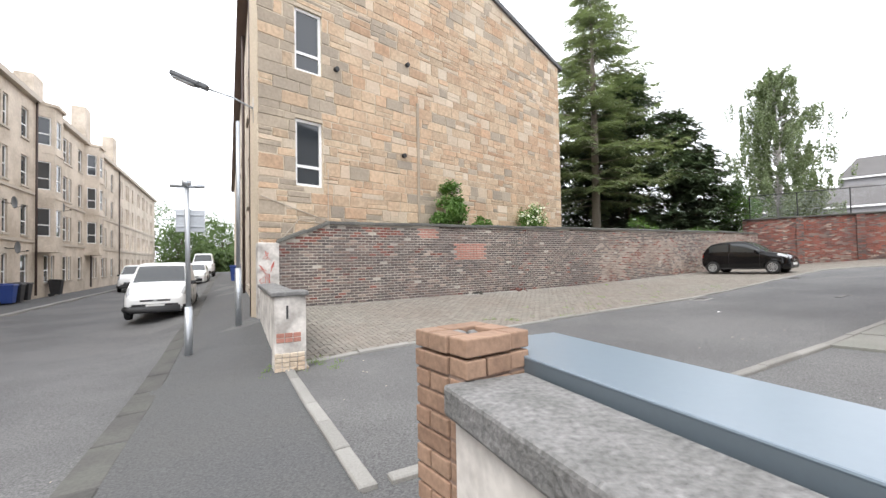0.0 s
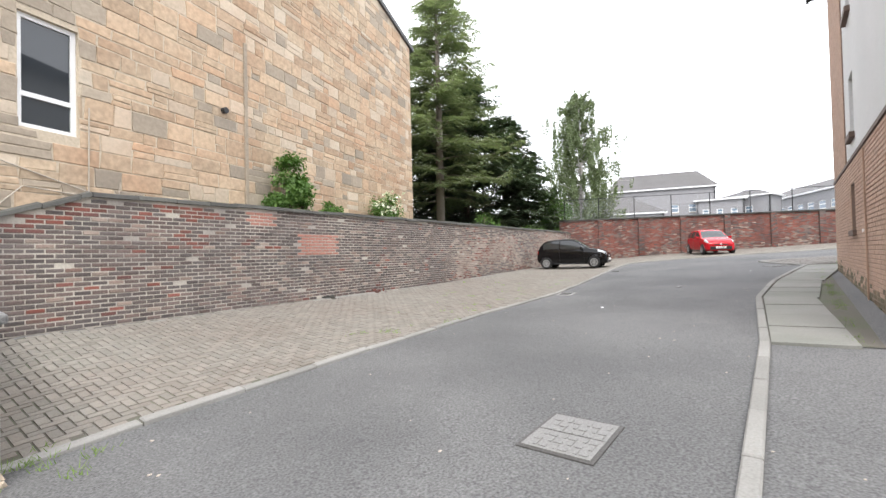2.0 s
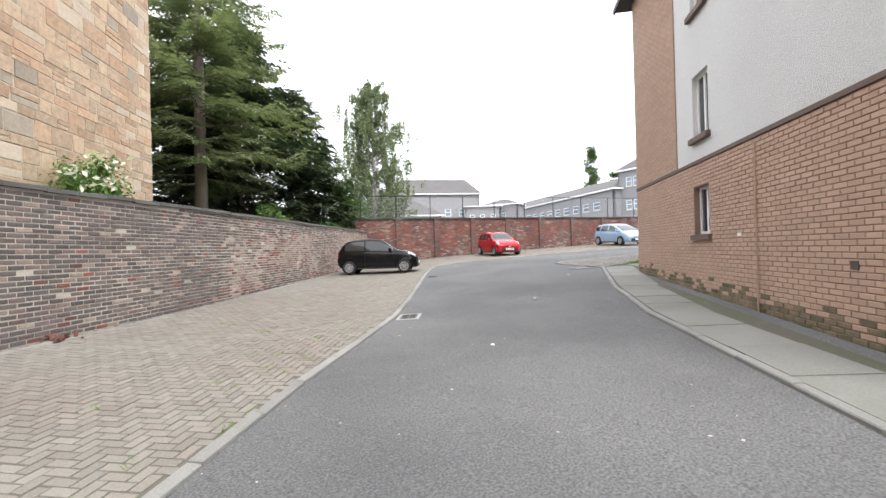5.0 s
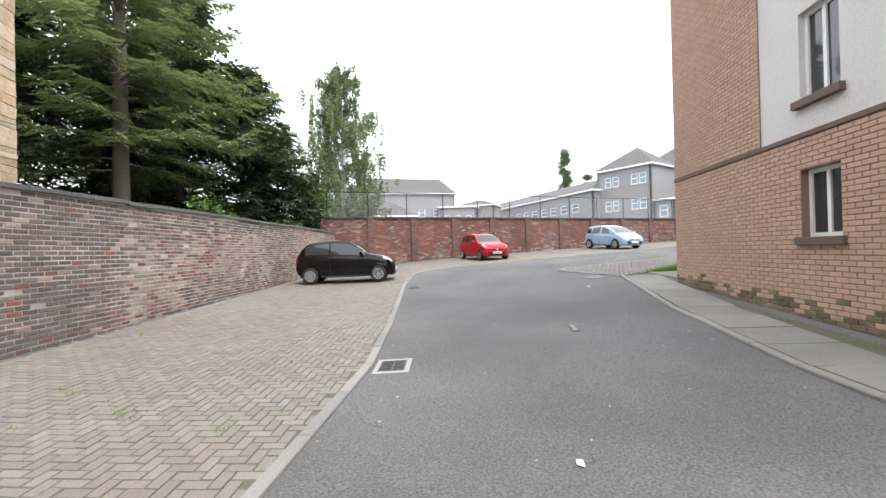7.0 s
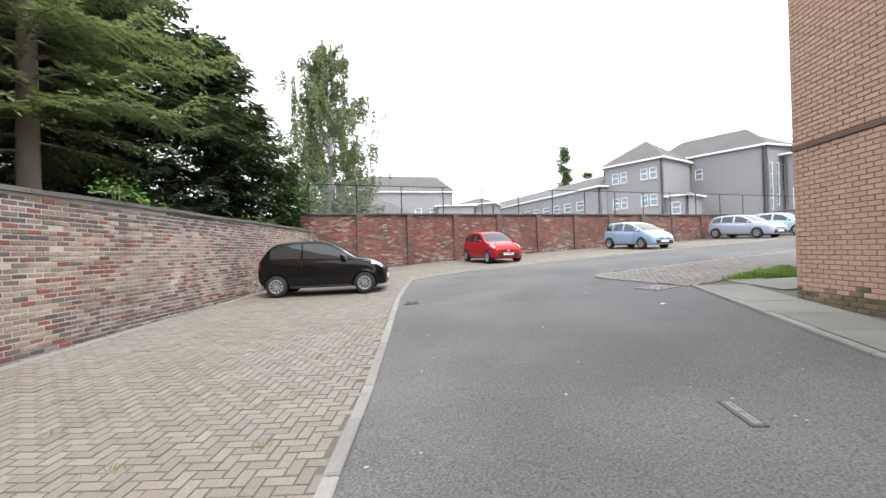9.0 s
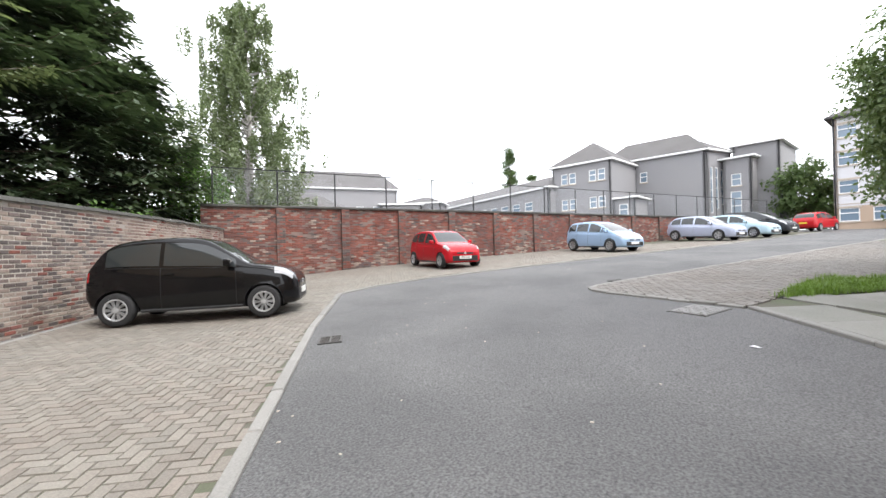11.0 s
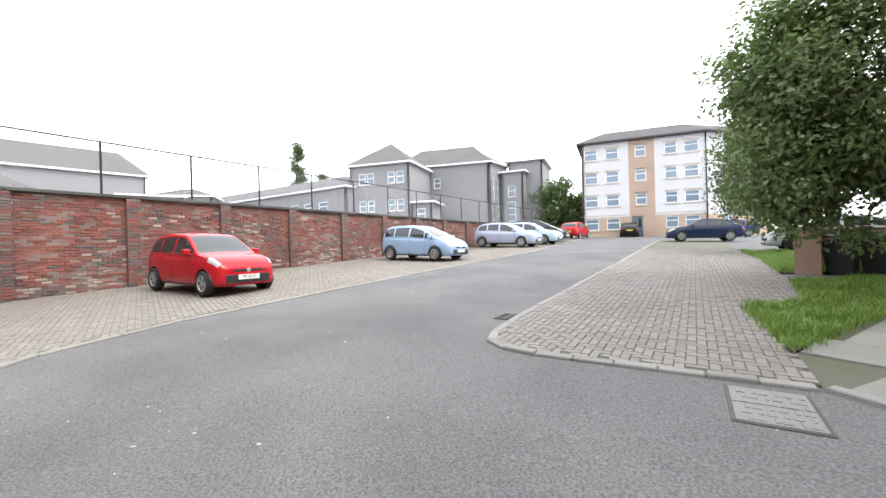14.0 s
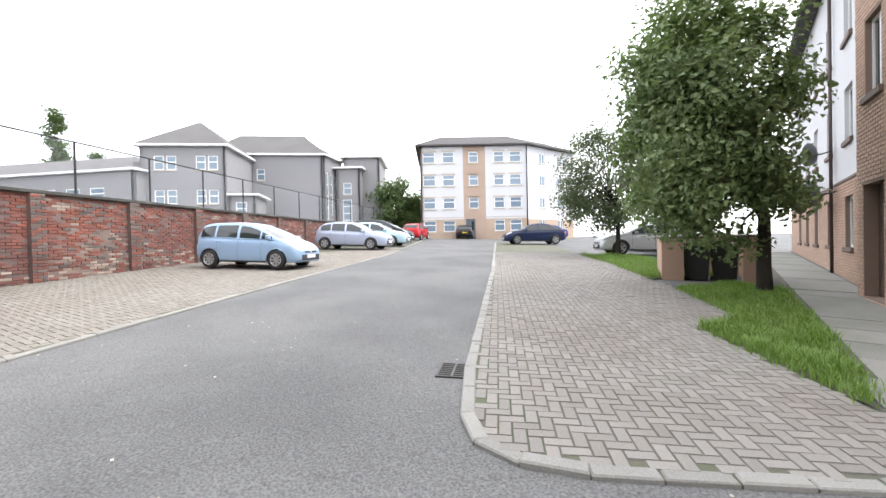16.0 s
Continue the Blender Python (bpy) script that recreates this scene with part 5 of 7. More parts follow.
def wheel(car, x, y, r, spokes, out):
    s = 1 if y > 0 else -1
    m = Matrix.Translation((x, y, r))
    b = Build()
    vs, fs = lathe([(r * 0.64, 0.09 * s), (r * 0.9, 0.1 * s), (r * 0.985, 0.075 * s), (r, 0.03 * s), (r, -0.05 * s), (r * 0.95, -0.09 * s), (r * 0.6, -0.09 * s)], m)
    b.add(vs, fs if s < 0 else [f[::-1] for f in fs])
    t = child(b.ob("wheel", [TYRE], True), car)
    d = Build()
    vs, fs = lathe([(0.001, 0.06 * s), (r * 0.62, 0.055 * s), (r * 0.64, -0.05 * s)], m)
    d.add(vs, fs if s < 0 else [f[::-1] for f in fs], 1)
    vs, fs = lathe([(r * 0.56, 0.078 * s), (r * 0.6, 0.094 * s), (r * 0.66, 0.092 * s), (r * 0.67, 0.08 * s)], m)
    d.add(vs, fs if s < 0 else [f[::-1] for f in fs])
    vs, fs = lathe([(0.001, 0.088 * s), (r * 0.16, 0.086 * s), (r * 0.2, 0.06 * s)], m, 12)
    d.add(vs, fs if s < 0 else [f[::-1] for f in fs])
    for k in range(spokes):
        a = 2 * math.pi * k / spokes
        w = r * 2.1 / spokes * 0.42
        pts = [(q * math.cos(a) + e * math.sin(a), yy, q * math.sin(a) - e * math.cos(a)) for yy in (0.056 * s, 0.084 * s) for q, e in ((r * 0.12, w * 0.5), (r * 0.12, -w * 0.5), (r * 0.58, -w), (r * 0.58, w))]
        d.add([m @ Vector(p) for p in pts], [(4, 5, 6, 7), (7, 6, 5, 4), (0, 1, 5, 4), (1, 2, 6, 5), (2, 3, 7, 6), (3, 0, 4, 7)])
    child(tagged(d.ob("rim", [ALLOY, TRIM]), "silver wheel rim"), t)


def table(pts, u):
    """A smooth curve through (u, value) points."""
    if u <= pts[0][0]:
        return pts[0][1]
    for i in range(len(pts) - 1):
        (a, va), (b, vb) = pts[i], pts[i + 1]
        if u <= b:
            t = (u - a) / (b - a)
            sa = (vb - pts[i - 1][1]) / (b - pts[i - 1][0]) if i else (vb - va) / (b - a)
            sb = (pts[i + 2][1] - va) / (pts[i + 2][0] - a) if i + 2 < len(pts) else (vb - va) / (b - a)
            d = b - a
            return (2 * t ** 3 - 3 * t * t + 1) * va + (t ** 3 - 2 * t * t + t) * d * sa + (3 * t * t - 2 * t ** 3) * vb + (t ** 3 - t * t) * d * sb
    return pts[-1][1]


# Car shapes from tail (0) to nose (1): heights as shares of the roof's, widths as shares of half the width.
# screen: foot and head of the windscreen; rear: foot and head of the rear window; side: ends of the side windows; posts: pillars between them.
HATCH = dict(top=[(0, 0.56), (0.008, 0.64), (0.03, 0.71), (0.075, 0.85), (0.13, 0.94), (0.24, 0.985), (0.4, 1.0), (0.5, 0.985), (0.565, 0.945), (0.66, 0.81), (0.755, 0.672), (0.83, 0.64), (0.9, 0.60), (0.95, 0.55), (0.985, 0.485), (1, 0.42)],
             low=[(0, 0.27), (0.03, 0.2), (0.12, 0.16), (0.5, 0.13), (0.88, 0.135), (0.97, 0.14), (1, 0.16)],
             belt=[(0, 0.6), (0.1, 0.645), (0.5, 0.615), (0.75, 0.6), (1, 0.5)],
             wide=[(0, 0.80), (0.02, 0.88), (0.08, 0.955), (0.2, 0.99), (0.5, 1.0), (0.8, 0.99), (0.9, 0.96), (0.96, 0.90), (0.985, 0.83), (1, 0.74)],
             screen=(0.755, 0.565), rear=(0.035, 0.12), side=(0.10, 0.70), posts=((0.34, 0.36),), doors=(0.35, 0.7))
FIVE = dict(HATCH, side=(0.09, 0.72), posts=((0.235, 0.25), (0.43, 0.455)), doors=(0.24, 0.445, 0.7))
MPV = dict(FIVE, top=[(0, 0.6), (0.008, 0.68), (0.03, 0.8), (0.06, 0.91), (0.11, 0.965), (0.25, 0.995), (0.4, 1.0), (0.5, 0.975), (0.58, 0.92), (0.7, 0.79), (0.81, 0.655), (0.87, 0.6), (0.93, 0.545), (0.97, 0.47), (1, 0.4)],
           screen=(0.81, 0.57), rear=(0.015, 0.07), side=(0.06, 0.77), posts=((0.20, 0.22), (0.42, 0.445), (0.64, 0.655)), doors=(0.23, 0.435, 0.66))
SALOON = dict(FIVE, top=[(0, 0.58), (0.01, 0.66), (0.04, 0.71), (0.09, 0.735), (0.2, 0.89), (0.29, 0.97), (0.42, 1.0), (0.5, 0.985), (0.57, 0.94), (0.66, 0.80), (0.745, 0.675), (0.83, 0.635), (0.9, 0.59), (0.95, 0.53), (0.985, 0.46), (1, 0.4)],
              screen=(0.745, 0.57), rear=(0.08, 0.24), side=(0.15, 0.69), posts=((0.265, 0.28), (0.45, 0.475)), doors=(0.27, 0.465, 0.69))
VAN = dict(HATCH, top=[(0, 0.8), (0.006, 0.93), (0.02, 0.97), (0.1, 0.99), (0.4, 1.0), (0.58, 0.985), (0.65, 0.94), (0.72, 0.81), (0.80, 0.655), (0.86, 0.6), (0.92, 0.555), (0.97, 0.48), (1, 0.38)],
           belt=[(0, 0.6), (0.5, 0.58), (0.8, 0.55), (1, 0.45)], screen=(0.80, 0.65), rear=(0.004, 0.012), side=(0.56, 0.76), posts=(), doors=(0.55, 0.75))


def car(m, mat, L, W, H, label, shape, axles, r=0.29, spokes=8, name="hatchback", plate="", skirt=None):
    """A parked car: a lofted body with cut wheel arches, glazing, lamps, seams, plates and wheels."""
    top = tagged(empty(name, Matrix()), label, "car")
    h = W / 2
    X = lambda u: (u - 0.5) * L
    s0, s1 = shape["screen"]
    r0, r1 = shape["rear"]
    us = {0, 0.004, 0.012, 0.025, 0.04, 0.96, 0.975, 0.988, 0.996, 1, s0, s1, r0, r1, *shape["side"], *[q for p in shape["posts"] for q in p]}
    for k in range(1, 44):
        if min(abs(k / 44 - q) for q in us) > 0.009:
            us.add(k / 44)
    us = sorted(us)

    def section(u):
        tp, lo, w = table(shape["top"], u) * H, table(shape["low"], u) * H, table(shape["wide"], u) * h
        bl = min(table(shape["belt"], u) * H, tp - 0.065)
        wr = 0.935 * w - 0.34 * max(0, tp - bl - 0.06) * (1 if shape is not VAN else 0.6)
        zr = tp - 0.05
        at = lambda f: (0.945 * w + (wr - 0.945 * w) * f + 0.02 * math.sin(math.pi * f) * min(1, (zr - bl) / 0.3), bl + (zr - bl) * f)
        c = [(0, lo), (0.82 * w, lo), (0.96 * w, lo + 0.06), (w, lo + 0.3 * (bl - lo)), (0.998 * w, lo + 0.62 * (bl - lo)), (0.985 * w, bl - 0.1), (0.945 * w, bl), at(0.1), at(0.5), at(0.88), (wr, zr), (0.91 * wr, tp - 0.022), (0.5 * wr, tp - 0.004), (0, tp)]
        out = []
        for i in range(len(c) - 1):
            p0, p1, p2, p3 = c[max(i - 1, 0)], c[i], c[i + 1], c[min(i + 2, len(c) - 1)]
            for t in (0, 0.5):
                out.append(tuple(0.5 * (2 * p1[k] + (p2[k] - p0[k]) * t + (2 * p0[k] - 5 * p1[k] + 4 * p2[k] - p3[k]) * t * t + (3 * p1[k] - p0[k] - 3 * p2[k] + p3[k]) * t ** 3) for k in (0, 1)))
        return out + [c[-1]]
    secs = [section(u) for u in us]
    K = len(secs[0])
    R = r * 1.16

    def vert(i, k, s):
        x, (y, z) = X(us[i]), secs[i][k]
        if 2 <= k <= 11:
            for a in axles:
                dx, dz = x - X(a), z - r
                if dx * dx + dz * dz < R * R:
                    if dz > 0 and math.hypot(dx, dz) > 0.01:
                        f = R / math.hypot(dx, dz)
                        return Vector((X(a) + dx * f, y * s, r + dz * f))
                    return Vector((X(a) + math.copysign(math.sqrt(max(0, R * R - dz * dz)), dx), y * s, z))
        return Vector((x, y * s, z))

    def inside(i, k):
        x, (y, z) = X(us[i]), secs[i][k]
        return any((x - X(a)) ** 2 + (z - r) ** 2 < R * R for a in axles)
    body, pane, head, tail = Build(), Build(), {1: Build(), -1: Build()}, {1: Build(), -1: Build()}
    nose = lambda u: 0.885 < u < 0.97
    for i in range(len(us) - 1):
        um = (us[i] + us[i + 1]) / 2
        tall = secs[i][20][1] - secs[i][12][1] > 0.13 and secs[i + 1][20][1] - secs[i + 1][12][1] > 0.13
        for k in range(K - 1):
            if 2 <= k <= 10 and all(inside(a, b) for a in (i, i + 1) for b in (k, k + 1)):
                continue
            side_glass = 14 <= k < 18 and shape["side"][0] < um < shape["side"][1] and tall and not any(a < um < b for a, b in shape["posts"])
            top_glass = k >= 22 and (s1 < um < s0 or r0 < um < r1)
            lamp = 11 <= k < 22 and nose(um)
            rear_lamp = 9 <= k < 13 and um < 0.028 and shape is not VAN
            for s in (1, -1):
                q = [vert(i, k, s), vert(i + 1, k, s), vert(i + 1, k + 1, s), vert(i, k + 1, s)]
                (pane if side_glass or top_glass else head[s] if lamp else tail[s] if rear_lamp else body).add(q if s < 0 else q[::-1], [(0, 1, 2, 3)])
    for i in (0, len(us) - 1):
        ring = [vert(i, k, 1) for k in range(K)] + [vert(i, k, -1) for k in range(K - 2, 0, -1)]
        body.add(ring, [tuple(range(len(ring)))])
    for bb, nm, mm, lb in ((body, "body", mat, ""), (pane, "window_glass", CARGLASS, "dark reflecting car windows"), (head[1], "headlamp", LAMP, "clear headlamp"), (head[-1], "headlamp", LAMP, "clear headlamp"), (tail[1], "tail_lamp", TAIL, "red tail lamp"), (tail[-1], "tail_lamp", TAIL, "red tail lamp")):
        if not bb.v:
            continue
        o = bb.ob(nm, [mm])
        bm = bmesh.new()
        bm.from_mesh(o.data)
        bmesh.ops.remove_doubles(bm, verts=bm.verts, dist=0.0004)
        if nm == "body":
            bmesh.ops.recalc_face_normals(bm, faces=bm.faces)
        bm.to_mesh(o.data)
        bm.free()
        o.data.shade_smooth()
        child(tagged(o, lb) if lb else o, top)
    for a in axles:
        for s in (1, -1):
            b = Build()
            n = 20
            arc = [math.pi * (1.12 * k / n - 0.06) for k in range(n + 1)]
            vs = [(X(a) + R * math.cos(t), y * s, r + R * math.sin(t)) for y in (h * 0.985, h - 0.3) for t in arc]
            b.add(vs, [(k, k + 1, n + 2 + k, n + 1 + k) for k in range(n)] + [tuple(range(n + 1, 2 * n + 2))])
            child(b.ob("wheel_arch", [TRIM]), top)
            wheel(top, X(a), s * (h - 0.075), r, spokes, mat)
    surf = lambda u, k: section(u)[k]
    seam = Build()
    for s in (1, -1):
        for u in shape["doors"]:
            pts = [(X(u), (surf(u, k)[0] + 0.002) * s, surf(u, k)[1]) for k in range(4, 14)]
            pts = [p for p in pts if all((p[0] - X(a)) ** 2 + (p[2] - r) ** 2 > R * R for a in axles)]
            if len(pts) > 2:
                seam.tube(pts, 0.004, 4)
        pts = [(X(q), (surf(q, 12)[0] + 0.003) * s, surf(q, 12)[1] + 0.012) for q in [shape["side"][0] + (shape["side"][1] - shape["side"][0]) * k / 12 for k in range(13)]]
        seam.tube(pts, 0.007, 4)
        ua, ub = axles[0] + (R + 0.03) / L, axles[1] - (R + 0.03) / L
        pts = [(X(ua + (ub - ua) * k / 6), (surf(ua + (ub - ua) * k / 6, 4)[0] - 0.012) * s, surf(0.5, 4)[1] - 0.02) for k in range(7)]
        seam.tube(pts, 0.03, 6)
    pts = [(X(s0 - 0.012), 0.85 * f * surf(s0, 22)[0], surf(s0, 26)[1] - 0.02 + 0.012 * (1 - abs(f))) for f in (-1, -0.5, 0, 0.5, 1)]
    seam.tube(pts, 0.014, 5)
    child(seam.ob("door_trim", [TRIM]), top)
    for s in (1, -1):
        for u in shape["doors"][:-1]:
            hd = Build()
            y, z = surf(u + 0.03, 10)
            y0, y1 = sorted((s * (y - 0.01), s * (y + 0.028)))
            hd.box(X(u + 0.012), y0, z - 0.015, X(u + 0.012) + 0.17, y1, z + 0.018)
            child(hd.ob("handle", [mat], bevel=0.01), top)
        mr = Build()
        u = shape["side"][1] - 0.035
        y, z = surf(u, 13)
        y0, y1 = sorted((s * (y + 0.03), s * (y + 0.19)))
        mr.box(X(u) - 0.05, y0, z + 0.02, X(u) + 0.07, y1, z + 0.15)
        y0, y1 = sorted((s * (y - 0.03), s * (y + 0.06)))
        mr.box(X(u) - 0.02, y0, z, X(u) + 0.04, y1, z + 0.05)
        child(mr.ob("wing_mirror", [skirt or mat], bevel=0.03), top)
    lo, tp, w1 = shape["low"][-1][1] * H, shape["top"][-1][1] * H, shape["wide"][-1][1] * h
    g = Build()
    g.box(X(0.985), -w1 * 0.92, lo + 0.035, X(1.0) + 0.008, w1 * 0.92, lo + (tp - lo) * 0.62)
    g.box(X(0.985), -w1 * 0.6, tp - 0.085, X(1.0) + 0.006, w1 * 0.6, tp - 0.02)
    child(g.ob("grille", [TRIM], bevel=0.012), top)
    if skirt:
        k = Build()
        pts = [(X(q), s * (surf(q, 4)[0] + 0.004), lo + 0.09) for s, qs in ((1, (0.93, 0.96, 0.985, 0.998)), (-1, (0.998, 0.985, 0.96, 0.93))) for q in qs]
        k.tube(pts, 0.12, 8)
        child(tagged(k.ob("bumper", [skirt], True), "black plastic bumper"), top)
    badge = Build()
    vs, fs = lathe([(0.001, 0.012), (0.045, 0.008), (0.05, 0)], Matrix.Translation((X(1.0) + 0.006, 0, tp - 0.05)) @ Matrix.Rotation(radians(-90), 4, "Z"), 14)
    badge.add(vs, fs)
    child(badge.ob("badge", [ALLOY]), top)
    pz = lo + (tp - lo) * 0.46
    pl = Build()
    pl.box(X(1.0) + 0.006, -0.26, pz - 0.055, X(1.0) + 0.028, 0.26, pz + 0.055)
    child(tagged(pl.ob("number_plate", [PLATE_W]), "white number plate"), top)
    if plate:
        cu = bpy.data.curves.new("plate_text", "FONT")
        cu.body, cu.size, cu.align_x, cu.align_y, cu.extrude = plate, 0.1, "CENTER", "CENTER", 0.001
        cu.materials.append(TRIM)
        o = new("plate_text", cu)
        o.matrix_world = Matrix.Translation((X(1.0) + 0.031, 0, pz)) @ Matrix.Rotation(radians(90), 4, "Z") @ Matrix.Rotation(radians(90), 4, "X")
        child(o, top)
    pr = Build()
    pr.box(X(0) - 0.02, -0.26, 0.42 * H, X(0) + 0.02, 0.26, 0.42 * H + 0.11)
    child(tagged(pr.ob("number_plate", [PLATE_Y]), "yellow number plate"), top)
    top.matrix_world = m
    return top


def parked(rear, front, wb, axles, L):
    """Pose of a car from the ground points of its rear and front wheels on the line of its middle."""
    u = (Vector(front) - Vector(rear)).normalized()
    mid = Vector(rear) + u * (0.5 - axles[0]) * L
    zr, zf = ground(*rear) + 0.03, ground(*(Vector(rear) + u * wb)) + 0.03
    x = Vector((u.x * wb, u.y * wb, zf - zr)).normalized()
    y = Vector((-u.y, u.x, 0))
    z = x.cross(y)
    zc = zr + (zf - zr) * (0.5 - axles[0]) / (axles[1] - axles[0])
    return Matrix(((x.x, y.x, z.x, mid.x), (x.y, y.y, z.y, mid.y), (x.z, y.z, z.z, zc), (0, 0, 0, 1)))


def off(p, d, k):
    return (p[0] + d[0] * k, p[1] + d[1] * k)


AX = (0.15, 0.832)
# black car: its near side is known; the middle line lies half a width behind it
d = Vector((0.61, -0.79))
side = (0.79, 0.61)
car(parked(off((13.61, 21.25), side, 0.72), off((15.08, 19.33), side, 0.72), 2.4, AX, 3.52), paint("black_paint", (0.004, 0.004, 0.0045), 0.12), 3.52, 1.66, 1.54, "small black hatchback parked against the old wall", HATCH, AX, 0.29, 10)
side = (0.8, -0.6)
car(parked(off((25.0, 21.7), side, 0.7), off((23.6, 19.75), side, 0.7), 2.34, (0.17, 0.85), 3.45), paint("red_paint", (0.42, 0.010, 0.018)), 3.45, 1.62, 1.46, "small bright red hatchback with black grille", FIVE, (0.17, 0.85), 0.28, 5, plate="P9 NUM")
car(parked((32.55, 15.75), (31.2, 13.95), 2.4, (0.16, 0.81), 3.65), paint("pale_blue_paint", (0.32, 0.45, 0.62), 0.3, 0.2), 3.65, 1.66, 1.47, "light metallic blue compact hatchback parked nose out", MPV, (0.16, 0.8), 0.29, 8)
car(parked((40.6, 10.6), (39.2, 8.7), 2.55, (0.16, 0.8), 4.1), paint("silver_blue_paint", (0.42, 0.46, 0.58), 0.3, 0.3), 4.1, 1.75, 1.5, "silver-blue hatchback parked beside the red wall", FIVE, (0.16, 0.8), 0.31, 5)
car(parked((43.6, 8.4), (42.2, 6.5), 2.6, (0.16, 0.8), 4.2), paint("ice_blue_paint", (0.45, 0.6, 0.68), 0.3, 0.2), 4.2, 1.75, 1.5, "pale ice-blue hatchback in a row of cars", FIVE, (0.16, 0.8), 0.31, 7)
car(parked((47.9, 6.6), (46.3, 4.5), 2.8, (0.18, 0.8), 4.6), paint("charcoal_paint", (0.025, 0.028, 0.034)), 4.6, 1.85, 1.7, "dark people carrier parked beside the wall", MPV, (0.18, 0.8), 0.32, 5)
car(parked((51.0, 1.4), (53.2, -0.3), 2.5, (0.16, 0.8), 4.0), paint("deep_red_paint", (0.42, 0.012, 0.018)), 4.0, 1.7, 1.5, "red hatchback parked near the flats", FIVE, (0.16, 0.8), 0.3, 5)
car(parked((54.0, -5.6), (56.2, -6.7), 2.5, (0.16, 0.8), 4.1), paint("dark_paint", (0.012, 0.012, 0.013)), 4.1, 1.72, 1.45, "black hatchback parked before the flats", FIVE, (0.16, 0.8), 0.3, 5)
car(parked((40.2, -5.1), (41.4, -2.7), 2.64, (0.18, 0.8), 4.35), paint("navy_paint", (0.012, 0.02, 0.055)), 4.35, 1.84, 1.49, "dark navy five-door hatchback parked across the bay", SALOON, (0.18, 0.8), 0.32, 5)
car(parked((48.5, -13.2), (50.0, -10.9), 2.6, (0.18, 0.8), 4.3), paint("blue_paint", (0.02, 0.04, 0.16)), 4.3, 1.8, 1.48, "dark blue car behind the tree", SALOON, (0.18, 0.8), 0.32, 5)
car(parked((29.0, -2.6), (30.2, -0.8), 2.6, (0.18, 0.8), 4.3), paint("silver_paint", (0.55, 0.56, 0.57), 0.3, 0.4), 4.3, 1.78, 1.46, "silver car parked behind the bin store", SALOON, (0.18, 0.8), 0.32, 5)
car(parked((30.0, -6.2), (31.4, -4.2), 2.6, (0.18, 0.8), 4.3), paint("white_paint", (0.75, 0.75, 0.74), 0.3), 4.3, 1.78, 1.46, "white car parked behind the bin store", SALOON, (0.18, 0.8), 0.32, 5)

white = paint("van_white", (0.78, 0.78, 0.77), 0.35)


def on_street(p, q, way, L):
    x, y = street(p, q)
    dx, dy = 0.475 * way, -0.88 * way
    z = ground(x, y) - 0.088
    return Matrix(((dx, -dy, 0, x), (dy, dx, 0, y), (0, 0, 1, z), (0, 0, 0, 1)))


van_label = "white panel van parked at the kerb"
for p, q, way, L, W, H, sh in ((1.15, 15.2, 1, 4.8, 1.9, 1.95, VAN), (5.3, 36, 1, 4.9, 1.9, 2.0, VAN), (1.2, 31, 1, 4.3, 1.8, 1.5, FIVE), (4.9, 47, 1, 4.3, 1.8, 1.5, FIVE), (1.2, 44, 1, 5.0, 1.9, 2.3, VAN)):
    car(on_street(p, q, way, L), white, L, W, H, van_label if sh is VAN else "white car parked along the street", sh, (0.17, 0.8), 0.32, 6, name="van" if sh is VAN else "hatchback", skirt=TRIM if sh is VAN else None)


# ---- trees ----
def leaf_add(b, p, size, n, rng, fold=0.25, slim=0.55):
    """One leaf: a pointed blade folded along its rib."""
    n = n.normalized()
    a = n.orthogonal().normalized()
    a.rotate(Matrix.Rotation(rng.uniform(0, 6.28), 3, n))
    c = n.cross(a)
    s, w = size, size * slim
    b.add([p - a * s * 0.5, p + c * w * 0.5 + n * s * fold * 0.5 - a * s * 0.05, p + a * s * 0.5, p - c * w * 0.5 + n * s * fold * 0.5 - a * s * 0.05], [(0, 1, 2), (0, 2, 3)])


def rand_dir(rng):
    z, a = rng.uniform(-1, 1), rng.uniform(0, 6.283)
    r = math.sqrt(1 - z * z)
    return Vector((r * math.cos(a), r * math.sin(a), z))


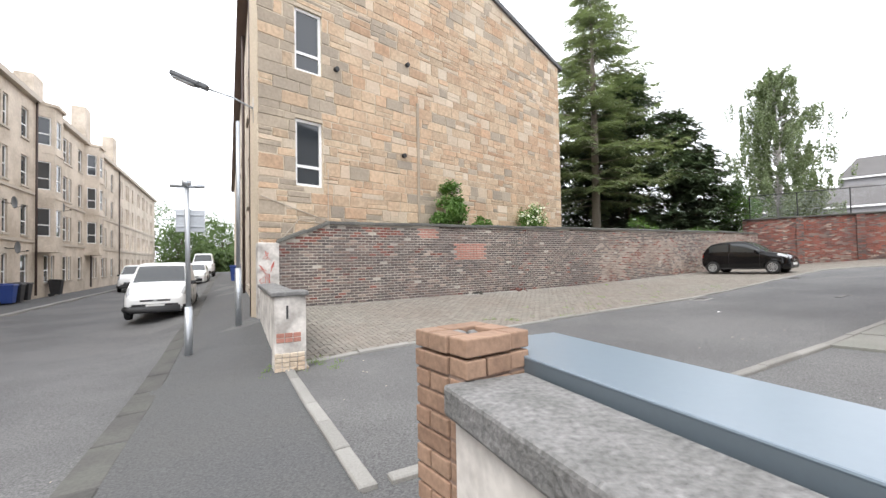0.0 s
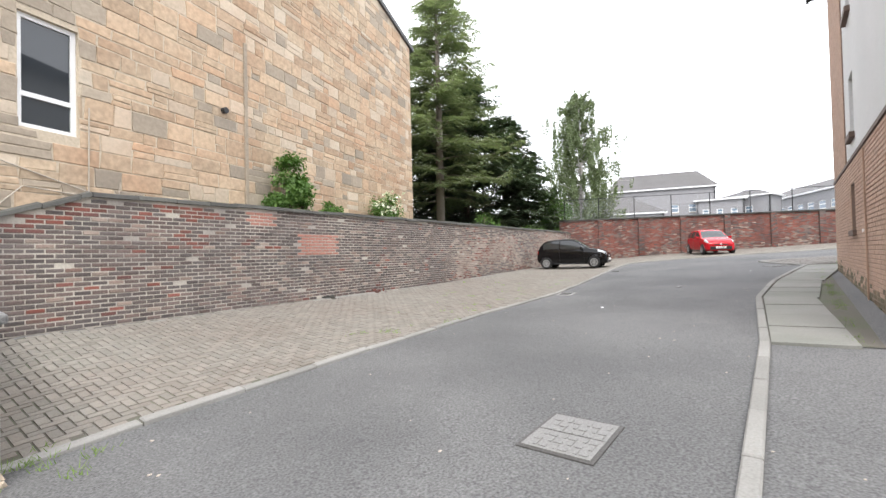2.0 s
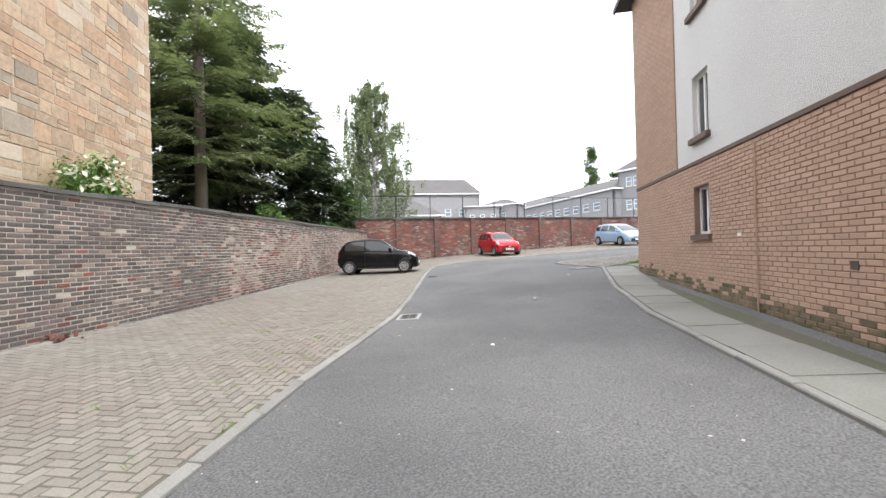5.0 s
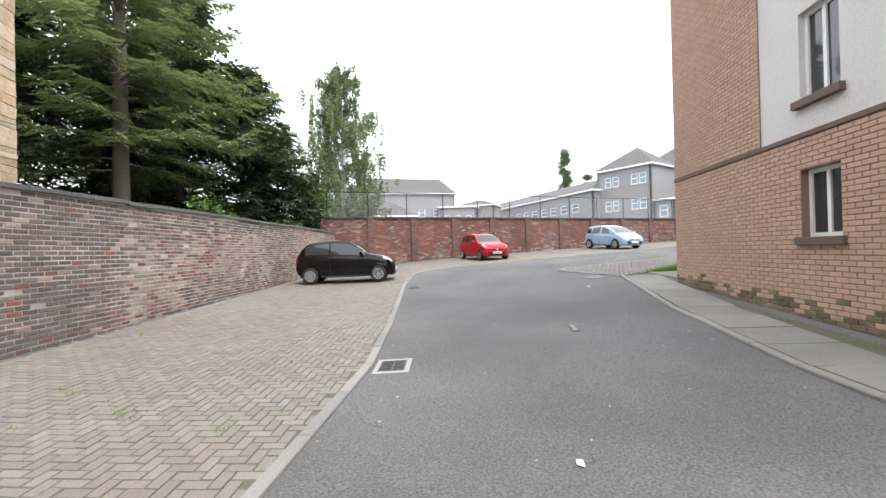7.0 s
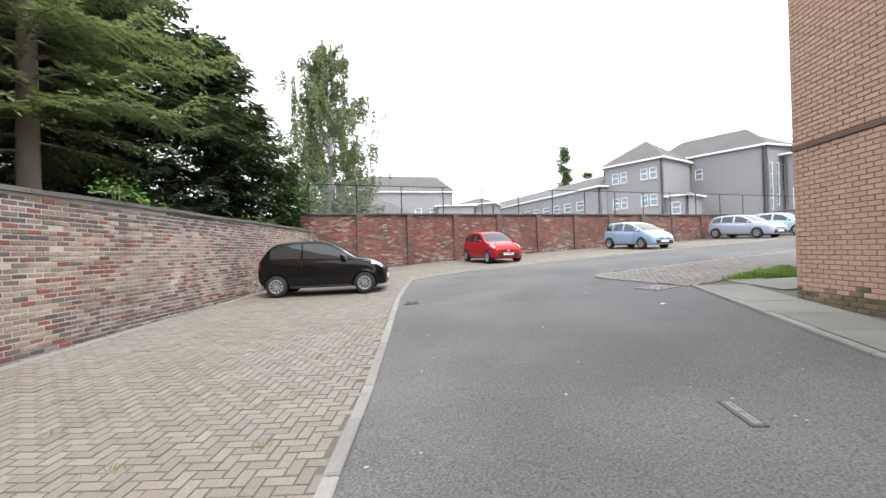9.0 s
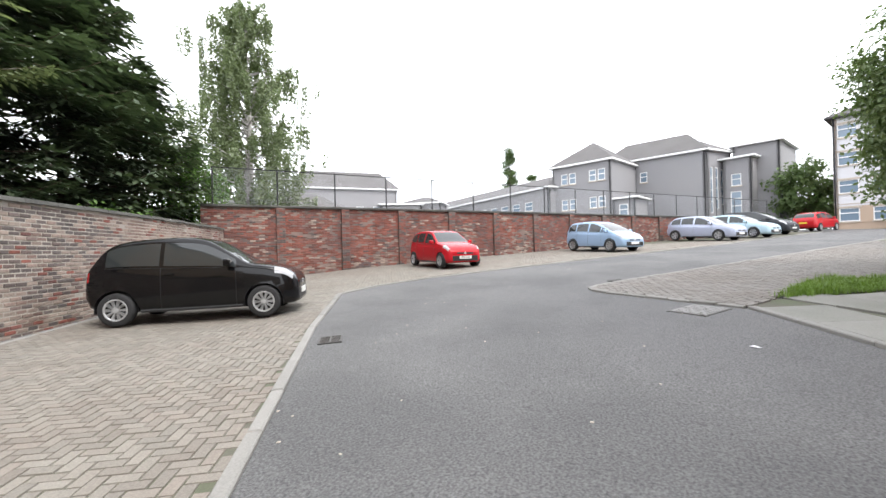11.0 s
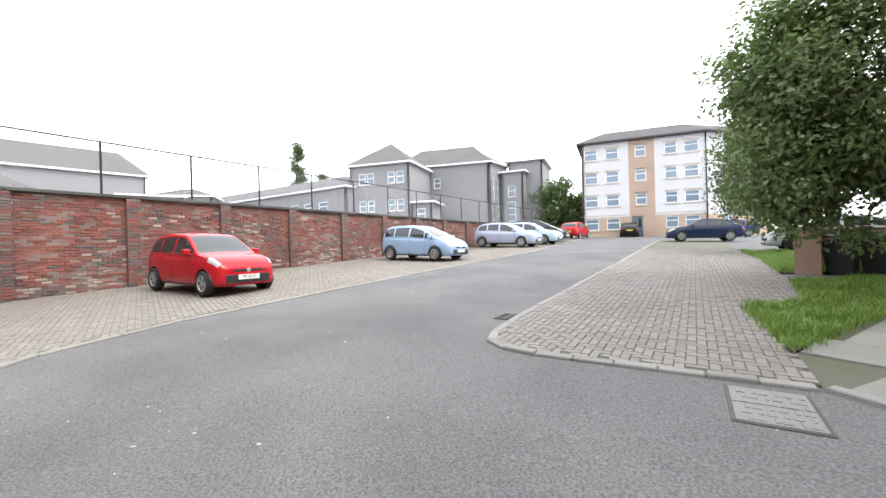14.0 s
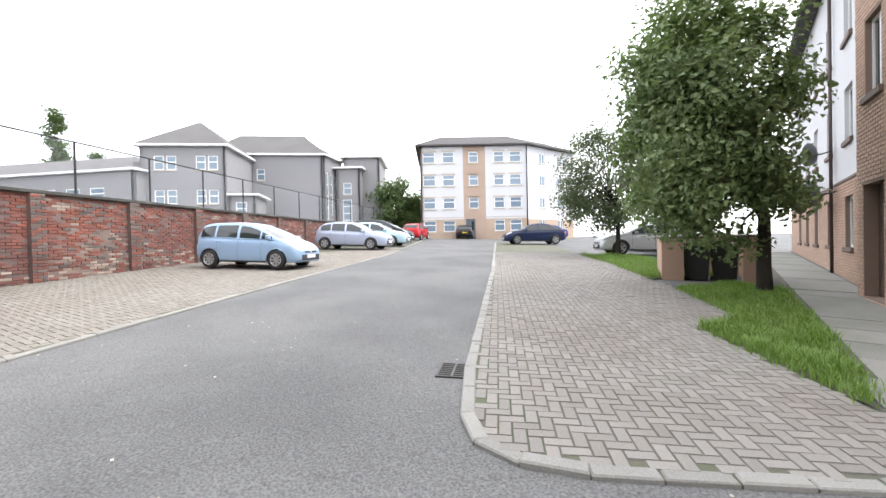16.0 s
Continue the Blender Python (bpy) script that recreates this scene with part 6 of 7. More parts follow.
def broadleaf(name, base, trunk_h, centre, radii, leaves, size, leaf_mat, bark, label, seed, trunk_r=0.12, clumps=60, slim=0.55, droop=0.0):
    rng = random.Random(seed)
    top = tagged(empty(name), label, "tree")
    base, centre = Vector(base), Vector(centre)
    t = Build()
    fork = base + Vector((0, 0, trunk_h))
    t.tube([base - Vector((0, 0, 0.3)), base + Vector((0.02, 0, trunk_h * 0.4)), fork, fork.lerp(centre, 0.55), centre + Vector((0, 0, radii[2] * 0.6))], [trunk_r * 1.25, trunk_r, trunk_r * 0.85, trunk_r * 0.5, 0.015], 10)
    cs = []
    while len(cs) < clumps:
        v = rand_dir(rng)
        rr = rng.uniform(0.45, 1.0) ** 0.6
        bump = 1 + 0.22 * noise.noise(v * 2.1 + Vector((seed, 0, 0)))
        c = centre + Vector((v.x * radii[0], v.y * radii[1], v.z * radii[2])) * rr * bump * 0.9
        cs.append(c)
    for c in cs[::2]:
        s = fork.lerp(centre, rng.uniform(0.0, 0.9))
        t.tube([s, s.lerp(c, 0.5) + Vector((0, 0, 0.15)), c], [trunk_r * 0.35, trunk_r * 0.2, 0.008], 5, cap=False)
    child(t.ob("trunk", [bark], True), top)
    b = Build()
    cr = (radii[0] * radii[1] * radii[2]) ** (1 / 3) * 1.45 / clumps ** (1 / 3)
    for _ in range(leaves):
        c = rng.choice(cs)
        v = rand_dir(rng) * cr * rng.uniform(0.2, 1.15)
        p = c + Vector((v.x, v.y, v.z * (0.75 + droop) - droop * cr * 0.5))
        out = (p - centre).normalized()
        leaf_add(b, p, size * rng.uniform(0.6, 1.25), out * 0.6 + Vector((0, 0, 0.5)) + rand_dir(rng) * 0.8, rng, slim=slim)
    child(tagged(b.ob("crown", [leaf_mat]), kind="stuff"), top)
    return top


z = ground(21.35, 5.8)
broadleaf("whitebeam_tree", (21.35, 5.8, z), 1.6, (21.9, 6.88, 4.75), (1.75, 1.75, 2.9), 36000, 0.14, LEAF_TREE, BARK_DARK, "round whitebeam with dense green leaves and dark trunk", 1, 0.13, 110)
z = ground(29.8, 0.2)
broadleaf("whitebeam_tree", (29.8, 0.2, z), 1.8, (30.0, 0.7, 5.0), (2.3, 2.3, 2.6), 14000, 0.15, LEAF_DULL, BARK_DARK, "smaller greyish green tree beside the bay", 2, 0.1, 80)
broadleaf("street_tree", (66.0, -3.0, 3), 2, (66.0, -3.0, 7.2), (3.2, 3.2, 3.6), 5000, 0.45, LEAF_FAR, BARK, "dark green tree beside the school", 3, 0.2, 50)
broadleaf("street_tree", (72.0, -8.0, 3), 2, (72.0, -8.0, 6.3), (4.4, 4.4, 3.0), 4000, 0.5, LEAF_BUSH, BARK, "light green tree between school and flats", 4, 0.2, 50)
for k, (x, y, h) in enumerate(((126, 47, 31), (131, 42, 24))):
    broadleaf("poplar", (x, y, 3), 6, (x, y, h * 0.55 + 2), (2.0, 2.0, h * 0.45), 7000, 0.6, LEAF_FAR, BARK, "tall narrow poplar on the skyline", 5 + k, 0.4, 70)
for k, (p, q, r, h) in enumerate(((6, 78, 6, 8), (0, 84, 7, 9), (-4, 80, 5, 6.5), (12, 90, 9, 13), (4, 100, 10, 13), (-6, 104, 9, 11), (2, 72, 3.5, 4.5), (-0.5, 68, 3, 4))):
    x, y = street(p, q)
    broadleaf("street_tree", (x, y, -0.3), 1.5, (x, y, h * 0.55), (r * 0.8, r * 0.8, h * 0.5), 3500, 0.5, LEAF_FAR, BARK, "green trees at the end of the street", 20 + k, 0.25, 40)


def birch():
    rng = random.Random(9)
    top = tagged(empty("birch_tree"), "tall silver birch with drooping pale green foliage", "tree")
    B = Vector((25.3, 32.2, 2.6))
    t, b = Build(), Build()
    T = B + Vector((0.3, 0.2, 13.0))
    t.tube([B - Vector((0, 0, 0.4)), B.lerp(T, 0.4) + Vector((0.2, 0, 0)), B.lerp(T, 0.75), T], [0.22, 0.16, 0.08, 0.015], 9)
    for k in range(190):
        f = 0.08 + 0.91 * (k + rng.random()) / 190
        s = B.lerp(T, f * 0.97)
        a = rng.uniform(0, 6.283)
        reach = table([(0, 3.0), (0.25, 4.0), (0.5, 3.9), (0.75, 3.0), (0.9, 2.0), (1.0, 0.8)], f)
        ln = reach * rng.uniform(0.3, 1.1) * (1 + 0.25 * noise.noise((math.cos(a) * 1.5, math.sin(a) * 1.5, f * 7)))
        e = s + Vector((math.cos(a) * ln, math.sin(a) * ln, rng.uniform(0.3, 0.9) * min(1, ln)))
        t.tube([s, s.lerp(e, 0.5) + Vector((0, 0, 0.2)), e], [0.045, 0.025, 0.008], 5, cap=False)
        for j in range(rng.randint(5, 8)):
            p = s.lerp(e, rng.uniform(0.4, 1.05))
            hang = rng.uniform(0.5, 1.7) * (0.5 if f > 0.85 else 1)
            sway = Vector((rng.uniform(-0.2, 0.2), rng.uniform(-0.2, 0.2), 0))
            for q in range(int(hang * 44)):
                w = q / (hang * 44)
                pos = p + sway * w + Vector((0, 0, 0.12 - hang * w)) + rand_dir(rng) * 0.13
                leaf_add(b, pos, rng.uniform(0.11, 0.2), rand_dir(rng) + Vector((0, 0, 0.4)), rng, slim=0.7)
    child(t.ob("trunk", [BIRCH_BARK], True), top)
    child(tagged(b.ob("crown", [LEAF_BIRCH]), kind="stuff"), top)


birch()


def conifer(name, base, h, width, mat, label, seed, gap=0.5, limbs=6, bare=0.12, droop=0.1, twig=0.7, step=0.1, taper=0.8, spray=0.26, bark=None):
    """Tiers of limbs; each limb carries side twigs set with short flat needle sprays."""
    rng = random.Random(seed)
    top = tagged(empty(name), label, "tree")
    B, up = Vector(base), Vector((0, 0, 1))
    t, b = Build(), Build()
    t.tube([B - Vector((0, 0, 0.4)), B + Vector((0.05, 0, h * 0.5)), B + Vector((0, 0, h))], [h * 0.017, h * 0.011, 0.01], 9)
    z = h * bare
    while z < h * 0.99:
        f = z / h
        reach = width * (1 - f) ** taper * (0.7 + 0.3 * min(1, (f - bare) / 0.15)) + 0.15
        for k in range(limbs):
            a, ln = rng.uniform(0, 6.283), reach * rng.uniform(0.55, 1.12)
            s = B + Vector((0, 0, z + rng.uniform(-0.5, 0.5) * gap))
            out = Vector((math.cos(a), math.sin(a), 0))
            side_v = Vector((-out.y, out.x, 0))
            rise = 0.32 * f - droop * (1 - f)
            pts = [s, s + out * ln * 0.45 + up * ln * (rise + 0.02), s + out * ln * 0.8 + up * ln * (rise - 0.06), s + out * ln + up * ln * (rise + 0.02)]
            t.tube(pts, [0.045 * (1 - f) + 0.012, 0.028, 0.014, 0.005], 4, cap=False)
            n = max(4, int(ln / step))
            for q in range(n):
                w = 0.12 + 0.88 * (q + rng.random()) / n
                i = 0 if w < 0.45 else 1 if w < 0.8 else 2
                lo, hi = (0, 0.45, 0.8, 1)[i], (0, 0.45, 0.8, 1)[i + 1]
                p = pts[i].lerp(pts[i + 1], (w - lo) / (hi - lo))
                tl = twig * (1.15 - 0.85 * w) * rng.uniform(0.5, 1.2) * min(1, 0.35 + ln * 0.3)
                sg = 1 if q % 2 else -1
                d = (out * rng.uniform(0.5, 0.9) + side_v * sg * rng.uniform(0.5, 1.0) + up * rng.uniform(-0.5, 0.05)).normalized()
                c = d.cross(up).normalized()
                m = max(3, int(tl / (spray * 0.5)))
                for j in range(m + 1):
                    o = p + d * tl * j / m - up * 0.12 * tl * (j / m) ** 2
                    for fr in ((-0.9, 0.9) if j < m else (0.0,)):
                        e = (d + c * fr * rng.uniform(0.7, 1.2) + up * rng.uniform(-0.45, 0.25)).normalized()
                        sp = spray * rng.uniform(0.7, 1.3)
                        g = e.cross(up).normalized() * sp * 0.19 + up * rng.uniform(-0.012, 0.012)
                        b.add([o, o + e * sp * 0.55 + g, o + e * sp, o + e * sp * 0.55 - g], [(0, 1, 2, 3)])
        z += gap * (1 - 0.45 * f)
    child(t.ob("trunk", [bark or BARK], True), top)
    child(tagged(b.ob("needles", [mat]), kind="stuff"), top)


conifer("spruce_tree", (9.79, 26.65, 2.6), 16.9, 6.3, NEEDLE, "tall spruce with open drooping boughs", 1, gap=0.66, limbs=6, bare=0.15, droop=0.12, twig=1.05, step=0.09, spray=0.22, bark=BARK_SPRUCE)
for k, (x, y, h, w) in enumerate(((13.2, 30.0, 11.8, 5.4), (16.6, 30.6, 9.4, 4.6), (11.6, 31.5, 9.5, 4.6), (7.4, 30.0, 9.0, 4.0), (19.2, 31.2, 7.0, 3.4))):
    conifer("cypress_tree", (x, y, 2.6), h, w, NEEDLE_DARK, "dense dark conifer behind the wall", 2 + k, gap=0.42, limbs=7, bare=0.01, droop=0.0, twig=1.1, step=0.15, taper=0.6, spray=0.36)
broadleaf("bush", (20.4, 30.2, 2.6), 0.3, (20.6, 30.4, 4.5), (1.7, 1.7, 2.1), 6000, 0.15, LEAF_BUSH, BARK, "green shrubs below the birch", 31, 0.05, 40)


def shrub(pos, r, h, n, seed, label, size=0.1, mat=None, name="bush"):
    broadleaf(name, pos, 0.1, (pos[0], pos[1], pos[2] + h * 0.5), (r, r, h * 0.5), n, size, mat or LEAF_BUSH, BARK, label, seed, 0.02, 16, slim=0.5)


wall_m = face_frame(WALL_A, WALL_B)[0]
for k, (x, y, r, h, n) in enumerate(((5.75, 0.75, 0.38, 2.0, 2600), (5.3, 0.7, 0.25, 0.8, 500), (6.15, 0.75, 0.28, 1.0, 700), (7.2, 0.8, 0.3, 0.75, 800), (7.3, 0.9, 0.4, 0.5, 600), (8.0, 1.2, 0.5, 0.4, 600), (17.5, 1.0, 0.6, 1.2, 420), (19.3, 1.0, 0.4, 0.7, 260), (23, 1.0, 1.2, 0.6, 900), (25.5, 1.0, 1.2, 0.6, 900))):
    p = wall_m @ Vector((x, y, 0))
    shrub((p.x, p.y, 2.5), r, h, n, 40 + k, "self-seeded green shrub growing behind the wall", 0.13)
p = wall_m @ Vector((10.6, 1.6, 0))
shrub((p.x, p.y, 2.6), 0.65, 1.3, 1500, 60, "flowering elder shrub with white blossom", 0.12)
shrub((p.x + 0.1, p.y - 0.25, 3.0), 0.6, 0.9, 160, 61, "white blossom on the elder shrub", 0.16, BLOSSOM, "blossom")


# ---- street things ----
def bin_(m, mat, label, lidmat=None):
    top = tagged(empty("wheelie_bin"), label, "bin", group="wheelie bins")
    b = Build()
    vs = [m @ Vector(v) for v in ((-0.22, -0.25, 0.1), (0.22, -0.25, 0.1), (0.22, 0.22, 0.1), (-0.22, 0.22, 0.1), (-0.28, -0.32, 0.98), (0.28, -0.32, 0.98), (0.28, 0.33, 0.98), (-0.28, 0.33, 0.98))]
    b.add(vs, [(3, 2, 1, 0), (4, 5, 6, 7), (0, 1, 5, 4), (1, 2, 6, 5), (2, 3, 7, 6), (3, 0, 4, 7)])
    b.box(-0.3, -0.34, 0.92, 0.3, 0.36, 0.98, m)
    child(b.ob("body", [mat], bevel=0.02), top)
    l = Build()
    l.add([m @ Vector(v) for v in ((-0.3, -0.37, 0.985), (0.3, -0.37, 0.985), (0.3, 0.34, 1.0), (-0.3, 0.34, 1.0), (-0.27, -0.33, 1.03), (0.27, -0.33, 1.03), (0.27, 0.28, 1.08), (-0.27, 0.28, 1.08))], [(3, 2, 1, 0), (4, 5, 6, 7), (0, 1, 5, 4), (1, 2, 6, 5), (2, 3, 7, 6), (3, 0, 4, 7)])
    l.box(-0.26, 0.34, 0.94, 0.26, 0.42, 0.98, m)
    child(l.ob("lid", [lidmat or mat], bevel=0.015), top)
    w = Build()
    for s in (-0.26, 0.2):
        vs, fs = lathe([(0.001, 0), (0.1, 0), (0.1, 0.06), (0.001, 0.06)], m @ Matrix.Translation((s, 0.22, 0.1)) @ Matrix.Rotation(radians(-90), 4, "Z"), 14)
        w.add(vs, fs)
    child(w.ob("wheel", [TYRE]), top)


for k, (p, q, mat) in enumerate(((8.75, 13.4, BIN_GREY), (8.75, 14.4, BIN_BLUE), (8.75, 15.2, BIN_BLUE), (8.75, 16.1, BIN_GREY), (8.75, 17.0, BIN), (8.75, 18.4, BIN), (8.75, 19.3, BIN), (8.75, 24.4, BIN_BLUE), (8.75, 25.3, BIN), (8.75, 26.2, BIN), (8.75, 31, BIN), (-1.4, 24.5, BIN_BLUE))):
    x, y = street(p, q)
    bin_(Matrix.Translation((x, y, ground(x, y) + 0.01)) @ Matrix.Rotation(radians(118 if p > 0 else -62), 4, "Z"), mat, ("blue" if mat is BIN_BLUE else "dark") + " plastic wheelie bin on the pavement")


def sign_pole():
    x, y = -4.22, 8.03
    z = ground(x, y)
    top = tagged(empty("lamp_post"), "grey steel pole with the back of a sign", "post")
    b = Build()
    b.tube([(x, y, z - 0.2), (x, y, z + 0.9)], 0.07, 14)
    b.tube([(x, y, z + 0.9), (x - 0.03, y, z + 3.2)], 0.042, 14)
    b.tube([(x - 0.28, y - 0.1, z + 3.15), (x + 0.25, y + 0.1, z + 3.15)], 0.035, 8)
    b.tube([(x - 0.03, y, z + 3.15), (x - 0.03, y, z + 3.26)], 0.08, 12)
    child(b.ob("pole", [STEEL], True), top)
    s = Build()
    m = face_frame((x - 0.32, y - 0.08), (x + 0.3, y + 0.2))[0]
    s.box(0.1, 0.07, z + 2.3, 0.58, 0.09, z + 2.72, m)
    s.box(0.1, 0.05, z + 2.38, 0.58, 0.07, z + 2.42, m)
    s.box(0.1, 0.05, z + 2.6, 0.58, 0.07, z + 2.64, m)
    child(s.ob("sign_back", [STEEL], bevel=0.01), top)


sign_pole()


def wall_lamp():
    top = tagged(empty("street_lamp"), "grey street lantern on a long wall bracket", "street lamp")
    p = Vector((-4.18, 10.6, 5.5))
    e = p + Vector((-1.0, -0.3, 0.42))
    b = Build()
    b.tube([p, p.lerp(e, 0.5) + Vector((0, 0, 0.06)), e], 0.022, 8)
    b.tube([p + Vector((0, 0, -0.35)), p + Vector((0, 0, 0.3))], 0.04, 8)
    child(b.ob("bracket", [STEEL], True), top)
    d = (e - p).normalized()
    h = Build()
    m = Matrix.Translation(e) @ d.to_track_quat("X", "Z").to_matrix().to_4x4()
    h.box(0, -0.1, -0.05, 0.25, 0.1, 0.07, m)
    h.box(0.2, -0.13, -0.06, 0.85, 0.13, 0.05, m)
    child(h.ob("lantern", [BIN_GREY], bevel=0.03), top)
    g = Build()
    g.box(0.28, -0.1, -0.09, 0.8, 0.1, -0.06, m)
    child(g.ob("lens", [LAMP], bevel=0.01), top)


wall_lamp()
pp = Build()
z = ground(-4.26, 10.1)
pp.tube([(-4.3, 10.0, z - 0.1), (-4.3, 10.0, z + 1.3)], 0.07, 12)
pp.tube([(-4.3, 10.0, z + 1.3), (-4.3, 10.02, 5.0)], 0.045, 12)
tagged(pp.ob("service_pole", [STEEL], True), "grey galvanised service pole beside the gable", "post")


def bin_store():
    top = tagged(empty("bin_store"), "low buff brick bin enclosure beside the tree", "bin store", kind="structure")
    O = Vector((23.55, 5.95))
    m, n = face_frame((23.8, 5.6), (22.1, 4.2))
    z = 1.15
    for x0, y0, x1, y1 in ((0, 0, 0.5, 0.2), (0, 0.2, 0.2, 1.7), (0, 1.7, 2.2, 1.9), (2.0, 0.2, 2.2, 1.7), (1.75, 0, 2.2, 0.2)):
        b = Build()
        b.box(x0, y0, z, x1, y1, z + 1.22, m)
        child(b.ob("panel_wall", [BRICK_BUFF]), top)
        c = Build()
        c.box(x0 - 0.03, y0 - 0.03, z + 1.22, x1 + 0.03, y1 + 0.03, z + 1.27, m)
        child(c.ob("coping", [DARK_SILL], bevel=0.01), top)
    for x, y in ((0.82, 0.4), (1.45, 0.5)):
        p = m @ Vector((x, y, 0))
        bin_(Matrix.Translation((p.x, p.y, z + 0.03)) @ Matrix.Rotation(radians(-60), 4, "Z"), BIN, "black plastic wheelie bin in the brick store")


bin_store()


# ---- ironwork and litter on the ground ----
def ground_frame(x, y, ang):
    d = 0.2
    n = Vector(((ground(x - d, y) - ground(x + d, y)) / (2 * d), (ground(x, y - d) - ground(x, y + d)) / (2 * d), 1)).normalized()
    return Matrix.Translation((x, y, ground(x, y))) @ Vector((0, 0, 1)).rotation_difference(n).to_matrix().to_4x4() @ Matrix.Rotation(ang, 4, "Z")


def gully(x, y, ang, surround=True):
    top = tagged(empty("drain_grate"), "rusty cast iron gully grate beside the kerb", "drain", group="gully grates")
    m = ground_frame(x, y, ang) @ Matrix.Diagonal((0.8, 0.8, 1, 1))
    if surround:
        s = Build()
        for q in ((-0.34, -0.27, 0.34, -0.2), (-0.34, 0.2, 0.34, 0.27), (-0.34, -0.2, -0.25, 0.2), (0.25, -0.2, 0.34, 0.2)):
            s.box(q[0], q[1], -0.03, q[2], q[3], 0.008, m)
        child(tagged(s.ob("surround", [SLAB_PALE]), "pale concrete surround"), top)
    f = Build()
    f.box(-0.25, -0.2, -0.03, 0.25, 0.2, 0.002, m)
    child(f.ob("pit", [IRON]), top)
    g = Build()
    for k in range(8):
        x0 = -0.25 + 0.066 * k
        g.box(x0, -0.2, 0, x0 + 0.026, 0.2, 0.014, m)
    for y0 in (-0.2, -0.02, 0.17):
        g.box(-0.25, y0, 0, 0.25, y0 + 0.03, 0.0145, m)
    child(g.ob("grate", [CAST], bevel=0.003), top)


gully(7.73, 12.39, radians(33))
gully(14.07, 16.95, radians(38), False)
gully(20.41, 13.52, radians(-36), False)


def cover(x, y, ang, w, h, label, ribs=6):
    top = tagged(empty("manhole_cover"), label, "manhole cover")
    m = ground_frame(x, y, ang)
    b = Build()
    b.box(-w / 2, -h / 2, -0.03, w / 2, h / 2, 0.006, m)
    child(b.ob("frame", [CAST], bevel=0.004), top)
    c = Build()
    c.box(-w / 2 + 0.03, -h / 2 + 0.03, 0, -0.006, h / 2 - 0.03, 0.011, m)
    c.box(0.006, -h / 2 + 0.03, 0, w / 2 - 0.03, h / 2 - 0.03, 0.011, m)
    for k in range(ribs):
        for j in range(ribs):
            x0, y0 = -w / 2 + 0.06 + (w - 0.12) * k / ribs, -h / 2 + 0.06 + (h - 0.12) * j / ribs
            if (k + j) % 2:
                c.box(x0, y0, 0.01, x0 + (w - 0.12) / ribs * 0.8, y0 + (h - 0.12) / ribs * 0.35, 0.016, m)
            else:
                c.box(x0, y0, 0.01, x0 + (w - 0.12) / ribs * 0.35, y0 + (h - 0.12) / ribs * 0.8, 0.016, m)
    child(c.ob("plate", [MANHOLE]), top)


cover(2.19, 5.40, radians(28), 0.66, 0.56, "grey steel manhole cover sunk in the asphalt")
cover(16.93, 12.2, radians(-33), 0.76, 0.58, "worn pale steel manhole cover near the island")
cover(10.34, 10.94, radians(28), 0.45, 0.12, "small iron utility cover in the lane", 3)

rng = random.Random(77)
lit = Build()
for _ in range(420):
    x, y = rng.uniform(-3, 24), rng.uniform(3, 19)
    m = ground_frame(x, y, rng.uniform(0, 6.28))
    s = rng.choice((0.006, 0.008, 0.01, 0.014))
    lit.box(-s, -s * 0.7, 0, s, s * 0.7, 0.004, m)
tagged(lit.ob("litter", [CREAM]), "scattered pale grit and scraps on the asphalt", "litter", kind="stuff")
for x, y in ((14.9, 11.9), (6.6, 9.8)):
    m = ground_frame(x, y, rng.uniform(0, 6))
    b = Build()
    b.add([m @ Vector(v) for v in ((-0.05, -0.02, 0.006), (0.04, -0.025, 0.008), (0.05, 0.02, 0.006), (-0.03, 0.03, 0.012), (0, 0, 0.018))], [(0, 1, 4), (1, 2, 4), (2, 3, 4), (3, 0, 4), (3, 2, 1, 0)])
    tagged(b.ob("paper_scrap", [WHITE]), "crumpled white paper scrap on asphalt", "litter")


def rubble(x, y, n, r, seed, label, mat):
    rg = random.Random(seed)
    b = Build()
    for _ in range(n):
        a, d = rg.uniform(0, 6.28), rg.uniform(0, r)
        px, py, s = x + math.cos(a) * d, y + math.sin(a) * d, rg.uniform(0.02, 0.09)
        vs = [Vector((px, py, ground(px, py) + 0.03 + s * 0.5)) + rand_dir(rg) * s * rg.uniform(0.7, 1.1) for _ in range(8)]
        bm = bmesh.new()
        for v in vs:
            bm.verts.new(v)
        res = bmesh.ops.convex_hull(bm, input=bm.verts)
        bm.verts.index_update()
        b.add([v.co for v in bm.verts], [[v.index for v in f.verts] for f in bm.faces])
        bm.free()
    tagged(b.ob("rubble_heap", [mat]), label, "rubble", kind="stuff")


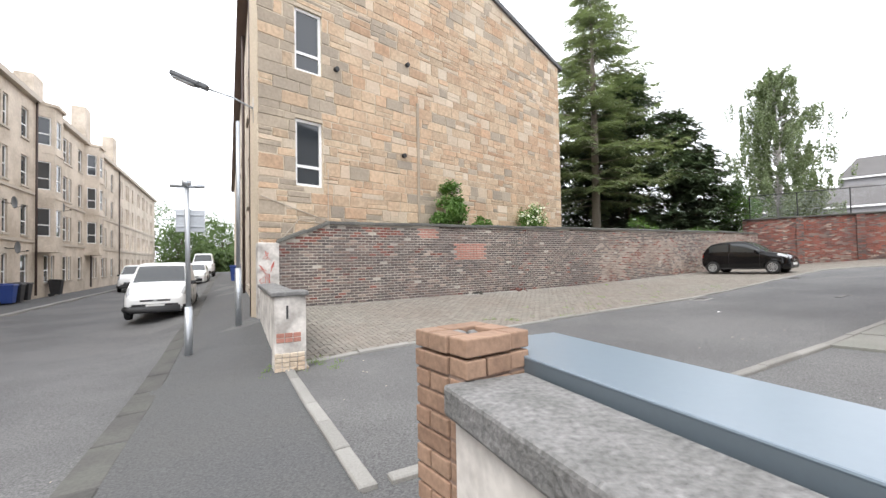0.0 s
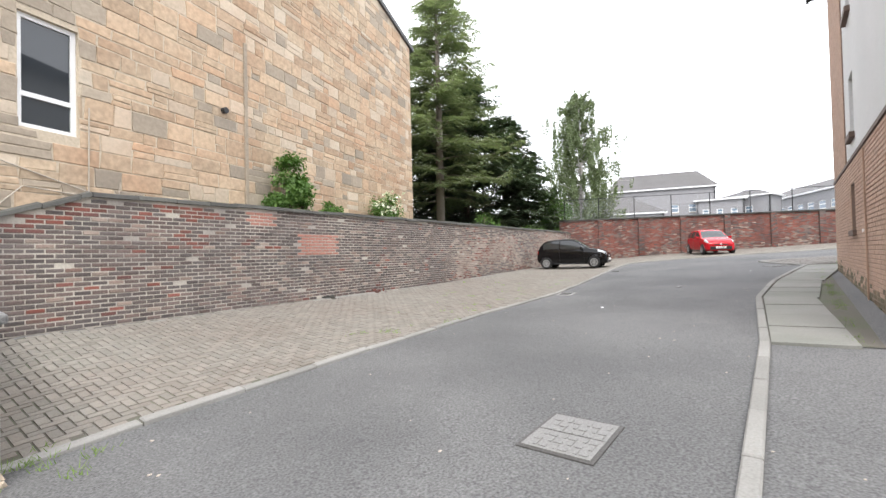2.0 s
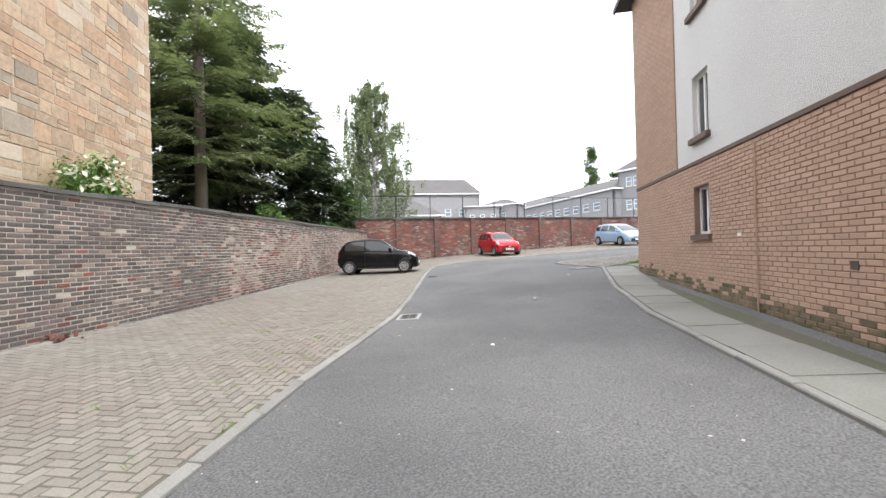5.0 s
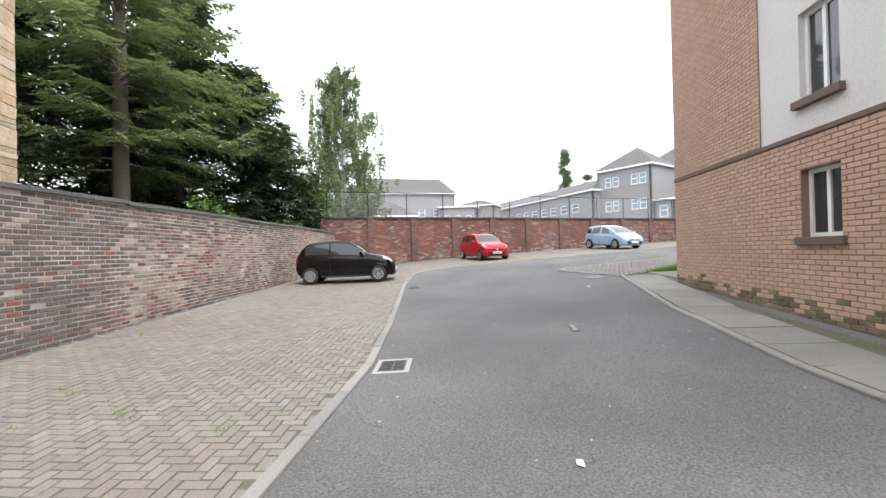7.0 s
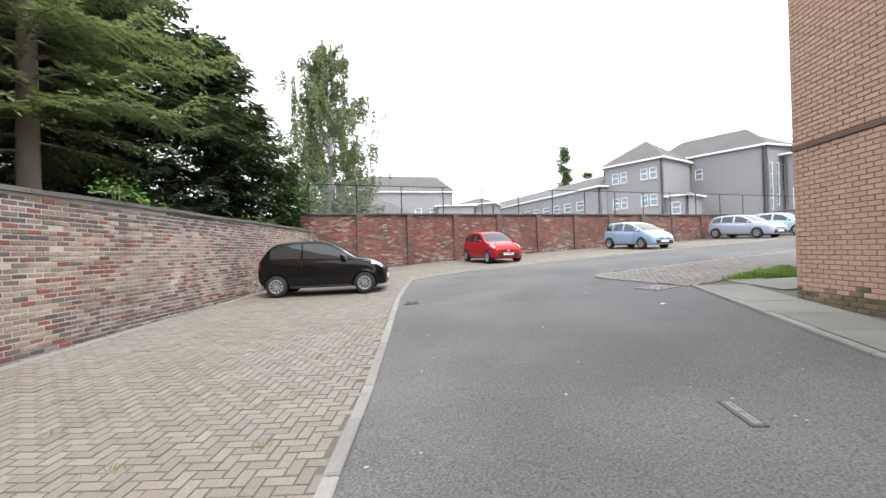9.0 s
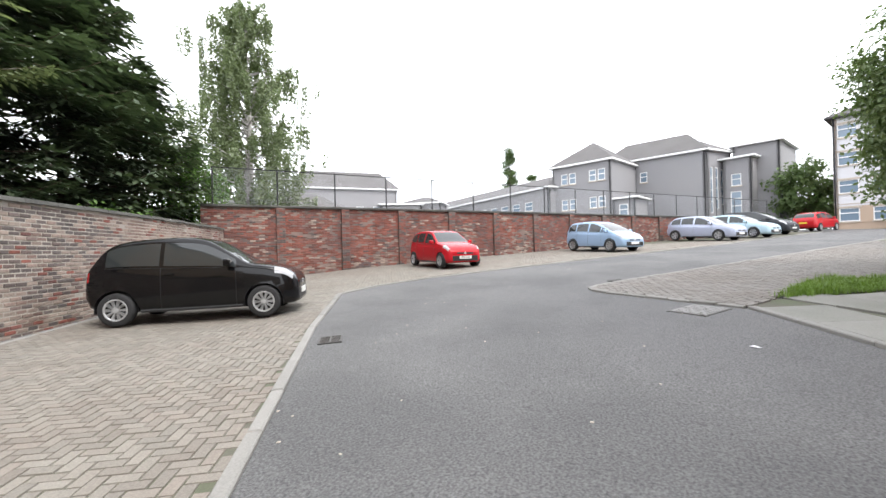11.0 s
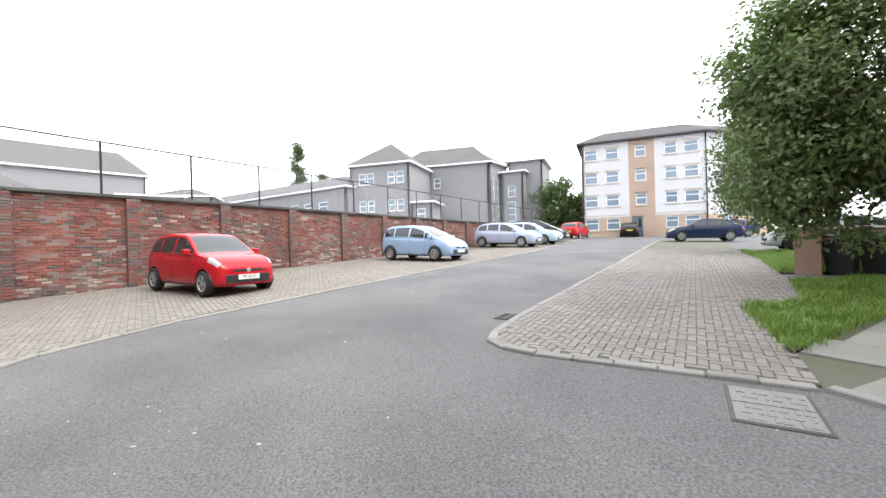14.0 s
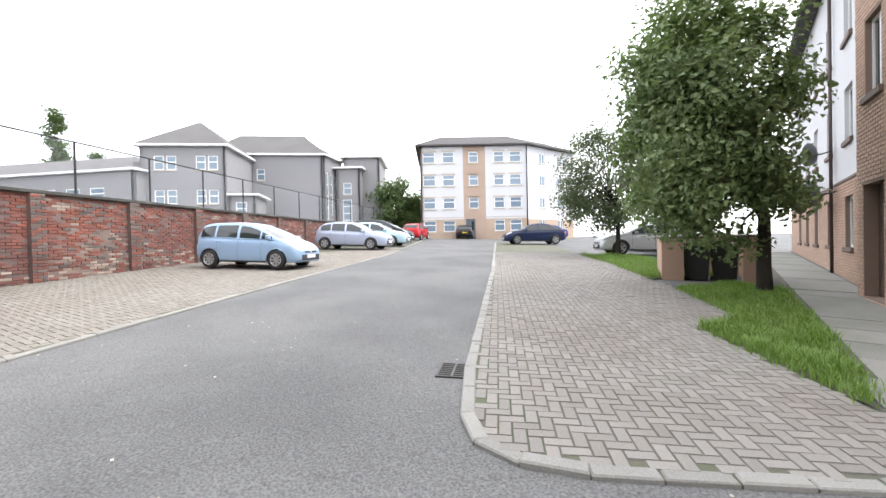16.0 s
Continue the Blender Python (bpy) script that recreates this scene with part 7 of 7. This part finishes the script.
rubble(1.5, 13.95, 14, 0.16, 1, "small heap of broken stone at the wall foot", COPING)
rubble(3.0, 15.05, 18, 0.3, 2, "crumbled brick at the wall foot", BRICK_RED)
rubble(-1.75, 6.75, 20, 0.25, 3, "broken stone at the foot of the pier", SANDSTONE_PALE)

# weeds in joints
wd = Build()
rg = random.Random(5)
spots = [(wall_m @ Vector((rg.uniform(0, 28), -0.12, 0))).xy for _ in range(70)] + [Vector((-1.7 + rg.gauss(0, 0.25), 6.9 + rg.gauss(0, 0.2))) for _ in range(16)]
for i in range(60):
    a = rg.uniform(0.0, 1.0)
    p = Vector((2, 10.2)).lerp(Vector((9, 16.0)), a) + Vector((rg.gauss(0, 0.9), rg.gauss(0, 1.3)))
    spots.append(p)
for i in range(30):
    p = Vector((6.3, 5.4)).lerp(Vector((15.3, 10.1)), rg.random())
    spots.append(p + Vector((-0.47, 0.883)) * 0.08)
for i in range(14):
    p = Vector((20.2, 9.0)).lerp(Vector((18.1, 11.1)), rg.random())
    spots.append(p + Vector((0.25, 0.4)) * rg.random())
for s in spots:
    if not (in_poly(s.x, s.y, BAY) or (s.y < 10.5 and not (s.x < 9 and s.y > 8.6) and not (1 < s.x < 6 and s.y > 6))):
        continue
    for _ in range(rg.randint(6, 22)):
        x, y, a, h = s.x + rg.gauss(0, 0.05), s.y + rg.gauss(0, 0.05), rg.uniform(0, 6.28), rg.uniform(0.02, 0.08)
        z = ground(x, y) + 0.02
        wd.add([(x - 0.004, y, z), (x + 0.004, y, z), (x + math.cos(a) * h * 0.7, y + math.sin(a) * h * 0.7, z + h)], [(0, 1, 2)])
tagged(wd.ob("weeds", [GRASS]), "small weeds and moss in paving joints", "weeds", kind="stuff")
# ---- block paving, last ----
paving("paving_bay", BAY, radians(33), (7.0, 14.6), PAVER, PAVER, 24, "weathered buff block paving in herringbone, mossy joints")
paving("paving_island", ISLAND, radians(-34), (19.3, 12.4), PAVER_GREY, PAVER_GREY, 17, "grey buff block paving in herringbone")
